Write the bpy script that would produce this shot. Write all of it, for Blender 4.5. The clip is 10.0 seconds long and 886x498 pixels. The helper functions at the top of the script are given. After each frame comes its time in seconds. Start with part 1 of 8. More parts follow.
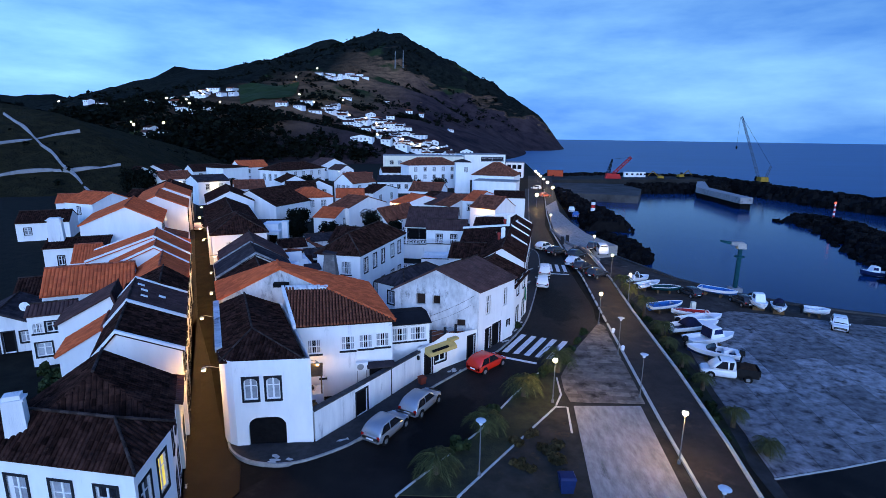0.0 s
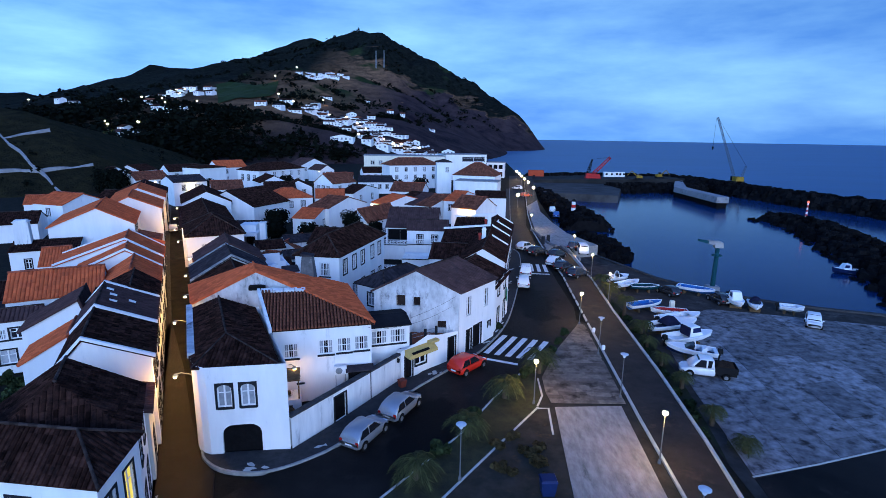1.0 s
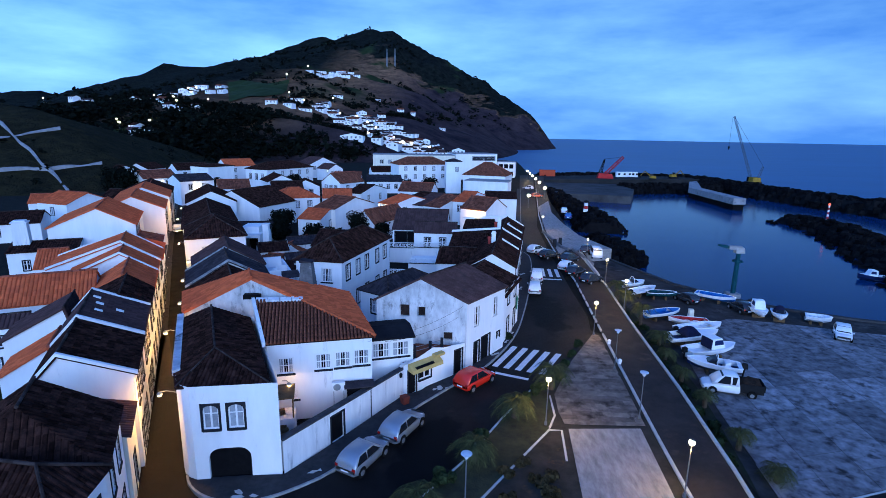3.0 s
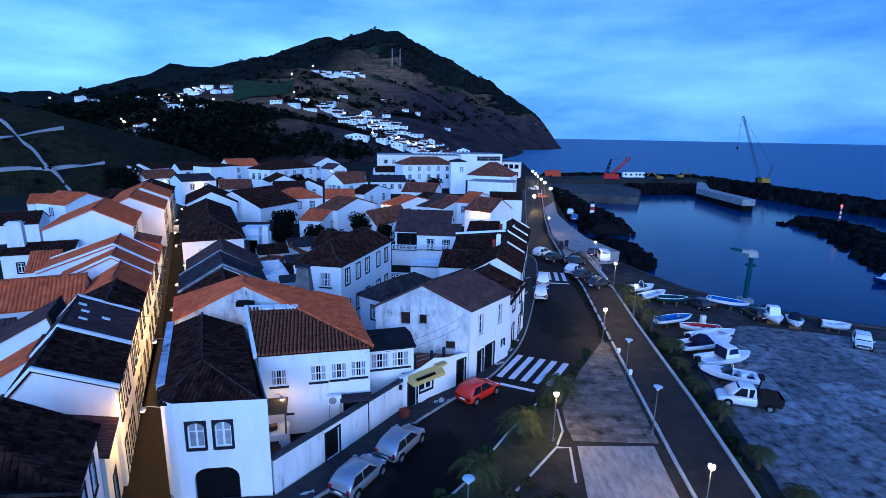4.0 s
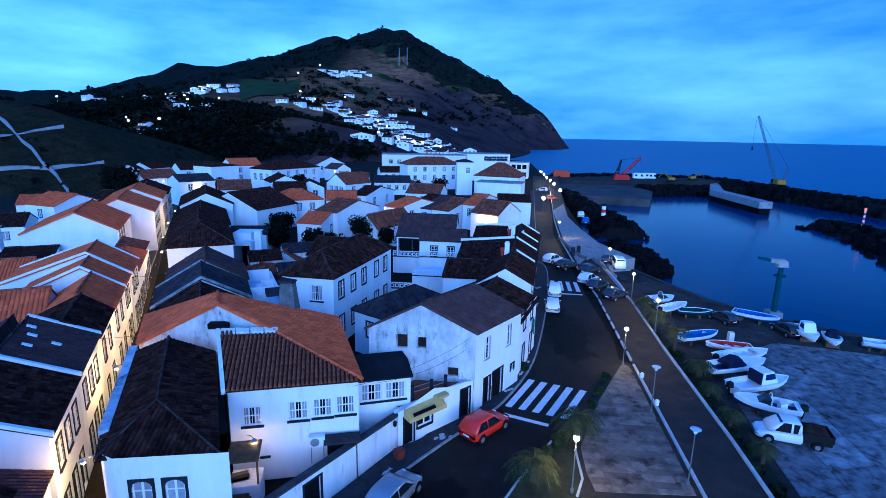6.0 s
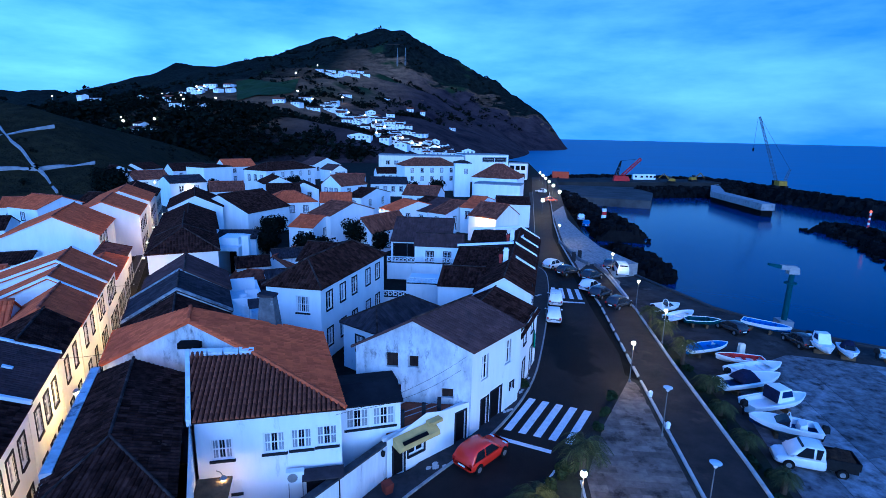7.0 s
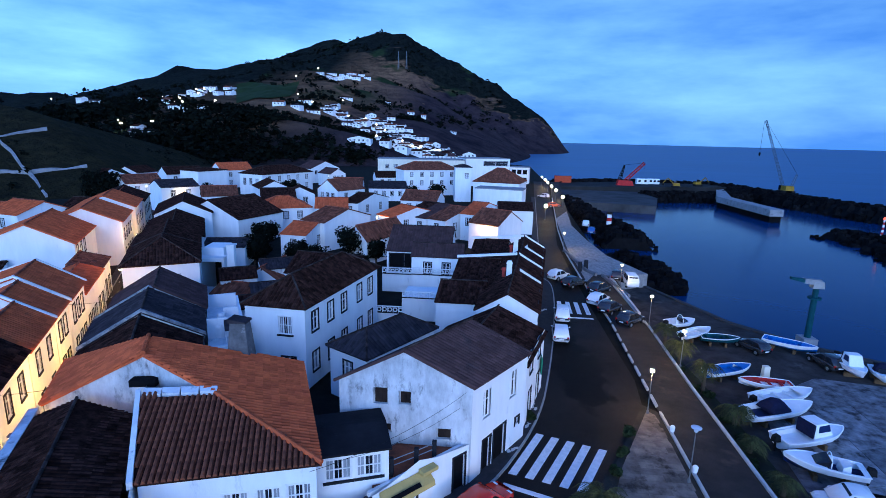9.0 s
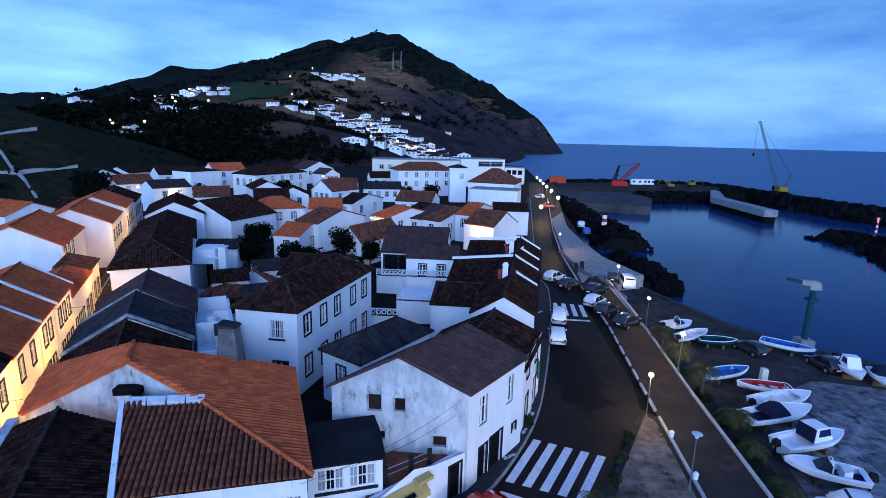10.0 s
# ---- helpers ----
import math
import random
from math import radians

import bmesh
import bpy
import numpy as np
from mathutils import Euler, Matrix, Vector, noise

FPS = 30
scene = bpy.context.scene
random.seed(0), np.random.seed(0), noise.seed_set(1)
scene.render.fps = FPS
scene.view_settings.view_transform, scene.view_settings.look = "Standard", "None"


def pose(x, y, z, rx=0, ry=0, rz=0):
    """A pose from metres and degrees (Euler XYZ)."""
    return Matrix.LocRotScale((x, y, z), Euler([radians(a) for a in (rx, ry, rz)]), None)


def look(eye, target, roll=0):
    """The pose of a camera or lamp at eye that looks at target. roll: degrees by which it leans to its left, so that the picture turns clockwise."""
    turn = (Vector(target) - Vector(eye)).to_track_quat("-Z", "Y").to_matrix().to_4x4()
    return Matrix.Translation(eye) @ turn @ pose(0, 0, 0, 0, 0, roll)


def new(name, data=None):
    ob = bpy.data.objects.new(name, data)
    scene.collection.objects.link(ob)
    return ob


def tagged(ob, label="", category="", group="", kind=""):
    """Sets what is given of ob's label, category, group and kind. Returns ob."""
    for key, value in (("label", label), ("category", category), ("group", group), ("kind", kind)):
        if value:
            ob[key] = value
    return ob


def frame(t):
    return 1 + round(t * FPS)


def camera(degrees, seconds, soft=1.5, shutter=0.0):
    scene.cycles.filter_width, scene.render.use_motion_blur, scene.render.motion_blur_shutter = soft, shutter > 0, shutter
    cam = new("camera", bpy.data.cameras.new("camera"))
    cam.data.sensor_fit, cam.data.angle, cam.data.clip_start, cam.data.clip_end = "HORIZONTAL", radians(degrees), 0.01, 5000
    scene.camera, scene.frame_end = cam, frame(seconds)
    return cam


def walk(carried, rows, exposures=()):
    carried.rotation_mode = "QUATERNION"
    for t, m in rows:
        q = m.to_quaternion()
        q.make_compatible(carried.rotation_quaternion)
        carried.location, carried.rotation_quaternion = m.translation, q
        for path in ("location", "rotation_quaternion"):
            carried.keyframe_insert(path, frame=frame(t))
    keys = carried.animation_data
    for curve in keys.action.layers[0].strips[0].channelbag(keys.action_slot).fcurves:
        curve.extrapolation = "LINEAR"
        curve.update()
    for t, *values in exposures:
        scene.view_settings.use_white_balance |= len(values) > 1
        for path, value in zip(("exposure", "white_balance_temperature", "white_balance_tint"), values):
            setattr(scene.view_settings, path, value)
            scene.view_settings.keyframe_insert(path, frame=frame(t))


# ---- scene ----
cam = camera(82.11, 10.0, soft=0.6)
def at(x, y, z, yaw, pitch, roll):
    d = Vector((math.sin(radians(yaw)) * math.cos(radians(pitch)), math.cos(radians(yaw)) * math.cos(radians(pitch)), math.sin(radians(pitch))))
    e = Vector((x, y, z))
    return look(e, e + d, roll)


walk(cam, [
    (0, at(0.000, 0.000, 19.957, -4.201, -12.611, 0.870)),
    (0.5, at(0.119, 0.229, 19.902, -3.068, -12.589, 0.927)),
    (1, at(0.169, 0.513, 19.924, -2.149, -12.572, 0.970)),
    (1.5, at(0.212, 1.013, 19.937, -2.200, -12.592, 1.014)),
    (2, at(0.272, 1.650, 20.001, -2.407, -12.642, 1.032)),
    (2.5, at(0.282, 2.397, 20.032, -2.861, -12.701, 1.076)),
    (4, at(0.390, 5.227, 20.025, -3.837, -12.755, 1.134)),
    (4.5, at(0.380, 6.350, 19.987, -3.983, -12.775, 1.164)),
    (5, at(0.359, 7.580, 19.945, -4.196, -12.793, 1.212)),
    (5.5, at(0.327, 8.822, 19.945, -4.648, -12.808, 1.242)),
    (7, at(0.394, 13.231, 19.970, -4.398, -12.742, 1.316)),
    (7.5, at(0.426, 14.667, 20.015, -4.539, -12.645, 1.322)),
    (8, at(0.322, 15.987, 19.985, -4.926, -12.535, 1.394)),
    (8.5, at(0.294, 16.872, 20.024, -5.094, -12.494, 1.473)),
    (9, at(0.289, 17.559, 19.990, -4.493, -12.387, 1.445)),
    (9.5, at(0.265, 18.028, 19.975, -4.051, -12.360, 1.450)),
    (10, at(0.207, 18.317, 19.956, -3.904, -12.325, 1.504)),
], exposures=[(0, 0.0, 6500, 10), (2.5, 0.0, 6250, 10), (4.0, 0.0, 5450, 9), (4.5, 0.0, 5150, 8), (5.5, 0.0, 4750, 7), (7.5, 0.0, 4650, 7), (9, 0.0, 5900, 9), (10, 0.0, 6500, 10)])

# ---------------------------------------------------------------- world and light
world = bpy.data.worlds.new("dusk_sky")
scene.world = world
world.use_nodes = True
wn, wl = world.node_tree.nodes, world.node_tree.links
wn.clear()
w_out = wn.new("ShaderNodeOutputWorld")
w_bg = wn.new("ShaderNodeBackground")
w_sky = wn.new("ShaderNodeTexSky")
w_sky.sky_type = "NISHITA"
w_sky.sun_disc = False
w_sky.sun_elevation = radians(4)
w_sky.sun_rotation = radians(150)
w_co = wn.new("ShaderNodeTexCoord")
w_map = wn.new("ShaderNodeMapping")
w_map.inputs["Scale"].default_value = (1.0, 1.0, 4.0)
w_noise = wn.new("ShaderNodeTexNoise")
w_noise.inputs["Scale"].default_value = 2.0
w_noise.inputs["Detail"].default_value = 7
w_noise.inputs["Roughness"].default_value = 0.56
w_ramp = wn.new("ShaderNodeValToRGB")
w_ramp.color_ramp.elements[0].position = 0.37
w_ramp.color_ramp.elements[0].color = (0.083, 0.295, 0.85, 1)
w_ramp.color_ramp.elements[1].position = 0.67
w_ramp.color_ramp.elements[1].color = (0.29, 0.65, 1.12, 1)
w_mix = wn.new("ShaderNodeMix")
w_mix.data_type = "RGBA"
w_mix.inputs["Factor"].default_value = 0.93
w_dim = wn.new("ShaderNodeMix")
w_dim.data_type = "RGBA"
w_dim.blend_type = "MULTIPLY"
w_dim.inputs["Factor"].default_value = 1.0
w_dim.inputs[7].default_value = (0.12, 0.12, 0.12, 1)
wl.new(w_co.outputs["Generated"], w_map.inputs["Vector"])
wl.new(w_map.outputs["Vector"], w_noise.inputs["Vector"])
wl.new(w_noise.outputs["Fac"], w_ramp.inputs["Fac"])
wl.new(w_sky.outputs["Color"], w_dim.inputs[6])
wl.new(w_dim.outputs[2], w_mix.inputs[6])
wl.new(w_ramp.outputs["Color"], w_mix.inputs[7])
w_sep = wn.new("ShaderNodeSeparateXYZ")
wl.new(w_co.outputs["Generated"], w_sep.inputs["Vector"])
w_last = w_mix.outputs[2]
# the cloud deck turns a deeper blue overhead and glows towards the south and west
w_zr = wn.new("ShaderNodeMapRange")
w_zr.inputs["From Min"].default_value, w_zr.inputs["From Max"].default_value = 0.12, 0.60
wl.new(w_sep.outputs["Z"], w_zr.inputs["Value"])
w_zm = wn.new("ShaderNodeMix")
w_zm.data_type = "RGBA"
wl.new(w_zr.outputs["Result"], w_zm.inputs["Factor"])
wl.new(w_last, w_zm.inputs[6])
w_zm.inputs[7].default_value = (0.034, 0.102, 0.365, 1)
w_last = w_zm.outputs[2]
for axis, lo_v, hi_v, lo_g, hi_g in (("Y", -0.7, 0.5, 2.7, 1.0), ("X", -0.6, 0.7, 1.18, 0.82)):
    w_mr = wn.new("ShaderNodeMapRange")
    w_mr.inputs["From Min"].default_value, w_mr.inputs["From Max"].default_value = lo_v, hi_v
    w_mr.inputs["To Min"].default_value, w_mr.inputs["To Max"].default_value = lo_g, hi_g
    wl.new(w_sep.outputs[axis], w_mr.inputs["Value"])
    w_mul = wn.new("ShaderNodeVectorMath")
    w_mul.operation = "SCALE"
    wl.new(w_last, w_mul.inputs[0])
    wl.new(w_mr.outputs["Result"], w_mul.inputs["Scale"])
    w_last = w_mul.outputs["Vector"]
wl.new(w_last, w_bg.inputs["Color"])
wl.new(w_bg.outputs["Background"], w_out.inputs["Surface"])
w_bg.inputs["Strength"].default_value = 1.3

sun_data = bpy.data.lights.new("sun", "SUN")
sun_data.energy = 2.1
sun_data.angle = radians(40)
sun_data.color = (0.60, 0.74, 1.0)
sun = new("sun", sun_data)
sun.matrix_world = look((0, 0, 0), (-0.12, 0.95, -0.22))

# ---------------------------------------------------------------- materials
MATS = {}


def m(name, c1, c2=None, rough=0.8, scale=2.0, bump=0.0, bscale=None, metal=0.0, c3=None, s3=0.3, t3=0.55, island=0.0, rnd=0.0, spec=0.07, stretch=None):
    """Two-tone noisy surface; c3 adds large stains, island varies each piece of a mesh, rnd each object."""
    if name in MATS:
        return MATS[name]
    mt = bpy.data.materials.new(name)
    mt.use_nodes = True
    n, l = mt.node_tree.nodes, mt.node_tree.links
    b = n["Principled BSDF"]
    b.inputs["Roughness"].default_value = rough
    b.inputs["Metallic"].default_value = metal
    b.inputs["Specular IOR Level"].default_value = spec
    co = n.new("ShaderNodeTexCoord")
    src = co.outputs["Object"]
    if stretch:
        mp = n.new("ShaderNodeMapping")
        mp.inputs["Scale"].default_value = stretch
        l.new(src, mp.inputs["Vector"])
        src = mp.outputs["Vector"]
    c2 = c2 or tuple(v * 0.7 for v in c1)
    no = n.new("ShaderNodeTexNoise")
    no.inputs["Scale"].default_value = scale
    no.inputs["Detail"].default_value = 6
    no.inputs["Roughness"].default_value = 0.65
    l.new(src, no.inputs["Vector"])
    r = n.new("ShaderNodeValToRGB")
    r.color_ramp.elements[0].position, r.color_ramp.elements[1].position = 0.32, 0.68
    r.color_ramp.elements[0].color, r.color_ramp.elements[1].color = (*c1, 1), (*c2, 1)
    l.new(no.outputs["Fac"], r.inputs["Fac"])
    col = r.outputs["Color"]
    if c3:
        n3 = n.new("ShaderNodeTexNoise")
        n3.inputs["Scale"].default_value = s3
        n3.inputs["Detail"].default_value = 8
        n3.inputs["Roughness"].default_value = 0.7
        l.new(src, n3.inputs["Vector"])
        r3 = n.new("ShaderNodeValToRGB")
        r3.color_ramp.elements[0].position, r3.color_ramp.elements[1].position = t3, t3 + 0.14
        r3.color_ramp.elements[0].color, r3.color_ramp.elements[1].color = (0, 0, 0, 1), (1, 1, 1, 1)
        l.new(n3.outputs["Fac"], r3.inputs["Fac"])
        mx = n.new("ShaderNodeMix")
        mx.data_type = "RGBA"
        l.new(r3.outputs["Color"], mx.inputs["Factor"])
        l.new(col, mx.inputs[6])
        mx.inputs[7].default_value = (*c3, 1)
        col = mx.outputs[2]
    if island or rnd:
        if island:
            src_r = n.new("ShaderNodeNewGeometry").outputs["Random Per Island"]
        else:
            src_r = n.new("ShaderNodeObjectInfo").outputs["Random"]
        amount = island or rnd
        mr = n.new("ShaderNodeMapRange")
        mr.inputs["To Min"].default_value, mr.inputs["To Max"].default_value = 1 - amount, 1 + amount
        l.new(src_r, mr.inputs["Value"])
        hs = n.new("ShaderNodeHueSaturation")
        l.new(mr.outputs["Result"], hs.inputs["Value"])
        l.new(col, hs.inputs["Color"])
        col = hs.outputs["Color"]
    l.new(col, b.inputs["Base Color"])
    if bump:
        nb = n.new("ShaderNodeTexNoise")
        nb.inputs["Scale"].default_value = bscale or scale * 4
        nb.inputs["Detail"].default_value = 5
        l.new(src, nb.inputs["Vector"])
        bp = n.new("ShaderNodeBump")
        bp.inputs["Strength"].default_value = bump
        bp.inputs["Distance"].default_value = 0.05
        l.new(nb.outputs["Fac"], bp.inputs["Height"])
        l.new(bp.outputs["Normal"], b.inputs["Normal"])
    MATS[name] = mt
    return mt


def glow(name, col, strength):
    if name in MATS:
        return MATS[name]
    mt = bpy.data.materials.new(name)
    mt.use_nodes = True
    b = mt.node_tree.nodes["Principled BSDF"]
    b.inputs["Base Color"].default_value = (*col, 1)
    b.inputs["Emission Color"].default_value = (*col, 1)
    b.inputs["Emission Strength"].default_value = strength
    MATS[name] = mt
    return mt


WHITE = m("white_plaster", (0.80, 0.80, 0.80), (0.70, 0.71, 0.72), 0.85, 0.8, 0.15, 30, c3=(0.50, 0.51, 0.52), s3=1.6, t3=0.62, stretch=(1, 1, 0.25))
WHITE_OLD = m("weathered_white_plaster", (0.78, 0.78, 0.78), (0.55, 0.56, 0.58), 0.9, 0.9, 0.25, 20, c3=(0.22, 0.23, 0.25), s3=1.3, t3=0.58, stretch=(1, 1, 0.14))
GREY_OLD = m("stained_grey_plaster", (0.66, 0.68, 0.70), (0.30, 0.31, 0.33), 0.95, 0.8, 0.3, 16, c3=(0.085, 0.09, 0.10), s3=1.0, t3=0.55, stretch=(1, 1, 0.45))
CREAM = m("cream_plaster", (0.75, 0.70, 0.58), (0.62, 0.57, 0.46), 0.85, 1.0, 0.15, 25, c3=(0.4, 0.37, 0.31), s3=1.2, t3=0.64, stretch=(1, 1, 0.3))
ROOF_DARK = m("dark_weathered_tile", (0.052, 0.023, 0.017), (0.009, 0.0055, 0.005), 0.95, 2.2, 0.3, 9, c3=(0.105, 0.056, 0.039), s3=1.5, t3=0.62, island=0.5, spec=0.01)
ROOF_BROWN = m("brown_clay_tile", (0.20, 0.070, 0.040), (0.10, 0.038, 0.025), 0.85, 1.3, 0.2, 10, c3=(0.06, 0.035, 0.03), s3=0.6, t3=0.57, island=0.4, spec=0.03)
ROOF_RED = m("red_clay_tile", (0.60, 0.125, 0.044), (0.42, 0.085, 0.036), 0.9, 1.1, 0.2, 10, c3=(0.17, 0.058, 0.040), s3=0.5, t3=0.63, island=0.2, spec=0.02)
LICHEN = m("lichened_ridge_tile", (0.062, 0.045, 0.040), (0.022, 0.016, 0.015), 0.95, 1.6, 0.2, island=0.4, spec=0.02)
FELT = m("black_roofing_felt", (0.017, 0.017, 0.020), (0.009, 0.009, 0.011), 0.85, 0.9, 0.3, 6, c3=(0.04, 0.04, 0.044), s3=0.7, t3=0.62)
LICHEN_PALE = m("pale_lichened_mortar", (0.36, 0.37, 0.39), (0.13, 0.13, 0.14), 0.95, 2.2, 0.3, 12, c3=(0.05, 0.045, 0.05), s3=1.4, t3=0.55)
ROOF_RIDGE = m("worn_red_ridge_tile", (0.34, 0.085, 0.045), (0.18, 0.06, 0.04), 0.9, 1.4, 0.2, c3=(0.30, 0.28, 0.26), s3=1.0, t3=0.6, island=0.4)
ROOF_PLUM = m("grey_brown_tile", (0.086, 0.048, 0.045), (0.052, 0.031, 0.030), 0.9, 0.8, 0.2, 10, c3=(0.045, 0.033, 0.034), s3=0.5, t3=0.58, island=0.2, spec=0.015)
ROOF_GREY = m("grey_fibre_cement_tile", (0.052, 0.044, 0.048), (0.022, 0.019, 0.023), 0.95, 1.0, 0.2, 10, c3=(0.15, 0.14, 0.145), s3=0.8, t3=0.67, island=0.25, spec=0.01)
ASPHALT = m("damp_asphalt", (0.021, 0.018, 0.0165), (0.0040, 0.0038, 0.0042), 0.65, 0.14, 0.3, 40, c3=(0.031, 0.026, 0.023), s3=0.42, t3=0.60)
STREET = m("narrow_street_asphalt", (0.012, 0.010, 0.009), (0.005, 0.0045, 0.0042), 0.6, 0.4, 0.3, 30, c3=(0.022, 0.018, 0.015), s3=0.3, t3=0.58)
PAVE = m("dark_stone_pavement", (0.045, 0.045, 0.047), (0.026, 0.026, 0.028), 0.8, 2.0, 0.4, 14)
STONE_WHITE = m("white_limestone", (0.50, 0.50, 0.49), (0.34, 0.34, 0.335), 0.8, 2.0, 0.2, 20)
LINE = m("white_road_paint", (0.75, 0.75, 0.76), (0.55, 0.56, 0.57), 0.7, 3.0, 0.1, c3=(0.25, 0.25, 0.26), s3=1.4, t3=0.63)
PROM = m("promenade_brown_asphalt", (0.040, 0.035, 0.032), (0.020, 0.0185, 0.018), 0.75, 0.5, 0.3, 30, c3=(0.085, 0.060, 0.042), s3=0.22, t3=0.57)
BRICKPAVE = m("worn_paving_slab", (0.205, 0.172, 0.145), (0.085, 0.072, 0.062), 0.85, 1.1, 0.4, 9, c3=(0.030, 0.024, 0.019), s3=0.7, t3=0.53, rnd=0.28)
SLAB = m("pale_concrete", (0.34, 0.315, 0.295), (0.19, 0.175, 0.165), 0.85, 2.4, 0.3, 15, c3=(0.055, 0.048, 0.043), s3=0.7, t3=0.60, stretch=(1, 0.35, 1))
YARD = m("stained_yard_concrete", (0.265, 0.265, 0.282), (0.055, 0.054, 0.058), 0.88, 1.1, 0.4, 7, c3=(0.022, 0.021, 0.021), s3=0.55, t3=0.565, rnd=0.36)
SOIL = m("dark_soil", (0.016, 0.015, 0.011), (0.006, 0.006, 0.005), 0.95, 0.6, 0.5, 6)
ROCK = m("black_basalt", (0.010, 0.0095, 0.010), (0.0035, 0.0035, 0.004), 0.97, 0.5, 0.6, 2, c3=(0.030, 0.028, 0.027), s3=0.3, t3=0.66, island=0.5, spec=0.01)
CONC = m("grey_concrete", (0.30, 0.30, 0.31), (0.20, 0.20, 0.21), 0.85, 0.6, 0.2, 8, c3=(0.10, 0.10, 0.105), s3=0.3, t3=0.58)
METAL = m("galvanised_metal", (0.30, 0.31, 0.32), (0.22, 0.23, 0.24), 0.45, 2.0, metal=0.6)
BLACK = m("black_rubber", (0.015, 0.015, 0.016), (0.01, 0.01, 0.01), 0.8, 4.0)
TRIM = m("dark_basalt_trim", (0.022, 0.024, 0.029), (0.014, 0.015, 0.018), 0.8, 3.0)
FRAME = m("white_window_paint", (0.78, 0.78, 0.78), (0.7, 0.7, 0.7), 0.5, 3.0)
GLASS = m("window_glass", (0.016, 0.018, 0.024), (0.009, 0.010, 0.014), 0.12, 1.5, spec=0.35, rnd=0.5)
GLASS_CURT = m("curtained_window_glass", (0.35, 0.37, 0.40), (0.22, 0.24, 0.27), 0.15, 2.5, spec=0.6, rnd=0.3)
# black for doors, and for shade painted into recess, carport and verandah
DOOR_AND_SHADE = m("dark_door_and_shade_paint", (0.009, 0.009, 0.010), (0.005, 0.005, 0.006), 0.6, 3.0, spec=0.02)
WOOD = m("brown_wood", (0.16, 0.10, 0.05), (0.09, 0.055, 0.03), 0.7, 3.0, 0.2)
YELLOW = m("yellow_paint", (0.50, 0.36, 0.13), (0.40, 0.29, 0.10), 0.5, 2.0)
SHUTTER = m("dark_brown_shutter", (0.030, 0.020, 0.016), (0.012, 0.009, 0.009), 0.8, 3.0, rnd=0.4)
LIT_PANE = glow("warm_lit_window", (1.0, 0.70, 0.10), 0.8)
LAMP_WARM = glow("warm_lamp_glow", (1.0, 0.66, 0.28), 90)
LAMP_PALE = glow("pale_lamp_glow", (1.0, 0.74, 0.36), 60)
LAMP_HOOD = m("dark_lamp_hood", (0.09, 0.09, 0.095), (0.06, 0.06, 0.065), 0.5, 3.0)
POLE = m("dull_grey_lamp_pole", (0.13, 0.135, 0.14), (0.09, 0.095, 0.10), 0.6, 3.0)
LAMP_OFF = m("pale_lamp_glass", (0.55, 0.6, 0.66), (0.45, 0.5, 0.55), 0.25, 3.0)



def damp_patch(mt, cx, cy, rx, ry, col):
    """A dark wet stain of uneven outline, laid into a ground material round one place."""
    n, l = mt.node_tree.nodes, mt.node_tree.links
    b = n["Principled BSDF"]
    old = b.inputs["Base Color"].links[0].from_socket
    co = n.new("ShaderNodeTexCoord").outputs["Object"]
    mp = n.new("ShaderNodeMapping")
    mp.vector_type = "TEXTURE"
    mp.inputs["Location"].default_value = (cx, cy, 0)
    mp.inputs["Scale"].default_value = (rx, ry, 1)
    l.new(co, mp.inputs["Vector"])
    ln = n.new("ShaderNodeVectorMath")
    ln.operation = "LENGTH"
    l.new(mp.outputs["Vector"], ln.inputs[0])
    no = n.new("ShaderNodeTexNoise")
    no.inputs["Scale"].default_value, no.inputs["Detail"].default_value = 0.55, 6
    l.new(co, no.inputs["Vector"])
    ad = n.new("ShaderNodeMath")
    ad.operation = "MULTIPLY_ADD"
    l.new(no.outputs["Fac"], ad.inputs[0])
    ad.inputs[1].default_value = 1.5
    l.new(ln.outputs["Value"], ad.inputs[2])
    rg = n.new("ShaderNodeMapRange")
    rg.inputs["From Min"].default_value, rg.inputs["From Max"].default_value = 1.62, 1.42
    l.new(ad.outputs["Value"], rg.inputs["Value"])
    mx = n.new("ShaderNodeMix")
    mx.data_type = "RGBA"
    l.new(rg.outputs["Result"], mx.inputs["Factor"])
    l.new(old, mx.inputs[6])
    mx.inputs[7].default_value = (*col, 1)
    l.new(mx.outputs[2], b.inputs["Base Color"])


damp_patch(ASPHALT, 9.3, 60.5, 2.6, 9.0, (0.0028, 0.0028, 0.0032))
damp_patch(ASPHALT, -2.0, 31.5, 3.0, 6.0, (0.0040, 0.0040, 0.0044))

# ---------------------------------------------------------------- mesh helpers


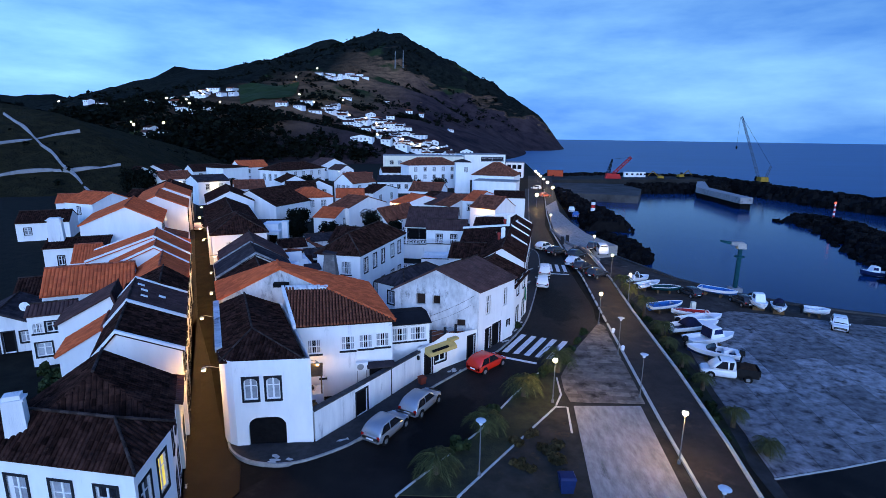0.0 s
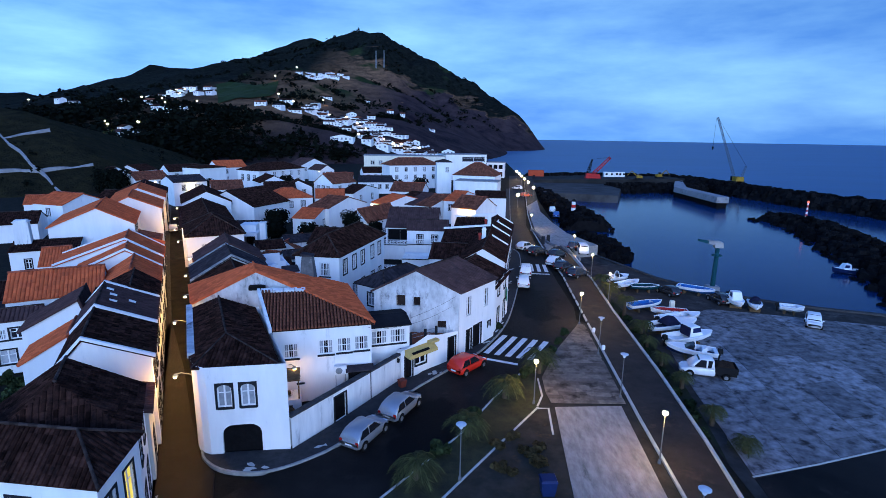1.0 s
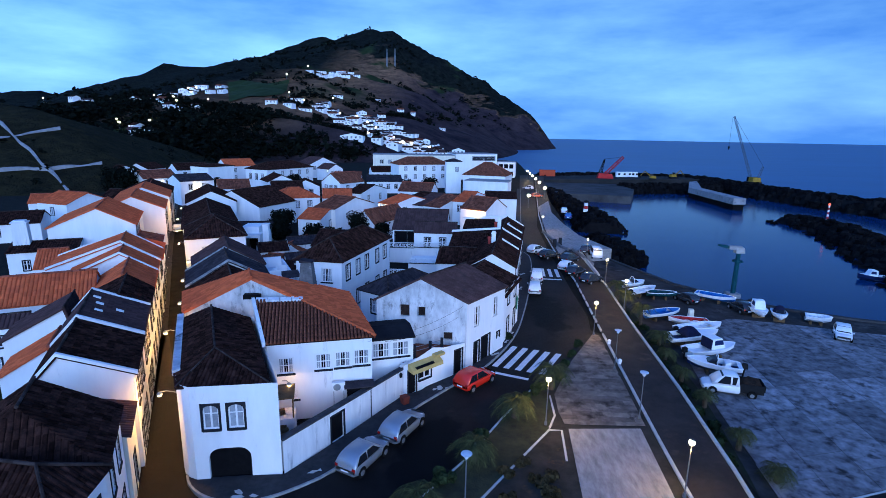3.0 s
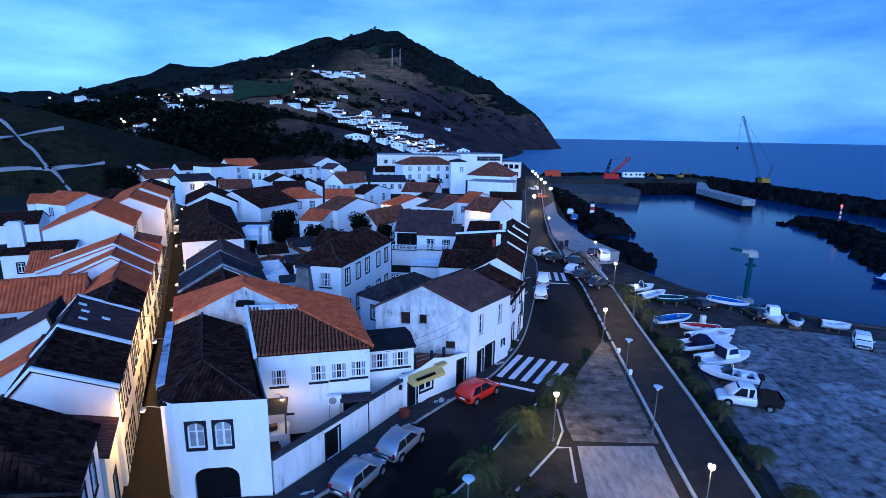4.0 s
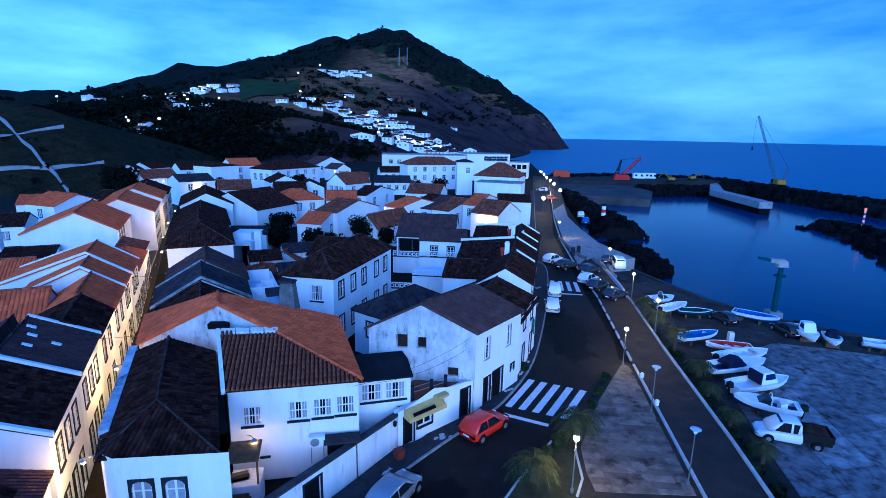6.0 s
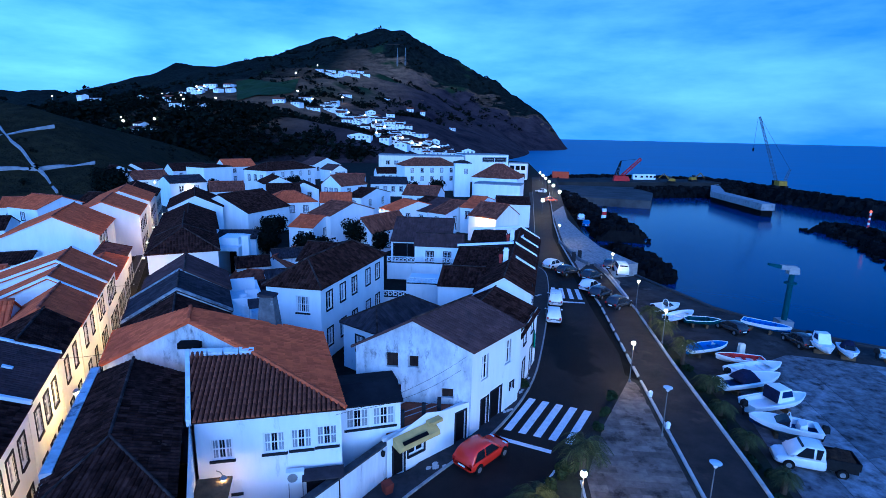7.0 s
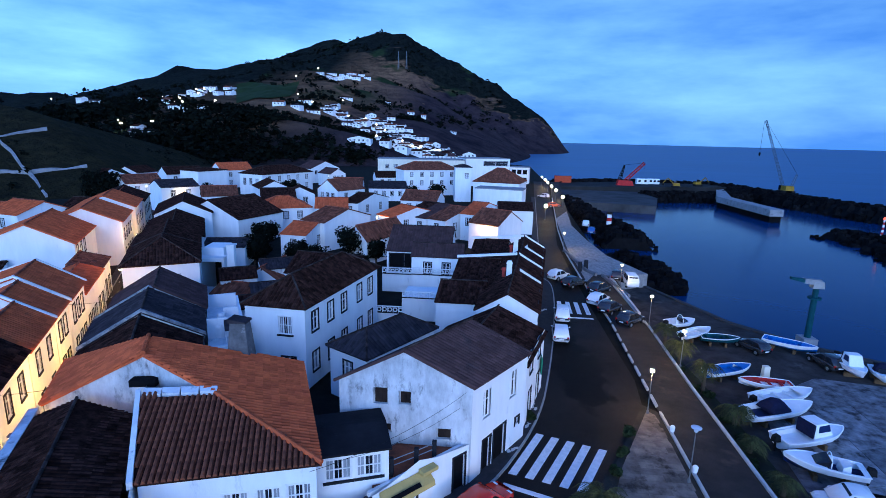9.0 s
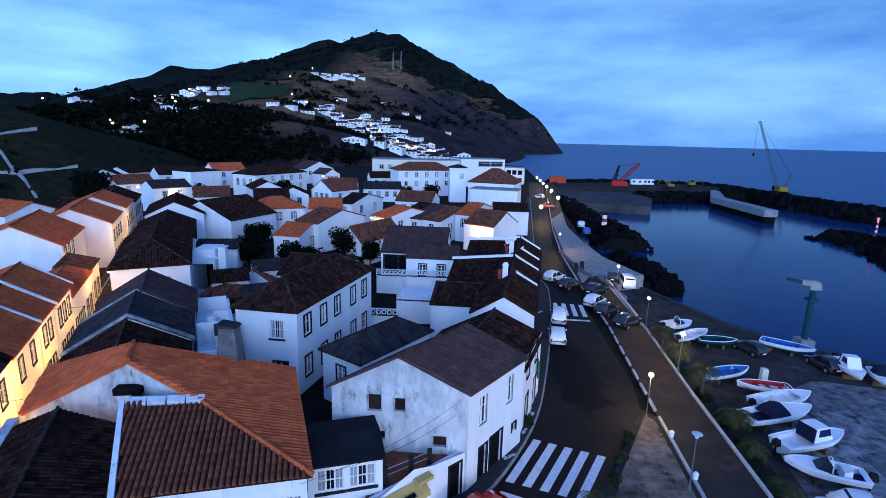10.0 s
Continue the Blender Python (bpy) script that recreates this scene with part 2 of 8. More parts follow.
class MB:
    """Collects vertices and faces of one mesh."""

    def __init__(self):
        self.v, self.f = [], []

    def face(self, *pts):
        i = len(self.v)
        self.v.extend(tuple(p) for p in pts)
        self.f.append(tuple(range(i, i + len(pts))))

    def hexa(self, lo, hi):
        """A solid between two rings of points of equal count, lo below hi."""
        k, i = len(lo), len(self.v)
        self.v.extend(tuple(p) for p in lo)
        self.v.extend(tuple(p) for p in hi)
        self.f.append(tuple(i + j for j in reversed(range(k))))
        self.f.append(tuple(i + k + j for j in range(k)))
        for j in range(k):
            a = (j + 1) % k
            self.f.append((i + j, i + a, i + k + a, i + k + j))

    def box(self, x0, y0, z0, x1, y1, z1):
        self.hexa([(x0, y0, z0), (x1, y0, z0), (x1, y1, z0), (x0, y1, z0)], [(x0, y0, z1), (x1, y0, z1), (x1, y1, z1), (x0, y1, z1)])

    def poly(self, pts, z0, z1):
        a = sum(p[0] * q[1] - q[0] * p[1] for p, q in zip(pts, pts[1:] + pts[:1]))
        pts = pts if a > 0 else pts[::-1]
        self.hexa([(x, y, z0) for x, y in pts], [(x, y, z1) for x, y in pts])

    def tube(self, a, b, r0, r1=None, k=8, caps=True):
        a, b = Vector(a), Vector(b)
        r1 = r0 if r1 is None else r1
        d = (b - a).normalized()
        s = d.cross(Vector((0, 0, 1)) if abs(d.z) < 0.9 else Vector((1, 0, 0))).normalized()
        t = d.cross(s)
        ring = [(math.cos(2 * math.pi * j / k), math.sin(2 * math.pi * j / k)) for j in range(k)]
        lo = [a + (s * c + t * n) * r0 for c, n in ring]
        hi = [b + (s * c + t * n) * r1 for c, n in ring]
        self.hexa(lo, hi)

    def lathe(self, prof, k=12, o=(0, 0, 0)):
        i = len(self.v)
        for r, z in prof:
            for j in range(k):
                a = 2 * math.pi * j / k
                self.v.append((o[0] + r * math.cos(a), o[1] + r * math.sin(a), o[2] + z))
        for q in range(len(prof) - 1):
            for j in range(k):
                b = (j + 1) % k
                self.f.append((i + q * k + j, i + q * k + b, i + (q + 1) * k + b, i + (q + 1) * k + j))
        self.f.append(tuple(i + j for j in reversed(range(k))))
        self.f.append(tuple(i + (len(prof) - 1) * k + j for j in range(k)))

    def strip(self, pts, w, z0, z1, side=0.0):
        """A ribbon of width w along plan points; side -1..1 shifts it off the line."""
        L, R = [], []
        for i, p in enumerate(pts):
            a, b = pts[max(i - 1, 0)], pts[min(i + 1, len(pts) - 1)]
            d = Vector((b[0] - a[0], b[1] - a[1])).normalized()
            n = Vector((-d.y, d.x))
            L.append((p[0] + n.x * w * (0.5 + side / 2), p[1] + n.y * w * (0.5 + side / 2)))
            R.append((p[0] - n.x * w * (0.5 - side / 2), p[1] - n.y * w * (0.5 - side / 2)))
        for i in range(len(pts) - 1):
            self.hexa([(*R[i], z0), (*R[i + 1], z0), (*L[i + 1], z0), (*L[i], z0)], [(*R[i], z1), (*R[i + 1], z1), (*L[i + 1], z1), (*L[i], z1)])

    def pipe(self, pts, r, k=6, closed=False):
        """One round bar through all the points."""
        pts = [Vector(p) for p in pts]
        n, i = len(pts), len(self.v)
        for q, p in enumerate(pts):
            a = pts[(q - 1) % n] if closed or q else p
            c = pts[(q + 1) % n] if closed or q < n - 1 else p
            d = (c - a).normalized()
            s = d.cross(Vector((0, 0, 1)) if abs(d.z) < 0.95 else Vector((1, 0, 0))).normalized()
            t = d.cross(s)
            for j in range(k):
                an = 2 * math.pi * j / k
                self.v.append(tuple(p + (s * math.cos(an) + t * math.sin(an)) * r))
        for q in range(n if closed else n - 1):
            w = (q + 1) % n
            for j in range(k):
                b = (j + 1) % k
                self.f.append((i + q * k + j, i + q * k + b, i + w * k + b, i + w * k + j))
        if not closed:
            self.f.append(tuple(i + j for j in reversed(range(k))))
            self.f.append(tuple(i + (n - 1) * k + j for j in range(k)))

    def mesh(self, name, mat, smooth=False):
        me = bpy.data.meshes.new(name)
        me.from_pydata(self.v, [], self.f)
        me.materials.append(mat)
        if smooth:
            me.polygons.foreach_set("use_smooth", [True] * len(me.polygons))
        me.update()
        return me

    def obj(self, name, mat, parent=None, label="", smooth=False):
        ob = new(name, self.mesh(name, mat, smooth))
        if parent:
            ob.parent = parent
        if label:
            ob["label"] = label
        return ob


def thing(name, label, category, x, y, z=0.0, rot=0.0, group="", kind=""):
    ob = new(name)
    ob.matrix_world = pose(x, y, z, 0, 0, rot)
    return tagged(ob, label, category, group, kind)


def structure(name, mb, mat, label, category):
    return tagged(mb.obj(name, mat), label, category, kind="structure")

# ---------------------------------------------------------------- ground, roads, harbour
g = MB()
g.poly([(-1500, -300), (15.6, -300), (17.5, 45), (19.3, 75), (20.5, 95), (29, 240), (34, 420), (-200, 700), (-1500, 700)], -6, -0.12)
structure("ground", g, SOIL, "dark bare soil under the town", "ground")

SEA_Z = -4.5
g = MB()
g.face((-3000, -1500, SEA_Z - 0.03), (9000, -1500, SEA_Z - 0.03), (9000, 9600, SEA_Z - 0.03), (-3000, 9600, SEA_Z - 0.03))
OPEN_SEA = m("open_sea_water", (0.0115, 0.073, 0.178), (0.0175, 0.098, 0.235), 0.42, 0.012, 0.6, 0.25, spec=0.12, stretch=(0.5, 2.0, 1))
structure("sea", g, OPEN_SEA, "choppy dark blue open sea to the horizon", "sea")
g = MB()
g.poly([(-60, 0), (165, 0), (150, 140), (146, 168), (141, 186), (136, 200), (129, 226), (124, 262), (118, 296), (-60, 296)], SEA_Z - 1.0, SEA_Z)
SEA = m("harbour_water", (0.0022, 0.027, 0.090), (0.0032, 0.035, 0.114), 0.14, 0.02, 0.3, 0.35, spec=0.05)
structure("water", g, SEA, "calm dark blue harbour water", "water")

# main waterfront road and the junction
road_left = [(-17.5, 10), (-13.0, 24.5), (-11.1, 26.9), (-9.5, 27.9), (-7.4, 29.9), (-4.6, 35.9), (-0.6, 41.6), (2.0, 45.3), (4.7, 52.0), (6.0, 60.0), (7.3, 69.4), (8.6, 85.0), (9.2, 97.0), (13.0, 140), (18.0, 200), (24.0, 270)]
road_right = [(2, 10), (-0.6, 24.9), (0.4, 31.6), (2.95, 36.7), (5.84, 41.8), (9.2, 46.8), (13.2, 54.8), (13.85, 59.3), (13.8, 70.0), (14.1, 92.0), (14.9, 117.0), (17.5, 140), (23.5, 200), (31, 270)]
g = MB()
g.poly(road_left + road_right[::-1], -0.4, 0.0)
structure("road", g, ASPHALT, "dark damp asphalt waterfront road", "road")

# the narrow street that climbs away between the house rows
st_r = [(-13.2, 24.3), (-14.3, 26.8), (-15.9, 28.2), (-16.8, 29.6), (-19.06, 33.0), (-23.4, 40.0), (-30.86, 51.1), (-49.6, 83.2), (-66, 112), (-100, 172)]
st_l = [(-13.5, 18.7), (-16.2, 23.46), (-19.86, 29.93), (-25.85, 40.06), (-32.2, 50.95), (-39.4, 63.4), (-51, 84), (-68, 112.5), (-103, 172)]
g = MB()
g.poly([(-17.5, 10)] + st_l + st_r[::-1], -0.4, -0.006)
structure("street", g, STREET, "narrow lamp-lit street between house rows", "road")

# pavements
pav = [(-16.6, 30.4), (-15.9, 28.2), (-14.3, 27.0), (-12.7, 26.7), (-11.1, 26.9), (-9.5, 27.9), (-7.4, 29.9), (-4.6, 35.9), (-0.6, 41.6), (2.0, 44.8), (5.1, 52.0), (6.7, 59.9), (8.2, 68.8), (9.6, 79.2), (10.15, 85.5), (10.1, 88.6), (9.6, 90.4), (8.9, 91.6), (9.6, 97.0), (13.2, 140), (18.2, 200)]
def eased(pts, n=2):
    """Cuts the corners of a plan line, keeping its ends."""
    for _ in range(n):
        out = [pts[0]]
        for (x0, y0), (x1, y1) in zip(pts, pts[1:]):
            out += [(x0 * 0.75 + x1 * 0.25, y0 * 0.75 + y1 * 0.25), (x0 * 0.25 + x1 * 0.75, y0 * 0.25 + y1 * 0.75)]
        pts = out + [pts[-1]]
    return pts


pav = eased(pav)
g = MB()
g.poly(pav + [(17.0, 200), (12.0, 140), (8.2, 97), (6.8, 74), (4.2, 53.4), (0.26, 46.5), (-3.4, 40.0), (-4.6, 39.3), (-8.4, 32.4), (-10.4, 29.2), (-12.1, 29.0), (-14.4, 28.6), (-16, 30.2)], -0.3, 0.12)
structure("pavement", g, PAVE, "dark stone pavement beside the white houses", "pavement")
g = MB()
g.strip(pav, 0.13, -0.2, 0.135)
KERB = m("pale_kerb_stone", (0.33, 0.33, 0.325), (0.2, 0.2, 0.2), 0.85, 2.0, 0.2, 20)
structure("kerb", g, KERB, "pale stone kerb along the pavement", "kerb")
g = MB()
g.strip([(-13.5, 18.7), (-16.2, 23.46), (-19.86, 29.93), (-25.85, 40.06), (-32.2, 50.95), (-39.4, 63.4), (-51, 84), (-68, 112.5)], 0.9, -0.2, 0.10, side=1)
structure("pavement_street", g, PAVE, "narrow dark pavement along the street", "pavement")
g = MB()
g.strip([(-13.5, 18.7), (-16.2, 23.46), (-19.86, 29.93), (-25.85, 40.06), (-32.2, 50.95), (-39.4, 63.4), (-51, 84), (-68, 112.5)], 0.09, -0.2, 0.115)
structure("kerb_street", g, KERB, "pale stone kerb along the narrow street", "kerb")

# brick paved triangle, parking bay, concrete slab and the promenade
prom_l = [(12.6, 10), (13.16, 26.3), (13.4, 34.75), (14.2, 53.7), (15.1, 73.3), (15.0, 88.0), (15.4, 109.0), (17.3, 134.0), (24.2, 200), (31.8, 270)]
prom_r = [(15.0, 10), (16.41, 26.6), (16.96, 31.94), (17.64, 42.5), (18.2, 58.2), (19.0, 72.0), (19.0, 88.5)]
g = MB()
g.poly([(2, 10)] + road_right[1:7] + [(14.2, 53.7), (13.4, 34.75), (13.16, 26.3), (12.6, 10)], -0.4, 0.05)
structure("pavement_square", g, m("patchy_dark_bed", (0.045, 0.041, 0.034), (0.022, 0.021, 0.017), 0.9, 0.8, 0.4, 9, c3=(0.085, 0.055, 0.028), s3=0.7, t3=0.58), "dark patchy bed of worn paving", "pavement")
g = MB()
g.poly([(7.5, 35.7), (12.6, 36.2), (12.2, 26.2), (11.6, 10), (6.2, 10), (6.87, 25.7)], -0.2, 0.085)
structure("pavement_slab", g, SLAB, "pale worn concrete slab", "pavement")
g = MB()
g.poly(prom_l + [(36, 270), (28, 200), (21, 134), (19.2, 109)] + prom_r[::-1], -3.0, 0.07)
structure("pavement_promenade", g, PROM, "brown asphalt promenade above the boat yard", "pavement")
for k, (pts, w) in enumerate(((prom_l[:4], 0.18), (prom_r, 0.19), (prom_l[4:9], 0.16))):
    g = MB()
    g.strip(pts, w, 0.0, 0.24 if k == 1 else 0.2)
    structure("low_wall", g, STONE_WHITE, "low white-topped wall edging the promenade", "low wall")
for k in range(7):
    y0 = 54.6 + 2.65 * k
    g = MB()
    g.strip([(14.2 + (y0 - 53.7) * 0.046, y0), (14.2 + (y0 - 51.9) * 0.046, y0 + 1.8)], 0.18, 0.0, 0.2)
    structure("low_wall", g, STONE_WHITE, "short white-topped block edging the promenade", "low wall")
g = MB()
for pts in ([(-4.28, 24.69), (0.37, 31.62), (2.94, 36.72), (5.84, 41.78)], [(-0.79, 24.93), (6.2, 35.6)], [(6.2, 35.75), (6.8, 37.4), (6.85, 40.3)], [(6.18, 35.44), (6.99, 35.5), (6.75, 32.05)]):
    g.strip(pts, 0.14, 0.0, 0.09)
structure("edging", g, STONE_WHITE, "white stone edging of planted strip and parking bay", "edging")
g = MB()
g.poly([(-4.2, 24.8), (0.4, 31.7), (2.95, 36.8), (5.8, 41.7), (6.8, 40.3), (6.7, 37.4), (6.1, 35.6), (-0.7, 25.0)], -0.2, 0.065)
structure("planted_strip", g, m("planted_soil", (0.045, 0.05, 0.025), (0.025, 0.024, 0.018), 0.95, 1.2, 0.6, 8), "dark planted strip with sparse plants", "planting")

# road paint: zebra crossings and stop lines
def zebra(tl, tr, bl, br, n, z=0.012):
    tl, tr, bl, br = (Vector(p) for p in (tl, tr, bl, br))
    for i in range(n):
        a, b = i / (n - 0.5), (i + 0.5) / (n - 0.5)
        g = MB()
        g.poly([tuple(p) for p in (tl.lerp(tr, a), tl.lerp(tr, b), bl.lerp(br, b), bl.lerp(br, a))], 0.001, z)
        g.obj("stripe", LINE, zebra_parent)


zebra_parent = thing("zebra_crossing", "white zebra crossing painted on dark asphalt", "zebra crossing", 0, 0, kind="structure")
zebra((4.6, 49.9), (9.1, 48.4), (2.45, 45.3), (6.9, 44.0), 5)
g = MB()
g.poly([(2.15, 44.4), (5.5, 43.2), (5.4, 42.85), (2.05, 44.05)], 0.001, 0.012)
g.obj("stop_line", LINE, zebra_parent)
zebra_parent = thing("zebra_crossing", "far white zebra crossing on the waterfront road", "zebra crossing", 0, 0, kind="structure")
zebra((9.0, 80.5), (13.6, 80.0), (8.6, 76.0), (13.4, 75.6), 5)
g = MB()
g.poly([(10.4, 74.6), (13.4, 74.5), (13.4, 74.1), (10.4, 74.2)], 0.001, 0.012)
g.obj("stop_line", LINE, zebra_parent)

# boat yard and quay edge
YARD_Z = -2.0
g = MB()
g.poly([(15.0, 10), (16.41, 26.6), (17.64, 42.5), (18.2, 58.2), (19.0, 72.0), (19.0, 92), (21, 100), (26, 96), (31.8, 81.0), (37.4, 74.2), (43.0, 70.2), (48.7, 67.7), (56, 65.5), (62, 50), (60, 10)], SEA_Z - 3, YARD_Z)
structure("boat_yard", g, m("dark_tarred_yard", (0.062, 0.056, 0.052), (0.020, 0.018, 0.017), 0.9, 0.5, 0.4, 8, c3=(0.105, 0.095, 0.088), s3=0.3, t3=0.60), "dark stained boat yard on the quay", "yard")
g = MB()
g.poly([(20.0, 31.0), (25.3, 32.7), (30.7, 34.6), (46, 40), (46, 10), (19, 10)], YARD_Z - 0.3, YARD_Z + 0.02)
structure("slipway", g, ASPHALT, "dark tarred corner of the boat yard", "yard")
g = MB()
g.poly([(16.6, 20), (17.0, 32), (17.8, 44), (18.3, 58), (19.1, 72), (21.0, 72), (21.3, 58), (21.0, 47), (20.4, 42), (19.2, 34), (18.4, 30), (18.0, 20)], YARD_Z - 0.2, YARD_Z + 0.25)
structure("planting_bed", g, m("shrub_soil", (0.03, 0.034, 0.018), (0.02, 0.018, 0.013), 0.95, 1.0, 0.6, 8), "dark planting bed below the promenade", "planting")


# ---------------------------------------------------------------- houses


def roof_plane(mb, P, pitch=0.26, row=0.42, lift=0.10):
    """Rows of half-round tiles over a convex plane; P[0] to P[1] runs along the eave."""
    P = [Vector(p) for p in P]
    u = (P[1] - P[0]).normalized()
    nrm = Vector((0, 0, 0))
    for i in range(1, len(P) - 1):
        nrm += (P[i] - P[0]).cross(P[i + 1] - P[0])
    nrm.normalize()
    if nrm.z < 0:
        nrm = -nrm
    v = nrm.cross(u)
    q = [((p - P[0]).dot(u), (p - P[0]).dot(v)) for p in P]
    if max(b for a, b in q) < -min(b for a, b in q):
        v = -v
        q = [(a, -b) for a, b in q]
    lo, hi = min(a for a, b in q), max(a for a, b in q)
    vmin = min(b for a, b in q)
    n = max(1, round((hi - lo) / pitch))
    w = (hi - lo) / n
    for i in range(n):
        c = lo + (i + 0.5) * w
        vs = []
        for (a0, b0), (a1, b1) in zip(q, q[1:] + q[:1]):
            if (a0 - c) * (a1 - c) <= 0 and abs(a1 - a0) > 1e-6:
                vs.append(b0 + (b1 - b0) * (c - a0) / (a1 - a0))
        if len(vs) < 2:
            continue
        v0, v1 = min(vs), max(vs)
        if v1 - v0 < 0.1:
            continue
        k0, k1 = math.floor((v0 - vmin) / row), math.ceil((v1 - vmin) / row)
        for j in range(k0, k1):
            a, b = max(v0, vmin + j * row), min(v1, vmin + (j + 1) * row)
            if b - a < 0.05:
                continue
            jit = random.uniform(-0.01, 0.01)
            base = len(mb.v)
            for vv, up in ((a, lift * 0.45 + 0.008), (b, lift * 0.3)):
                for s, hh in ((-0.42, -0.45), (-0.27, 0.7), (0.0, 1.0), (0.27, 0.7), (0.42, -0.45)):
                    mb.v.append(tuple(P[0] + u * (c + s * w + jit) + v * vv + nrm * (up + hh * lift * 1.05)))
            for s in range(4):
                mb.f.append((base + s, base + s + 1, base + 6 + s, base + 5 + s))
            mb.f.append((base + 4, base + 3, base + 2, base + 1, base))


def slab_plane(mb, P, t=0.12):
    P = [Vector(p) for p in P]
    nrm = (P[1] - P[0]).cross(P[2] - P[0]).normalized()
    if nrm.z < 0:
        P = P[::-1]
        nrm = -nrm
    mb.hexa([p - nrm * t for p in P], P)


def cap_line(mb, a, b, r=0.11, step=0.45):
    """Ridge tiles from a to b."""
    a, b = Vector(a), Vector(b)
    k = max(1, round((b - a).length / step))
    for i in range(k):
        mb.tube(a.lerp(b, i / k), a.lerp(b, (i + 1.08) / k), r * 1.08, r * 0.92, 7)


def panel(mb, O, U, length, height, holes, reveal=0.18, top=None):
    """A wall face of that length along U, with holes (u, z, w, h) and their reveals; top adds gable points (u, z)."""
    O, U = Vector(O), Vector(U)
    N = Vector((-U.y, U.x, 0))  # towards the inside

    def pt(a, z, d=0.0):
        return O + U * a + Vector((0, 0, z)) + N * d

    us = sorted({0.0, length, *[h[0] for h in holes], *[h[0] + h[2] for h in holes]})
    zs = sorted({0.0, height, *[h[1] for h in holes], *[h[1] + h[3] for h in holes]})
    for u0, u1 in zip(us, us[1:]):
        for z0, z1 in zip(zs, zs[1:]):
            cu, cz = (u0 + u1) / 2, (z0 + z1) / 2
            if any(h[0] < cu < h[0] + h[2] and h[1] < cz < h[1] + h[3] for h in holes):
                continue
            mb.face(pt(u0, z0), pt(u1, z0), pt(u1, z1), pt(u0, z1))
    for a, z, w, h in holes:
        b, t = a + w, z + h
        for p, q in (((a, z), (b, z)), ((b, z), (b, t)), ((b, t), (a, t)), ((a, t), (a, z))):
            mb.face(pt(*p), pt(*p, reveal), pt(*q, reveal), pt(*q))
    if top:
        mb.face(pt(0, height), pt(length, height), *[pt(a, z) for a, z in top])


def window(parent, O, U, a, z, w, h, style="dark"):
    """A window with its surround, sashes and pane set into a wall hole."""
    O, U = Vector(O), Vector(U)
    N = Vector((-U.y, U.x, 0))

    def bx(mb, a0, z0, a1, z1, d0, d1):
        lo = [O + U * p + N * d + Vector((0, 0, z0)) for p, d in ((a0, d0), (a1, d0), (a1, d1), (a0, d1))]
        mb.hexa(lo, [p + Vector((0, 0, z1 - z0)) for p in lo])

    t = 0.05 if style in ("hole", "plain") else 0.13
    s = MB()
    bx(s, a - t, z - t, a, z + h + t, -0.03, 0.05)
    bx(s, a + w, z - t, a + w + t, z + h + t, -0.03, 0.05)
    bx(s, a, z + h, a + w, z + h + t, -0.03, 0.05)
    if style == "white":
        t = 0.07
        s = MB()
        bx(s, a - t, z, a, z + h + t, -0.02, 0.05)
        bx(s, a + w, z, a + w + t, z + h + t, -0.02, 0.05)
        bx(s, a, z + h, a + w, z + h + t, -0.02, 0.05)
    elif style != "door":
        bx(s, a - 0.05, z - t, a + w + 0.05, z, -0.07, 0.05)
    trim = {"hole": GREY_OLD, "plain": FRAME, "lit": TRIM, "dark": TRIM, "door": TRIM, "white": FRAME, "garage": FRAME}[style]
    win = s.obj("door" if style in ("door", "garage") else "window", trim, parent)
    if style in ("door", "garage"):
        p = MB()
        bx(p, a, z, a + w, z + h, 0.12, 0.17)
        p.obj("leaf", DOOR_AND_SHADE, win)
        return win
    if style == "hole":
        p = MB()
        for q in (0.0, 0.5):
            bx(p, a + w * q + 0.01, z + 0.02, a + w * (q + 0.5) - 0.01, z + h * 0.98, 0.11, 0.15)
        p.obj("shutter", SHUTTER, win)
        return win
    f = MB()
    fw = 0.07
    for x0, z0, x1, z1 in ((a, z, a + fw, z + h), (a + w - fw, z, a + w, z + h), (a + fw, z, a + w - fw, z + fw), (a + fw, z + h - fw, a + w - fw, z + h), (a + w / 2 - 0.05, z + fw, a + w / 2 + 0.05, z + h - fw), (a + fw, z + h * 0.62, a + w - fw, z + h * 0.62 + 0.05)):
        bx(f, x0, z0, x1, z1, 0.10, 0.15)
    if style == "white":
        f = MB()
        for x0, z0, x1, z1 in ((a, z, a + fw, z + h), (a + w - fw, z, a + w, z + h), (a + fw, z, a + w - fw, z + fw), (a + fw, z + h - fw, a + w - fw, z + h), (a + fw, z + h * 0.5 - 0.02, a + w - fw, z + h * 0.5 + 0.02)):
            bx(f, x0, z0, x1, z1, 0.06, 0.12)
        for q in (1, 2, 3, 4, 5):
            e = 0.04 if q in (2, 4) else 0.012
            bx(f, a + w * q / 6 - e, z + fw, a + w * q / 6 + e, z + h - fw, 0.07, 0.11)
        sl = MB()
        bx(sl, a - 0.12, z - 0.13, a + w + 0.12, z - 0.004, -0.10, 0.05)
        sl.obj("sill", TRIM, win)
    f.obj("frame", FRAME, win)
    if style == "white":
        p = MB()
        bx(p, a + w * 0.36, z + fw, a + w * 0.64, z + h - fw, 0.125, 0.139)
        p.obj("pane", GLASS, win)
    p = MB()
    bx(p, a, z, a + w, z + h, 0.14, 0.17)
    p.obj("pane", LIT_PANE if style == "lit" else GLASS_CURT if style == "white" or (style == "dark" and random.random() < 0.45) else GLASS, win)
    return win


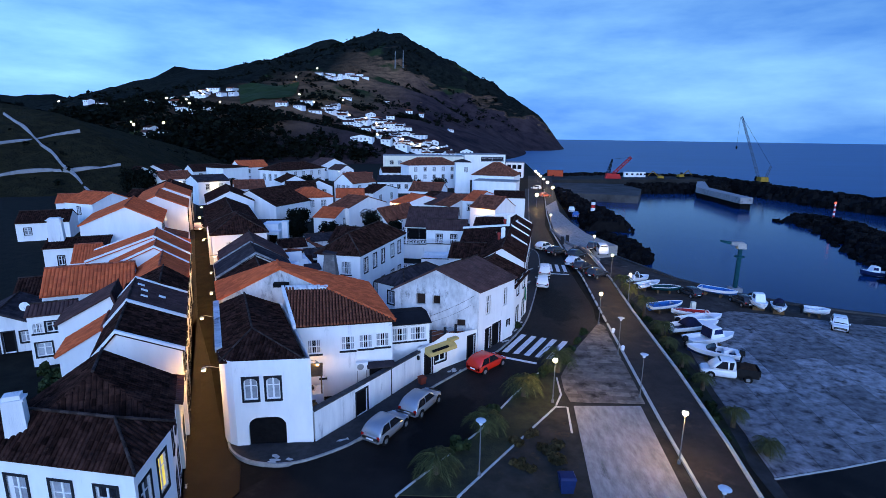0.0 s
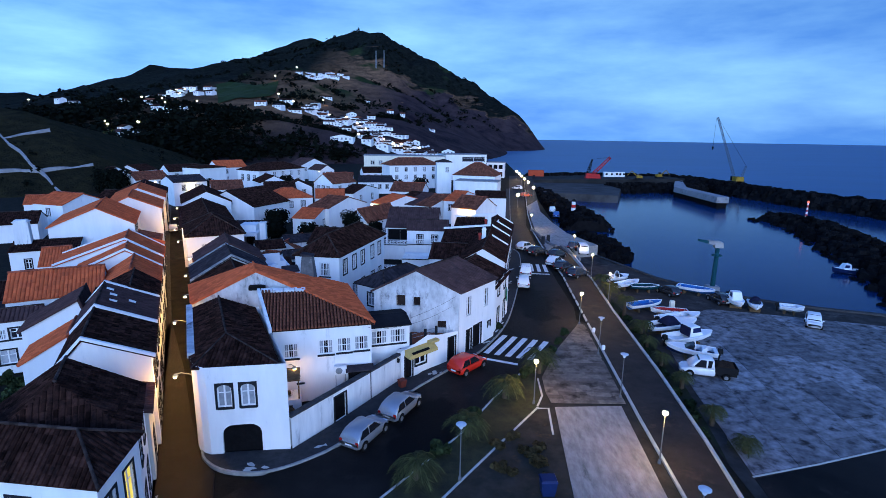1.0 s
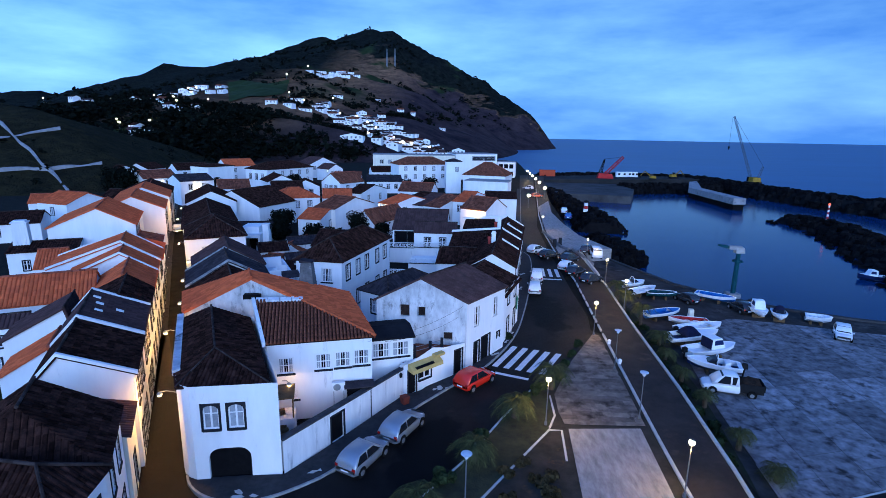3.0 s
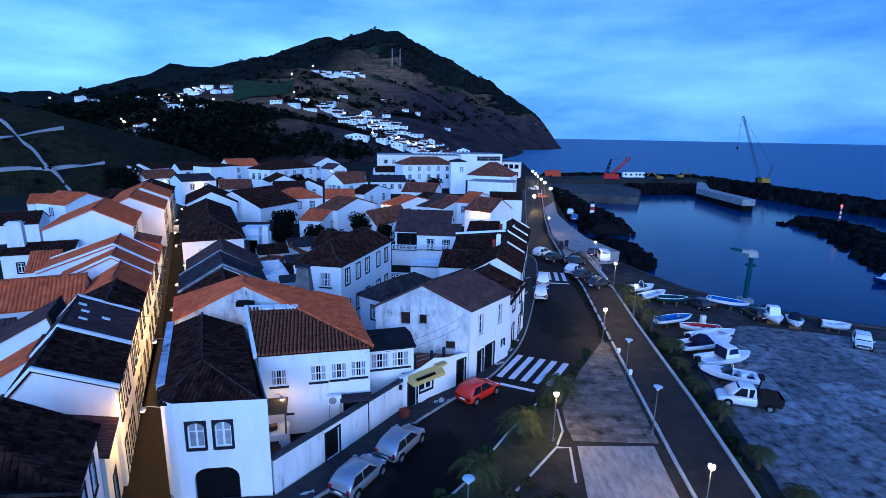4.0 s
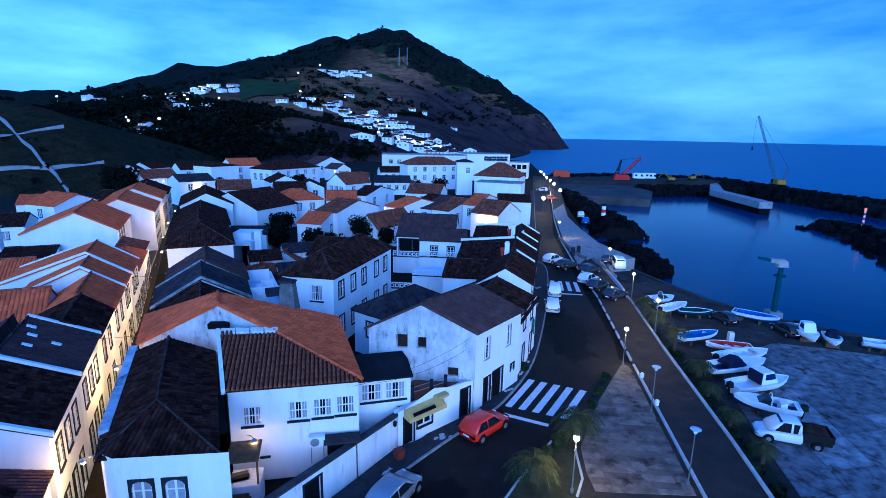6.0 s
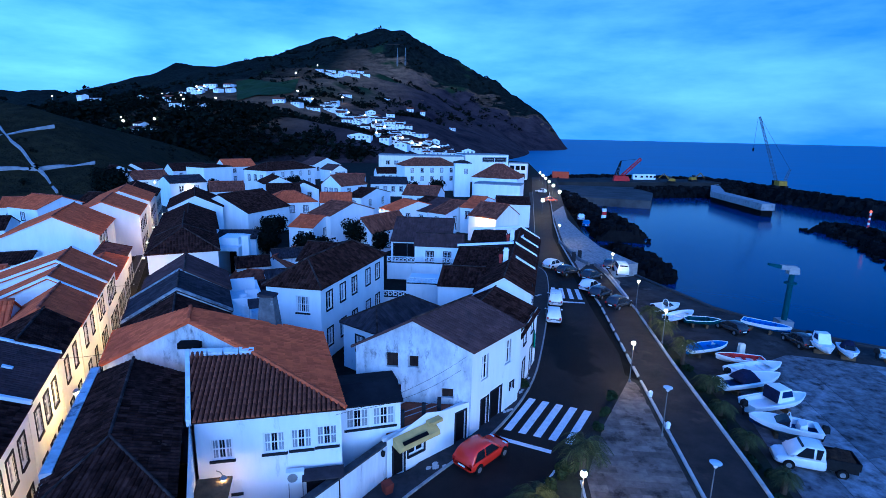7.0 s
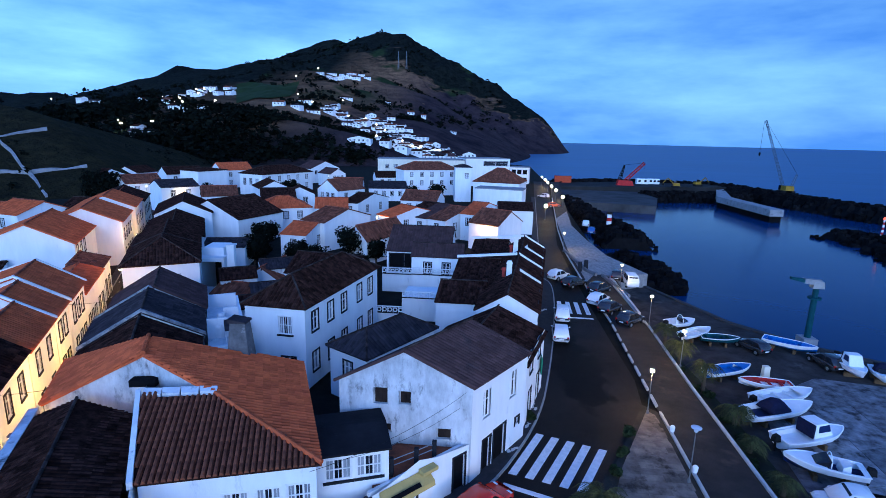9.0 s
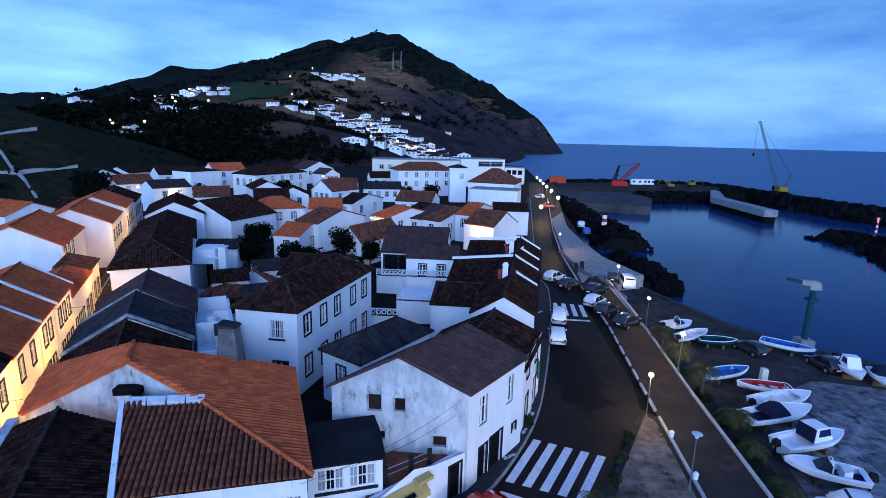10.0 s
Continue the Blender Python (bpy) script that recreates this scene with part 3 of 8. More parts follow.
def row_windows(length, z, n, w=0.95, h=1.35, margin=0.9, style="dark"):
    """n evenly spaced windows along a wall."""
    out = []
    for i in range(n):
        c = margin + (length - 2 * margin) * ((i + 0.5) / n)
        out.append((c - w / 2, z, w, h, style))
    return out


def house(label, x, y, rot, w, d, ze, zr, ridge="x", hip=False, wall=None, roof=None, wins=None, over=0.25, chimney=None, pitch=0.3, row=0.5, z=0.0, verge=False, group="", name="house", rf=0.5):
    """A house whose near left corner is at x, y; w runs along rot, d to its left-hand back. wins: side letter to holes."""
    wall, roof, wins = wall or WHITE, roof or ROOF_DARK, wins or {}
    H = thing(name, label, "house", x, y, z, rot, group)
    body = MB()
    sides = {"S": ((0, 0, 0), (1, 0, 0), w), "E": ((w, 0, 0), (0, 1, 0), d), "N": ((w, d, 0), (-1, 0, 0), w), "W": ((0, d, 0), (0, -1, 0), d)}
    for s, (O, U, length) in sides.items():
        gable = (not hip or (hip == "S" and s == "N")) and ((ridge == "x" and s in "EW") or (ridge == "y" and s in "SN"))
        holes = wins.get(s, [])
        panel(body, O, U, length, ze, [h[:4] for h in holes], top=[(length * (rf if s in "SE" else 1 - rf), zr)] if gable else None)
    body.obj("wall", wall, H)
    for s, (O, U, length) in sides.items():
        for a, zz, ww, hh, style in wins.get(s, []):
            window(H, O, U, a, zz, ww, hh, style)
    o = over
    r = MB()
    base = MB()
    k = (zr - ze) / ((d if ridge == "x" else w) * max(rf, 1 - rf))
    lo = ze - k * o + 0.05
    if ridge == "x":
        inset = min(d / 2, w / 2 - 0.3) if hip else -min(o, 0.12)
        e = o if hip else min(o, 0.12)
        a, b = (inset, d / 2, zr), (w - inset, d / 2, zr)
        P = [[(-e, -o, lo), (w + e, -o, lo), b, a], [(w + e, d + o, lo), (-e, d + o, lo), a, b]]
        if hip:
            P += [[(w + o, -o, lo), (w + o, d + o, lo), b], [(-o, d + o, lo), (-o, -o, lo), a]]
    else:
        inset = min(w / 2, d / 2 - 0.3) if hip else -min(o, 0.12)
        e = o if hip else min(o, 0.12)
        a, b = (w * rf, inset, zr), (w * rf, d - inset, zr)
        P = [[(w + o, -e, lo), (w + o, d + e, lo), b, a], [(-o, d + e, lo), (-o, -e, lo), a, b]]
        if hip == "S":
            b = (w / 2, d + 0.1, zr)
            P = [[(w + o, -e, lo), (w + o, d + 0.1, lo), b, a], [(-o, d + 0.1, lo), (-o, -e, lo), a, b], [(-o, -o, lo), (w + o, -o, lo), a]]
        elif hip:
            P += [[(-o, -o, lo), (w + o, -o, lo), a], [(w + o, d + o, lo), (-o, d + o, lo), b]]
    for p in P:
        slab_plane(base, p)
        if roof is FELT:
            continue
        roof_plane(r, p, pitch, row, 0.045 if roof in (ROOF_DARK, ROOF_GREY, ROOF_PLUM) else 0.05)
    rt = MB()
    cr = 0.075 if roof in (ROOF_DARK, ROOF_GREY, ROOF_PLUM) else 0.10
    cap_line(rt, Vector(a) + Vector((0, 0, 0.08)), Vector(b) + Vector((0, 0, 0.08)), cr)
    if hip and hip != "S":
        for p in P[:2]:
            cap_line(rt, Vector(p[0]) + Vector((0, 0, 0.07)), Vector(p[3]) + Vector((0, 0, 0.08)), cr)
            cap_line(rt, Vector(p[1]) + Vector((0, 0, 0.07)), Vector(p[2]) + Vector((0, 0, 0.08)), cr)
    ro = base.obj("roof", roof, H)
    if roof is FELT:
        return H
    r.obj("tiles", roof, ro)
    rt.obj("ridge_tiles", LICHEN if roof in (ROOF_DARK, ROOF_GREY, ROOF_PLUM) else ROOF_RIDGE, ro)
    if verge:
        for s, c in ((0, a), (1, b)):
            vb = MB()
            p0 = P[0][s]
            p1 = P[1][1 - s]
            for q in (p0, p1):
                q, cc = Vector(q), Vector(c)
                dd = Vector((0.11, 0, 0)) if ridge == "x" else Vector((0, 0.11, 0))
                up = Vector((0, 0, 0.2))
                ring = [q - dd, q + dd, cc + dd, cc - dd]
                if (ring[1] - ring[0]).cross(ring[2] - ring[0]).z < 0:
                    ring = ring[::-1]
                vb.hexa(ring, [p + up for p in ring])
            vb.obj("verge", WHITE if verge is True else LICHEN_PALE, H)
    for c in chimney or []:
        add_chimney(H, *c)
    return H


def add_chimney(H, x, y, z0, z1, w=0.7, d=0.5, mat=None):
    c = MB()
    c.hexa([(x - w / 2, y - d / 2, z0), (x + w / 2, y - d / 2, z0), (x + w / 2, y + d / 2, z0), (x - w / 2, y + d / 2, z0)],
           [(x - w * 0.42, y - d * 0.42, z1), (x + w * 0.42, y - d * 0.42, z1), (x + w * 0.42, y + d * 0.42, z1), (x - w * 0.42, y + d * 0.42, z1)])
    ch = c.obj("chimney", mat or WHITE_OLD, H)
    c = MB()
    c.box(x - w / 2, y - d / 2, z1, x + w / 2, y + d / 2, z1 + 0.1)
    c.box(x - w * 0.36, y - d * 0.36, z1 + 0.1, x + w * 0.36, y + d * 0.36, z1 + 0.3)
    c.obj("chimney_cap", mat or WHITE_OLD, ch)


def street_xy(u, v):
    """Plan point u metres up the narrow street and v metres to its right."""
    return (-20.62 - 0.497 * u + 0.868 * v, 29.86 + 0.868 * u + 0.497 * v)


S_ROT = 29.8  # the street runs this many degrees left of north

# ---------------------------------------------------------------- the houses of the town


def skewed(H, k):
    """Shears a house along its depth, for plots that are not square."""
    for o in H.children_recursive:
        if o.type == "MESH":
            for v in o.data.vertices:
                v.co.x += k * v.co.y
    return H


def street_house(label, u0, u1, v0, v1, ze, zr, roof, wins=None, **kw):
    x, y = street_xy(u0, v0)
    return house(label, x, y, S_ROT, v1 - v0, u1 - u0, ze, zr, kw.pop("ridge", "y"), roof=roof, wins=wins, **kw)


# left-hand row along the narrow street
def facade(length, floors=2, n=3, style="dark"):
    out = []
    for f in range(floors):
        out += row_windows(length, 0.9 + 2.8 * f if f else 0.15, n, 0.9, 1.5 if f else 2.1, 0.5, style if f else "door")
    return out


# the corner block at the mouth of the street follows both roads, so its plan is skewed
skewed(house("white corner house with dark tiled roof and black corner trim", -25.7, 18.45, -4, 11.6, 3.4, 6.2, 7.3, "x", True, roof=ROOF_DARK, wins={"S": row_windows(11.6, 3.4, 5, 1.0, 1.75, 0.3) + row_windows(11.6, 0.5, 5, 1.0, 1.75, 0.3), "E": [(0.35, 3.3, 0.9, 1.8, "dark"), (2.0, 3.3, 0.8, 1.9, "lit"), (0.4, 0.1, 0.9, 2.1, "door"), (2.0, 0.6, 0.8, 1.5, "dark")]}, pitch=0.24, row=0.4), -0.245)
street_house("white house with dark mossy tiled roof", -10.3, -5.1, -5.6, 0.7, 6.2, 8.3, ROOF_DARK, {"E": facade(5.2, 2, 2)}, pitch=0.24, row=0.4, hip="S", chimney=[(0.4, 0.8, 5.0, 8.2, 0.9, 0.7)])
street_house("low cream house with brown lean-to roof", -5.0, -1.4, -4.5, 0.9, 4.4, 5.3, ROOF_PLUM, {"E": facade(3.6, 1, 1)}, pitch=0.24, row=0.4, wall=CREAM)
street_house("white terraced house with dark mossy tiled roof", -1.2, 4.9, -3.7, 1.1, 6.2, 7.9, ROOF_DARK, {"E": facade(6.1, 2, 3)}, pitch=0.24, row=0.4, verge=True, rf=0.28)
L3 = street_house("white terraced house with grey-brown tiled roof and skylights", 5.0, 11.2, -3.7, 1.1, 6.3, 8.0, ROOF_PLUM, {"E": facade(6.2, 2, 3)}, pitch=0.24, row=0.4, verge=True, rf=0.28)
for p_, q_ in ((1.6, 4.6), (1.9, 3.4), (3.1, 3.0), (2.0, 1.9)):
    zk = 8.0 - 1.7 * (p_ - 1.34) / 3.46
    b = MB()
    b.hexa([(p_, q_, zk - 0.02), (p_ + 0.45, q_, zk - 0.24), (p_ + 0.45, q_ + 0.28, zk - 0.24), (p_, q_ + 0.28, zk - 0.02)], [(p_ + 0.03, q_ + 0.03, zk + 0.15), (p_ + 0.48, q_ + 0.03, zk - 0.07), (p_ + 0.48, q_ + 0.25, zk - 0.07), (p_ + 0.03, q_ + 0.25, zk + 0.15)])
    b.obj("skylight", FRAME, L3)
street_house("white terraced house with dark tiled roof", 11.4, 17.3, -3.6, 1.1, 6.1, 7.5, ROOF_DARK, {"E": facade(5.9, 2, 2)}, rf=0.62)
street_house("white house with red tiled roof on the street", 17.5, 23.9, -3.4, 1.1, 6.0, 7.5, ROOF_RED, {"E": facade(6.4, 2, 2)}, rf=0.52)
street_house("long white wing with red tiled roof", 18.6, 23.9, -10.6, -3.5, 5.4, 7.2, ROOF_RED, {"S": row_windows(6.6, 3.2, 3, 1.0, 1.1, 0.5)}, ridge="x")
street_house("white gabled house with red tiled roof", 24.1, 28.3, -6.3, 1.1, 6.0, 8.0, ROOF_RED, {"E": facade(4.2, 2, 2)}, verge=True, rf=0.60)
street_house("white gabled house with red tiled roof and one long slope", 28.5, 34.4, -8.6, 1.2, 6.0, 8.3, ROOF_RED, {"E": facade(5.9, 2, 3)}, verge=True, rf=0.66)
street_house("small white house with brown tiled roof", 34.6, 40.4, -4.0, 1.1, 4.8, 5.8, ROOF_RED, {"E": facade(5.8, 1, 3)})
street_house("low white row house with dull red roof", 40.6, 45.3, -3.2, 1.0, 4.6, 5.4, ROOF_RED, {"E": facade(4.7, 1, 2)})
street_house("large white gabled house with red tiled roof and arched windows", 53.0, 66.4, -13.4, -2.8, 6.2, 8.8, ROOF_RED, {"E": row_windows(7.0, 4.2, 3, 0.85, 1.5, 0.3), "S": []}, rf=0.56)
street_house("low front house with brown lean-to roof", 45.5, 53.0, -2.6, 0.6, 4.3, 5.2, ROOF_BROWN, {"E": facade(7.5, 1, 3)}, rf=0.1)
street_house("tall white house with red tiled roof", 66.6, 79.0, -9.0, 0.6, 6.6, 8.8, ROOF_RED, {"E": facade(11.0, 2, 4)})
street_house("white house with red tiled roof", 80.4, 92.0, -8.0, 1.0, 7.0, 9.0, ROOF_RED, {"E": facade(11.6, 2, 4)})
street_house("cream house with dark tiled roof", 92.5, 106.0, -8.0, 1.2, 6.5, 8.5, ROOF_DARK, {"E": facade(13.0, 2, 4)}, wall=CREAM)

# back buildings and gardens west of the row
street_house("white back house with single-slope brown roof", 10.2, 14.4, -7.8, -3.8, 5.2, 7.2, ROOF_PLUM, {"S": [(0.5, 2.6, 0.7, 1.0, "dark")]}, rf=0.94)
street_house("white lean-to with small red roof behind the row", 5.0, 8.6, -6.8, -3.9, 4.6, 6.2, ROOF_RED, {"S": [(0.6, 1.6, 0.8, 1.0, "dark")]}, rf=0.94)
street_house("white back house with glazed balcony", 15.2, 17.4, -11.0, -7.6, 4.7, 5.3, ROOF_PLUM, {"S": [(0.35, 0.9, 1.1, 1.2, "dark"), (0.3, 3.0, 0.7, 0.9, "white"), (1.25, 3.0, 0.9, 0.9, "dark"), (2.3, 3.0, 0.9, 0.9, "dark")]}, ridge="x")
street_house("low cottage with blue doors and grey roof", 19.6, 26.5, -17.0, -11.5, 2.5, 3.9, ROOF_GREY, {"S": [(0.5, 0.9, 0.7, 1.0, "dark"), (1.7, 0.1, 0.8, 1.9, "door"), (2.9, 0.1, 0.8, 1.9, "door"), (4.2, 0.9, 0.7, 1.0, "dark")]}, wall=WHITE_OLD)
street_house("white back house with square red roof", 36.5, 42.5, -11.6, -8.8, 4.4, 5.9, ROOF_RED, {"S": [(0.9, 2.3, 0.7, 1.0, "dark")]}, ridge="x")
street_house("low white back house with tall tapered chimney", 49.0, 56.0, -17.2, -9.5, 3.9, 4.6, ROOF_DARK, {"S": [(1.6, 1.4, 0.7, 1.3, "dark"), (4.4, 1.4, 0.8, 1.9, "door")]}, ridge="x", chimney=[(1.2, 3.0, 3.6, 7.4, 1.9, 1.6)])
street_house("low dark-roofed cottage beside the gardens", 30.0, 35.5, -15.8, -11.0, 2.6, 3.8, ROOF_DARK, {"S": [(1.2, 0.7, 0.8, 1.0, "dark")]}, ridge="x", wall=WHITE_OLD)
street_house("white back house with dark roof", 78.0, 86.0, -27.5, -19.5, 3.4, 5.0, ROOF_DARK, {"S": [(1.2, 1.2, 1.0, 1.2, "dark"), (4.8, 1.2, 1.0, 1.2, "dark")]}, ridge="x")
street_house("white back house with red roof", 94.0, 101.0, -24.5, -16.5, 5.0, 6.4, ROOF_RED, {"S": [(1.2, 2.4, 1.0, 1.2, "dark"), (4.8, 2.4, 1.0, 1.2, "dark")]}, ridge="x")


def dish(u, v, z, r):
    x, y = street_xy(u, v)
    D = thing("satellite_dish", "pale satellite dish on a wall bracket", "satellite dish", x, y, z, 20, "satellite dishes")
    b = MB()
    ring = [(r * math.cos(k * math.pi / 6), r * math.sin(k * math.pi / 6)) for k in range(12)]
    b.hexa([(c * 0.5, -0.10, s_ * 0.5) for c, s_ in ring], [(c, -0.32 + 0.1 * s_, s_) for c, s_ in ring])
    b.obj("reflector", WHITE, D)
    b = MB()
    b.tube((0, 0.3, -0.3), (0, -0.08, 0), 0.03, k=6)
    b.tube((0, -0.2, -r * 0.9), (0, -r * 1.1, 0), 0.015, k=5)
    b.obj("arm", METAL, D)


dish(15.0, -8.2, 2.9, 0.5)
dish(16.5, -11.2, 5.2, 0.4)
dish(-9.0, -6.3, 5.6, 0.45)

# right-hand side of the narrow street behind the corner houses
street_house("white house with dark tiled roof", 11.8, 17.0, 4.0, 11.0, 5.7, 7.7, ROOF_DARK, {})
street_house("white house with weathered grey ridge and dark roof", 17.1, 22.8, 4.0, 11.2, 5.9, 8.0, ROOF_GREY, {}, verge="old")
street_house("white house with plum tiled roof", 22.9, 29.2, 4.6, 11.4, 6.0, 8.1, ROOF_PLUM, {})
street_house("low white yard house with flat brown roof", 29.6, 37.0, 4.6, 9.0, 3.6, 4.2, ROOF_BROWN, {"W": [(1.0, 0, 0.9, 2.1, "door"), (4.0, 0, 0.9, 2.1, "door")]})
street_house("white house with dark hipped roof", 37.6, 47.0, 3.9, 11.0, 6.5, 8.6, ROOF_DARK, {"S": row_windows(7.1, 3.8, 2, 1.1, 1.5, 1.0, "white")}, hip=True)
street_house("white house with brown tiled roof", 47.5, 58.0, 3.5, 11.0, 6.0, 8.0, ROOF_DARK, {"W": facade(10.5, 2, 3)})
street_house("white row house with dark tiled roof", 58.5, 76.0, 3.5, 11.5, 5.2, 7.0, ROOF_DARK, {"W": facade(17.5, 2, 5)})
street_house("white house with dark tiled roof", 77.0, 92.0, 4.0, 13.0, 6.0, 8.2, ROOF_DARK, {"W": facade(15.0, 2, 4)})

# corner house with the arched garage
A = thing("corner_house", "white rounded corner house with arched garage and dark hipped roof", "house", 0, 0)
a_front = [(-15.2, 28.3), (-10.5, 29.3)]
b = MB()
fl = (Vector(a_front[1]) - Vector(a_front[0])).length
fu = ((a_front[1][0] - a_front[0][0]) / fl, (a_front[1][1] - a_front[0][1]) / fl, 0)
fo = (*a_front[0], 0)
panel(b, fo, fu, fl, 6.0, [(0.62, 3.3, 0.85, 1.5), (2.0, 3.3, 0.85, 1.5), (0.75, 0, 2.35, 2.05)], 0.25)
ring = [(-10.5, 29.3), (-16.3, 39.5), (-21.4, 38.1), (-16.85, 30.2), (-16.65, 29.45), (-16.25, 28.9), (-15.75, 28.48), (-15.2, 28.3)]
for p, q in zip(ring, ring[1:]):
    b.face((*p, 0), (*q, 0), (*q, 6.0), (*p, 6.0))
b.obj("wall", WHITE, A)
FU = Vector(fu)
FN = Vector((-FU.y, FU.x, 0))
FO = Vector(fo)


def spandrels(parent, a, ztop, w, r, rise, mat, d0, d1, name):
    """Two solid corners that round the head of an opening."""
    for s in (0, 1):
        b = MB()
        c = [(0, ztop), (0, ztop - rise)] + [(r - r * math.cos(k * math.pi / 12), ztop - rise + rise * math.sin(k * math.pi / 12)) for k in range(1, 7)]
        if s:
            c = [(w - x, zz) for x, zz in c]
        f0 = [FO + FU * (a + x) + Vector((0, 0, zz)) + FN * d0 for x, zz in c]
        f1 = [p + FN * (d1 - d0) for p in f0]
        b.hexa(f0 if s else f0[::-1], f1 if s else f1[::-1])
        b.obj(name, mat, parent)


for a0 in (0.62, 2.0):
    aw = window(A, fo, fu, a0, 3.3, 0.85, 1.5)
    for o in aw.children:
        if o.name.startswith("pane"):
            o.data.materials[0] = GLASS_CURT
    spandrels(aw, a0, 4.8, 0.85, 0.42, 0.3, TRIM, -0.03, 0.09, "arch_head")
b = MB()
lo = [FO + FU * p + FN * d for p, d in ((0.75, 0.2), (3.1, 0.2), (3.1, 0.26), (0.75, 0.26))]
b.hexa(lo, [p + Vector((0, 0, 2.05)) for p in lo])
b.obj("door", DOOR_AND_SHADE, A, "black arched garage door")
spandrels(A, 0.75, 2.05, 2.35, 0.7, 0.65, WHITE, 0.004, 0.2, "arch_head")
b = MB()
b.hexa([(-17.1, 29.9, 5.8), (-16.7, 30.1, 5.8), (-21.7, 39.2, 5.8), (-22.1, 39.0, 5.8)], [(-17.1, 29.9, 6.15), (-16.7, 30.1, 6.15), (-21.7, 39.2, 6.15), (-22.1, 39.0, 6.15)])
b.obj("parapet", GREY_OLD, A)
b = MB()
t = MB()
ra, rb = (-19.3, 38.9, 6.95), (-15.4, 31.8, 6.8)
P = [[(-16.0, 28.3, 5.9), (-10.9, 29.3, 5.9), rb], [(-10.9, 29.3, 5.9), (-16.6, 39.5, 5.9), ra, rb], [(-21.7, 38.5, 5.9), (-17.0, 29.9, 5.9), rb, ra], [(-16.6, 39.5, 5.9), (-21.7, 38.5, 5.9), ra], [(-17.0, 29.9, 5.9), (-16.0, 28.3, 5.9), rb]]
for p in P:
    slab_plane(b, p)
    roof_plane(t, p, 0.24, 0.4, 0.045)
ct = MB()
cap_line(ct, Vector(ra) + Vector((0, 0, 0.08)), Vector(rb) + Vector((0, 0, 0.08)), 0.075)
for q in ((-16.0, 28.3, 5.95), (-10.9, 29.3, 5.95)):
    cap_line(ct, q, Vector(rb) + Vector((0, 0, 0.06)), 0.06)
r = b.obj("roof", ROOF_DARK, A)
ct.obj("ridge_tiles", LICHEN, r)
t.obj("tiles", ROOF_DARK, r)

# the large red-roofed house with its brown-roofed wing
B = thing("courtyard_house", "white house with red and brown tiled roofs and a courtyard wing", "house", 0, 0)


def sp(u, v, zz):
    return (*street_xy(u, v), zz)


b, t = MB(), MB()
left_slope = [sp(15.0, 3.6, 6.0), sp(9.2, 3.6, 6.0), sp(7.3, 8.6, 8.75), sp(9.6, 8.7, 8.85)]
east_slope = [sp(-1.2, 15.85, 5.95), sp(9.2, 16.9, 6.05), sp(9.6, 8.7, 8.85), sp(7.3, 8.6, 8.75), sp(4.1, 11.85, 7.45)]
brown_slope = [sp(0.4, 8.6, 5.95), sp(-1.2, 15.85, 5.95), sp(4.1, 11.85, 7.45), sp(5.0, 8.6, 7.5)]
for p, tt in ((left_slope, t), (east_slope, t)):
    slab_plane(b, p)
    roof_plane(tt, p, 0.26, 0.42)
r = b.obj("roof", ROOF_RED, B)
cap_line(t, Vector(sp(7.3, 8.6, 8.85)), Vector(sp(9.6, 8.7, 8.95)), 0.12)
t.obj("tiles", ROOF_RED, r)
b2 = MB()
slab_plane(b2, brown_slope)
# slab darker than its tiles, painting shade into the valleys between them
r2 = b2.obj("wing_roof", ROOF_DARK, B)
BROWN_TILES = (r2, brown_slope)
t3 = MB()
cap_line(t3, Vector(sp(-1.2, 15.85, 6.05)), Vector(sp(4.1, 11.85, 7.55)), 0.11)
t3.obj("hip_tiles", ROOF_RED, r2)
b = MB()
so = Vector(sp(0.65, 8.7, 0))
se = Vector(sp(-0.95, 15.65, 0))
sl = (se - so).length
su = (se - so) / sl
wing_w = [(0.7, 3.6, 1.0, 1.15), (3.2, 3.7, 1.05, 1.15), (4.55, 3.75, 1.05, 1.15), (5.85, 3.8, 1.05, 1.15), (1.6, 1.6, 0.35, 0.7)]
panel(b, so, su, sl, 5.95, wing_w)
pl = [sp(-0.95, 15.65, 0), sp(9.0, 16.7, 0), sp(14.7, 3.9, 0), sp(9.4, 3.9, 0)]
for p, q in zip(pl, pl[1:]):
    b.face(p, q, (q[0], q[1], 6.0), (p[0], p[1], 6.0))
b.obj("wall", WHITE, B)
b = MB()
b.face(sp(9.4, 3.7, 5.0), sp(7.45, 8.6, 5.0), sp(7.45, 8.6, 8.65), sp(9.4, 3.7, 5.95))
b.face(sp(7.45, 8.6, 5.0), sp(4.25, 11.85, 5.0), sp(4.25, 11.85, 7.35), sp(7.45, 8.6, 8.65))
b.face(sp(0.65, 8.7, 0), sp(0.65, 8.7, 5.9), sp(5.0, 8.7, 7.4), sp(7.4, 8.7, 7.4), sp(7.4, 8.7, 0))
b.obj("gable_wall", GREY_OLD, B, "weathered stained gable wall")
b = MB()
b.hexa([sp(6.9, 7.9, 7.25), sp(6.5, 9.1, 7.25), sp(7.0, 9.3, 7.25), sp(7.4, 8.1, 7.25)], [sp(6.9, 7.9, 7.6), sp(6.5, 9.1, 7.6), sp(7.0, 9.3, 7.6), sp(7.4, 8.1, 7.6)])
b.obj("vent", DOOR_AND_SHADE, B)
b = MB()
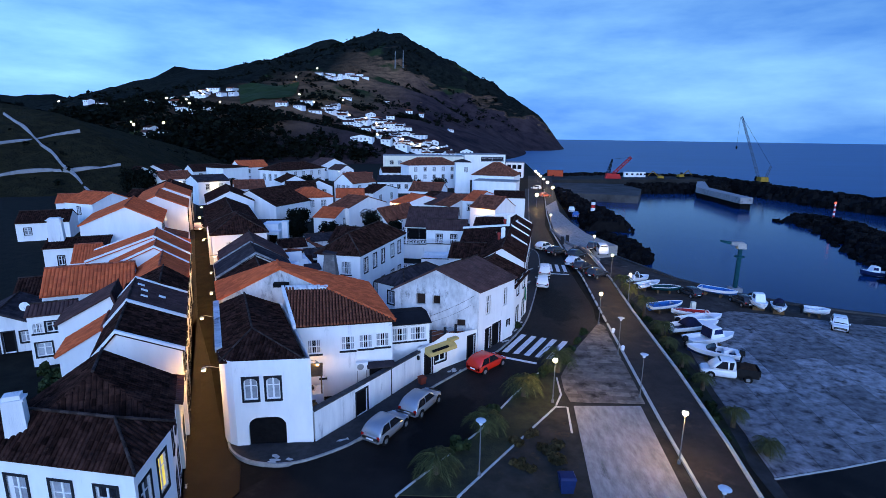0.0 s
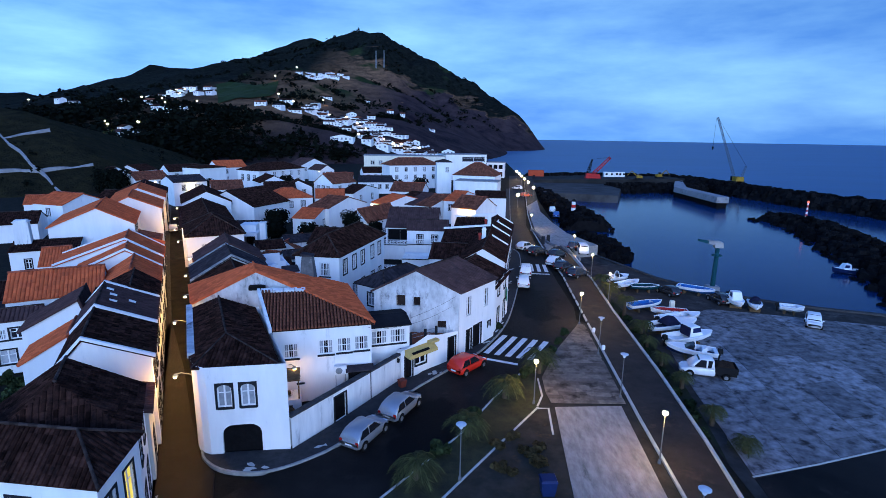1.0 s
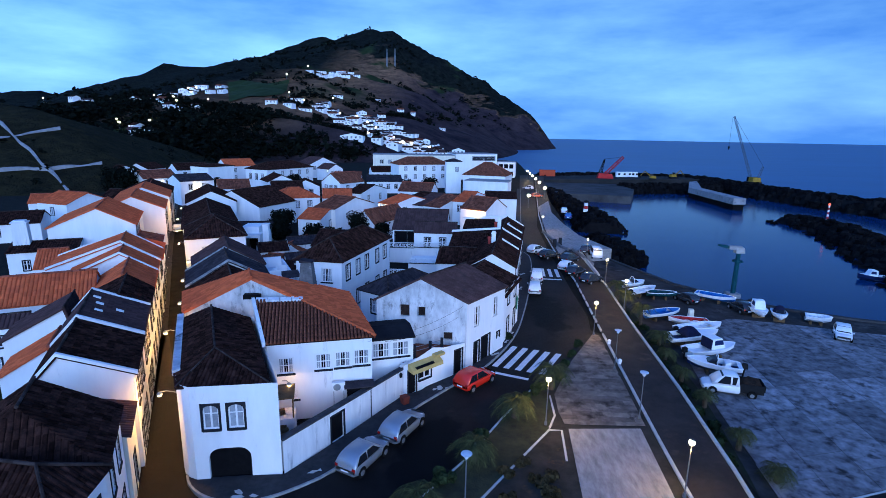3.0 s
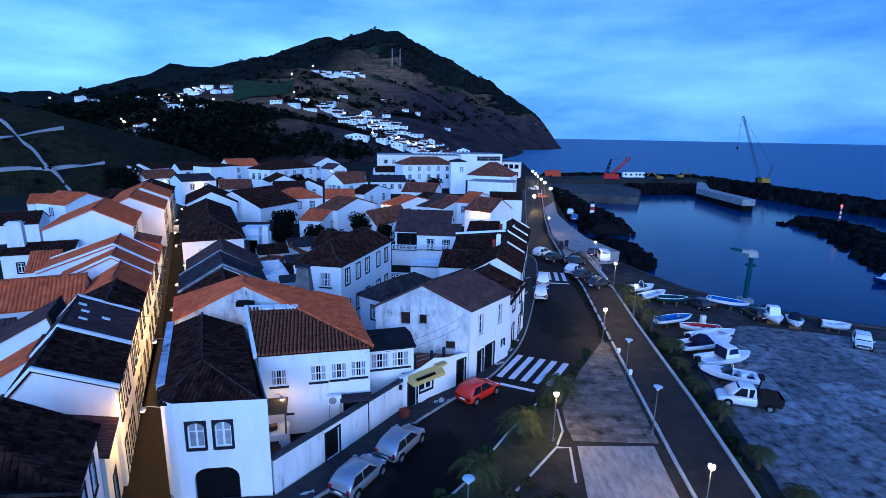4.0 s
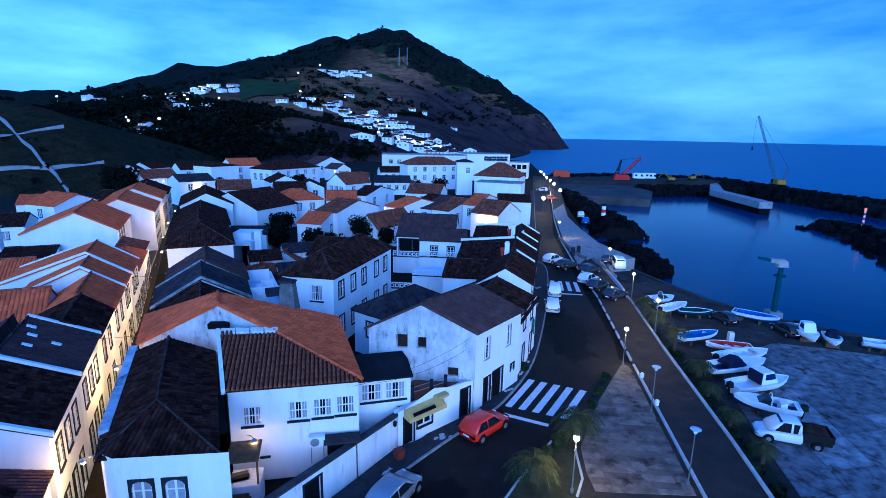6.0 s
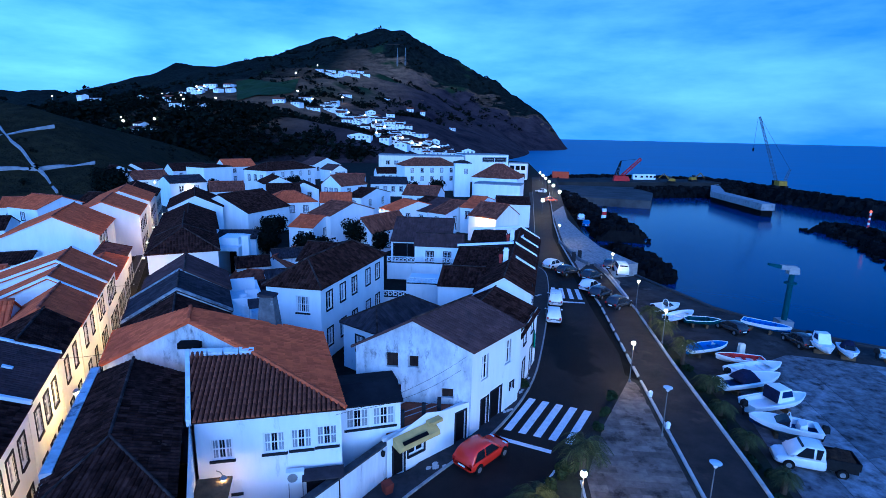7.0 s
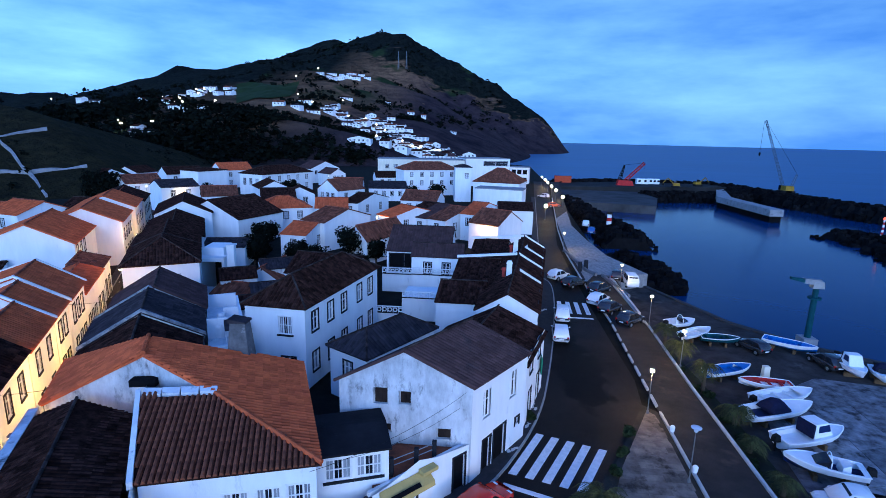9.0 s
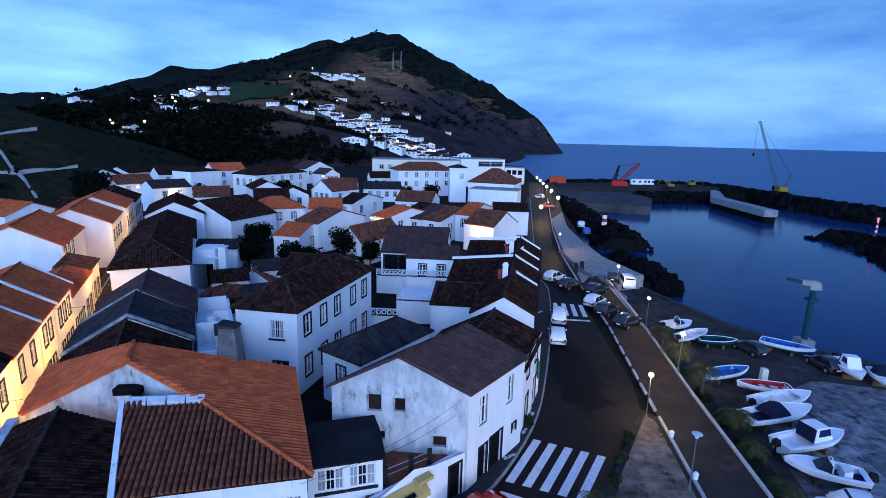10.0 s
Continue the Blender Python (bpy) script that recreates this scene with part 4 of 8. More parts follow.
b.hexa([sp(0.3, 8.38, 5.85), sp(0.3, 8.6, 5.85), sp(5.4, 8.6, 7.45), sp(5.4, 8.38, 7.45)], [sp(0.3, 8.38, 6.2), sp(0.3, 8.6, 6.2), sp(5.4, 8.6, 7.8), sp(5.4, 8.38, 7.8)])
b.obj("verge", WHITE_OLD, B)
b = MB()
for k in range(4):
    a_, c_ = 5.1 - 0.26 * k, 8.7 + 0.82 * k
    b.hexa([sp(a_, c_, 7.3), sp(a_ - 0.24, c_ + 0.74, 7.3), sp(a_ + 0.2, c_ + 0.8, 7.3), sp(a_ + 0.44, c_, 7.3)], [sp(a_, c_, 7.62 + 0.03 * (k % 2)), sp(a_ - 0.24, c_ + 0.74, 7.6), sp(a_ + 0.2, c_ + 0.8, 7.7), sp(a_ + 0.44, c_, 7.74)])
b.obj("ledge", WHITE_OLD, B, "rough whitewashed ledge above the wing roof")
for a0, z0, w0, h0 in wing_w:
    window(B, so, su, a0, z0, w0, h0, "white")
cx_, cy_ = street_xy(9.6, 13.4)
b = MB()
b.hexa([(cx_ - 0.75, cy_ - 0.5, 6.2), (cx_ + 0.75, cy_ - 0.5, 6.2), (cx_ + 0.75, cy_ + 0.5, 6.2), (cx_ - 0.75, cy_ + 0.5, 6.2)], [(cx_ - 0.45, cy_ - 0.36, 9.1), (cx_ + 0.45, cy_ - 0.36, 9.1), (cx_ + 0.45, cy_ + 0.36, 9.1), (cx_ - 0.45, cy_ + 0.36, 9.1)])
CS = b.obj("chimney", m("sooty_render", (0.17, 0.17, 0.18), (0.06, 0.06, 0.064), 0.9, 0.9, 0.4, 8, c3=(0.30, 0.30, 0.31), s3=1.6, t3=0.6), B, "sooty tapered chimney")
b = MB()
b.hexa([(cx_ - 0.55, cy_ - 0.45, 9.1), (cx_ + 0.55, cy_ - 0.45, 9.1), (cx_ + 0.55, cy_ + 0.45, 9.1), (cx_ - 0.55, cy_ + 0.45, 9.1)], [(cx_ - 0.55, cy_ - 0.45, 9.35), (cx_ + 0.5, cy_ - 0.45, 9.2), (cx_ + 0.5, cy_ + 0.45, 9.2), (cx_ - 0.55, cy_ + 0.45, 9.35)])
b.obj("cap", ROOF_GREY, CS)

# courtyard wall along the pavement and the shop front
CW = thing("courtyard_wall", "streaked white courtyard wall with dark doorway", "wall", 0, 0)
b = MB()
O = Vector((-10.4, 29.3, 0))
E2 = Vector((-4.6, 39.3, 0))
L = (E2 - O).length
Uv = (E2 - O) / L
panel(b, O, Uv, L, 2.25, [(3.9, 0, 1.1, 1.85)], 0.3)
No = Vector((-Uv.y, Uv.x, 0))
lo = [O + No * 0.004, E2 + No * 0.004, E2 + No * 0.34, O + No * 0.34]
b.face(*[p + Vector((0, 0, 2.25)) for p in (O, E2, E2 + No * 0.34, O + No * 0.34)])
b.face(*[p + Vector((0, 0, zz)) for p, zz in ((E2 + No * 0.34, 0), (O + No * 0.34, 0), (O + No * 0.34, 2.25), (E2 + No * 0.34, 2.25))])
b.obj("wall", WHITE_OLD, CW)
window(CW, O, Uv, 3.9, 0, 1.1, 1.85, "door")
b = MB()
lo = [p + Vector((0, 0, 2.25)) for p in (O - No * 0.05, E2 - No * 0.05, E2 + No * 0.4, O + No * 0.4)]
b.hexa(lo, [p + Vector((0, 0, 0.12)) for p in lo])
b.obj("coping", m("mossy_coping", (0.07, 0.07, 0.075), (0.03, 0.03, 0.033), 0.9, 2.0, 0.3), CW)

# shop front between the courtyard wall and the grey house
SF = thing("shop_front", "white single-storey shop front with yellow awning", "shop front", 0, 0)
SO, SE = Vector((-4.6, 39.1, 0)), Vector((0.0, 43.9, 0))
SL = (SE - SO).length
SU = (SE - SO) / SL
SN = Vector((-SU.y, SU.x, 0))
holes = [(0.5, 0, 0.75, 2.0), (1.6, 0.9, 1.2, 1.0), (5.5, 0, 0.85, 2.25)]
b = MB()
panel(b, SO, SU, SL, 2.6, holes, 0.3, top=[(SL, 2.7), (4.2, 2.95), (3.0, 3.3), (1.0, 2.75)])
b.obj("wall", WHITE, SF)
b = MB()
lo = [SO + SN * 0.02, SE + SN * 0.02, SE + SN * 0.35, SO + SN * 0.35]
b.hexa([p + Vector((0, 0, 0.0)) for p in (SO + SN * 0.31, SE + SN * 0.31, SE + SN * 0.5, SO + SN * 0.5)], [p + Vector((0, 0, 2.6)) for p in (SO + SN * 0.31, SE + SN * 0.31, SE + SN * 0.5, SO + SN * 0.5)])
b.obj("back_wall", WHITE_OLD, SF)
for a0, z0, w0, h0 in holes:
    window(SF, SO, SU, a0, z0, w0, h0, "dark" if z0 else "door")
b = MB()
q = [SO + SU * a - SN * d + Vector((0, 0, zz)) for a, d, zz in ((0.4, 0.05, 2.1), (3.5, 0.05, 2.1), (3.5, 0.75, 2.0), (0.4, 0.75, 2.0))]
q2 = [SO + SU * a - SN * d + Vector((0, 0, zz)) for a, d, zz in ((0.4, 0.05, 2.65), (3.5, 0.05, 2.65), (3.5, 0.7, 2.25), (0.4, 0.7, 2.25))]
b.hexa(q[::-1], q2[::-1])
aw = b.obj("awning", YELLOW, SF, "yellow shop awning with dark lettering bars")
b = MB()
q = [SO + SU * x - SN * d + Vector((0, 0, zz)) for x, d, zz in ((0.75, 0.712, 2.32), (2.6, 0.712, 2.32), (2.6, 0.52, 2.44), (0.75, 0.52, 2.44))]
b.hexa(q[::-1], [p + Vector((0, 0, 0.03)) for p in q[::-1]])
b.obj("lettering_bar", DOOR_AND_SHADE, aw)
b = MB()
q = [SO + SU * x - SN * d + Vector((0, 0, 2.62)) for x, d in ((2.9, 0.04), (3.9, 0.04), (3.9, 0.5), (2.9, 0.5))]
b.hexa(q[::-1], [p + Vector((0, 0, 0.2)) for p in q[::-1]])
b.obj("side_panel", YELLOW, aw)
# brown terrace roof behind the shop front
TR = thing("terrace", "brown tiled terrace behind the shop front", "terrace", 0, 0)
b = MB()
b.poly([(-4.75, 39.7), (-0.4, 43.9), (-4.2, 43.9), (-5.2, 42.6)], 0, 2.45)
b.obj("deck", ROOF_BROWN, TR)
for z_ in (3.0, 3.35):
    b = MB()
    b.pipe([(-4.0, 41.0, z_), (-2.8, 42.0, z_), (-1.9, 42.8, z_)], 0.025, 5)
    b.obj("rail", METAL, TR)
for k, (x, y) in enumerate(((-4.0, 41.0), (-2.8, 42.0), (-1.9, 42.8))):
    b = MB()
    b.box(x - 0.12, y - 0.12, 2.45, x + 0.12, y + 0.12, 3.5)
    b.obj("post", TRIM, TR)
# courtyard stairs
ST = thing("stairs", "brown wooden courtyard stairs", "stairs", -11.2, 31.2, 0, 30)
for k in range(9):
    b = MB()
    b.box(-0.6, k * 0.28, k * 0.2, 0.6, k * 0.28 + 0.3, k * 0.2 + 0.2)
    b.obj("step", WOOD, ST)
PLT = thing("planter", "square rust-red planter on the pavement", "planter", -4.35, 38.0, 0.12, 40)
b = MB()
b.hexa([(-0.22, -0.22, 0), (0.22, -0.22, 0), (0.22, 0.22, 0), (-0.22, 0.22, 0)], [(-0.28, -0.28, 0.6), (0.28, -0.28, 0.6), (0.28, 0.28, 0.6), (-0.28, 0.28, 0.6)])
b.obj("pot", m("rust_red_paint", (0.20, 0.045, 0.03), (0.13, 0.03, 0.02), 0.7, 3.0), PLT)
DS = thing("satellite_dish", "white satellite dish on the courtyard wing", "satellite dish", -7.9, 37.0, 2.6)
b = MB()
b.lathe([(0.02, 0.0), (0.25, 0.05), (0.4, 0.14), (0.38, 0.16), (0.2, 0.09)], 12)
for k, v in enumerate(b.v):
    b.v[k] = (v[0], -v[2], v[1])
b.obj("dish", WHITE, DS)
b = MB()
b.tube((0, 0, 0), (0.0, -0.45, 0.1), 0.02, k=5)
b.tube((0, 0, 0), (0.0, 0.25, -0.3), 0.03, k=5)
b.tube((0, 0.25, -0.3), (0.0, 0.25, -2.6), 0.03, k=5)
b.obj("mount", METAL, DS)

AC = thing("air_conditioner", "white air conditioner unit on the courtyard wall", "air conditioner", *street_xy(-0.85, 13.2), 2.25, S_ROT - 13)
b = MB()
b.box(-0.45, -0.2, 0, 0.45, 0.14, 0.62)
ac_body = b.obj("casing", FRAME, AC)
b = MB()
b.lathe([(0.24, 0.0), (0.26, 0.03), (0.2, 0.04)], 14)
b.v = [(v[0] - 0.12, -0.2 - v[2], v[1] + 0.31) for v in b.v]
b.obj("fan_grille", METAL, ac_body)
b = MB()
for x_ in (-0.35, 0.35):
    b.tube((x_, 0.1, -1.2), (x_, 0.1, 0.0), 0.025, k=5)
b.obj("bracket", METAL, AC)
SHD = thing("lean_to", "lean-to roof over a doorway recess, its shade a black block", "lean-to", *street_xy(-0.75, 13.6), 0, S_ROT - 13)
# solid black block paints in the doorway's shade; the roof over it is added
b = MB()
b.box(0.2, -0.55, 0, 1.9, -0.1, 2.5)
b.obj("recess", DOOR_AND_SHADE, SHD)
b = MB()
b.hexa([(0.0, -0.75, 2.5), (2.1, -0.75, 2.5), (2.1, 0.0, 2.6), (0.0, 0.0, 2.6)], [(0.0, -0.75, 2.58), (2.1, -0.75, 2.58), (2.1, 0.0, 2.75), (0.0, 0.0, 2.75)])
b.obj("roof", ROOF_GREY, SHD)
PR = thing("porch", "brown boarded porch roof at the head of the stairs", "porch", *street_xy(-0.3, 8.6), 0, S_ROT - 13)
b = MB()
b.hexa([(0.1, -1.6, 3.0), (1.7, -1.6, 3.0), (1.7, -0.05, 3.2), (0.1, -0.05, 3.2)], [(0.1, -1.6, 3.1), (1.7, -1.6, 3.1), (1.7, -0.05, 3.32), (0.1, -0.05, 3.32)])
b.obj("roof", WOOD, PR)
for x_ in (0.2, 1.6):
    b = MB()
    b.box(x_ - 0.05, -1.55, 1.6, x_ + 0.05, -1.45, 3.02)
    b.obj("post", WOOD, PR)
b = MB()
b.box(0.1, -1.6, 0, 1.7, -0.1, 1.6)
b.obj("landing", WHITE_OLD, PR)
LT = thing("wall_lantern", "small black lantern on the courtyard wall", "lantern", -4.75, 38.75, 2.0, 30)
b = MB()
b.lathe([(0.04, -0.2), (0.12, -0.12), (0.13, 0.1), (0.05, 0.2)], 8)
b.obj("lantern", BLACK, LT)
b = MB()
b.tube((0, 0, 0.15), (0, 0.3, 0.2), 0.02, k=5)
b.obj("bracket", BLACK, LT)

# small annex with windows behind the wall
H = house("small white annex with flat dark roof and wide windows", -7.4, 39.2, 20, 3.6, 3.4, 4.65, 5.0, "x", False, WHITE, FELT, {"S": [(0.4, 3.0, 1.3, 1.2, "white"), (1.95, 3.0, 1.3, 1.2, "white")]}, over=0.3)

# grey gabled house
H = house("grey stained gabled house with white street front", -7.6, 44.0, 0, 7.7, 5.3, 6.3, 8.3, "y", False, GREY_OLD, ROOF_PLUM, {"S": [(2.0, 4.9, 0.85, 1.0, "hole"), (3.5, 4.95, 0.7, 0.8, "hole"), (2.25, 3.15, 0.8, 0.5, "hole"), (5.7, 2.9, 0.85, 0.65, "hole")], "E": [(0.95, 3.7, 0.7, 1.8, "plain"), (3.5, 3.8, 0.65, 1.8, "plain"), (1.1, 0, 0.65, 2.2, "door"), (2.1, 0, 1.1, 2.3, "door"), (4.3, 1.5, 0.35, 0.5, "door")]}, pitch=0.24, row=0.4)
skewed(H, 0.66)
# the street side is painted white
b = MB()
panel(b, (7.71, 0.0, 0), (0.5508, 0.8346, 0), 6.35, 6.28, [(0.95 * 1.198, 3.7, 0.84, 1.8), (3.5 * 1.198, 3.8, 0.78, 1.8), (1.1 * 1.198, 0, 0.78, 2.2), (2.1 * 1.198, 0, 1.32, 2.3), (4.3 * 1.198, 1.5, 0.42, 0.5)], 0.005)
b.obj("white_front", WHITE, H, "white painted street front")
H = house("white house with dark roof behind the grey gable", -4.0, 50.0, 0, 7.6, 6.6, 5.0, 6.9, "y", False, WHITE, ROOF_DARK, {"E": facade(6.6, 2, 2)})
skewed(H, 0.3)
# terraced row with white party-wall copings
SK = 0.128


def coping(label, x0, x1, y, z0, z1, t=0.14):
    """A white bar along the top of a party wall, between two heights."""
    cp = thing("coping", label, "coping", x0, y, 0, 0, "party-wall copings")
    b = MB()
    b.hexa([(0, -t, z0 - 0.15), (x1 - x0, -t, z1 - 0.15), (x1 - x0, t, z1 - 0.15), (0, t, z0 - 0.15)], [(0, -t, z0 + 0.12), (x1 - x0, -t, z1 + 0.12), (x1 - x0, t, z1 + 0.12), (0, t, z0 + 0.12)])
    b.obj("cap", WHITE, cp)


for y0, y1, chim in ((60.6, 69.3, (2.2, 7.2)), (69.5, 75.7, None), (75.9, 80.9, (2.0, 3.4)), (81.1, 87.4, None)):
    x1 = 5.4 + SK * (y0 - 60.6)
    wins = {"E": facade(y1 - y0, 2, 2)}
    H = house("white terraced house with dark roof on the waterfront road", x1 - 5.4, y0, 0, 5.4, y1 - y0, 5.2, 6.8, "y", False, WHITE, ROOF_DARK, wins, group="waterfront terrace")
    if chim:
        add_chimney(H, chim[0], chim[1], 5.8, 7.7, 0.6, 0.5, WHITE)
        b = MB()
        b.lathe([(0.16, 6.3), (0.18, 6.95), (0.24, 7.0), (0.22, 7.25), (0.05, 7.3)], 10, (chim[0] - 0.55, chim[1], 0))
        b.obj("chimney_pot", m("red_chimney_pot", (0.38, 0.05, 0.04), (0.25, 0.04, 0.03), 0.8, 3.0), H)
    skewed(H, SK)
    xr = x1 - 2.7 + SK * (y1 - y0)
    coping("white coping down the seaward roof slope", xr + (0.0 if y1 in (75.7, 87.4) else 0.5), xr + 2.75, y1 + 0.1, 7.0 if y1 in (75.7, 87.4) else 6.7, 5.35)
coping("long white ridge coping of the rear wing", -2.6, 4.4, 75.95, 6.35, 6.95)
coping("long white ridge coping of the rear wing", -1.2, 6.0, 87.6, 6.35, 6.95)
coping("short white coping beside the gable", 5.0, 6.0, 81.0, 6.0, 6.9)
for x0, y0, w_, d_, ze_, zr_ in ((-4.0, 64.9, 4.5, 5.0, 4.4, 5.8), (-3.0, 70.1, 4.7, 11.6, 4.4, 6.2), (-1.4, 82.0, 4.6, 11.2, 4.4, 6.2)):
    skewed(house("white rear wing with dark tiled roof", x0, y0, 0, w_, d_, ze_, zr_, "x", False, WHITE, ROOF_DARK, {}, group="waterfront terrace wings"), SK)


def lattice_rail(label, x, y, z, length, rot=0.0, h=0.75, base=0.0):
    """A white pierced balustrade of rings and bars."""
    T = thing("balustrade", label, "balustrade", x, y, z, rot, "white balustrades")
    for k, (z0, z1) in enumerate(((0, 0.1), (h - 0.1, h))):
        b = MB()
        b.box(0, -0.06, z0, length, 0.06, z1)
        b.obj("rail", TRIM if k == 0 else WHITE, T)
    n = int(length / 0.55)
    for i in range(n):
        c = (i + 0.5) * length / n
        b = MB()
        r = 0.22
        for k in range(6):
            a0, a1 = k * math.pi / 3, (k + 1) * math.pi / 3
            b.tube((c + r * math.cos(a0), 0, h / 2 + r * math.sin(a0)), (c + r * math.cos(a1), 0, h / 2 + r * math.sin(a1)), 0.055, k=4)
        b.box(c - 0.27, -0.03, 0.1, c - 0.2, 0.03, h - 0.1)
        b.obj("lattice_block", WHITE, T)
    if base:
        b = MB()
        b.box(0, 0.07, -base, length, 0.35, 0.0)
        b.obj("wall", WHITE, T)


lattice_rail("white pierced balcony rail on the dark-roofed house", -8.5, 79.4, 2.9, 5.4, 0, 0.9, 2.9)
TB = thing("roof_terrace", "white block with walled roof terrace", "building", -8.3, 70.7)
b = MB()
b.box(0, 0, 0, 4.2, 4.5, 2.6)
b.obj("wall", WHITE, TB)
lattice_rail("white pierced terrace rail", -8.3, 70.65, 2.6, 4.2, 0, 0.8)
lattice_rail("white pierced terrace rail above a low wall", -10.7, 68.6, 1.5, 2.9, 0, 0.8, 1.5)
lattice_rail("white pierced balcony rail under the brown roof", -12.6, 81.0, 2.4, 3.9, 0, 0.9, 2.4)

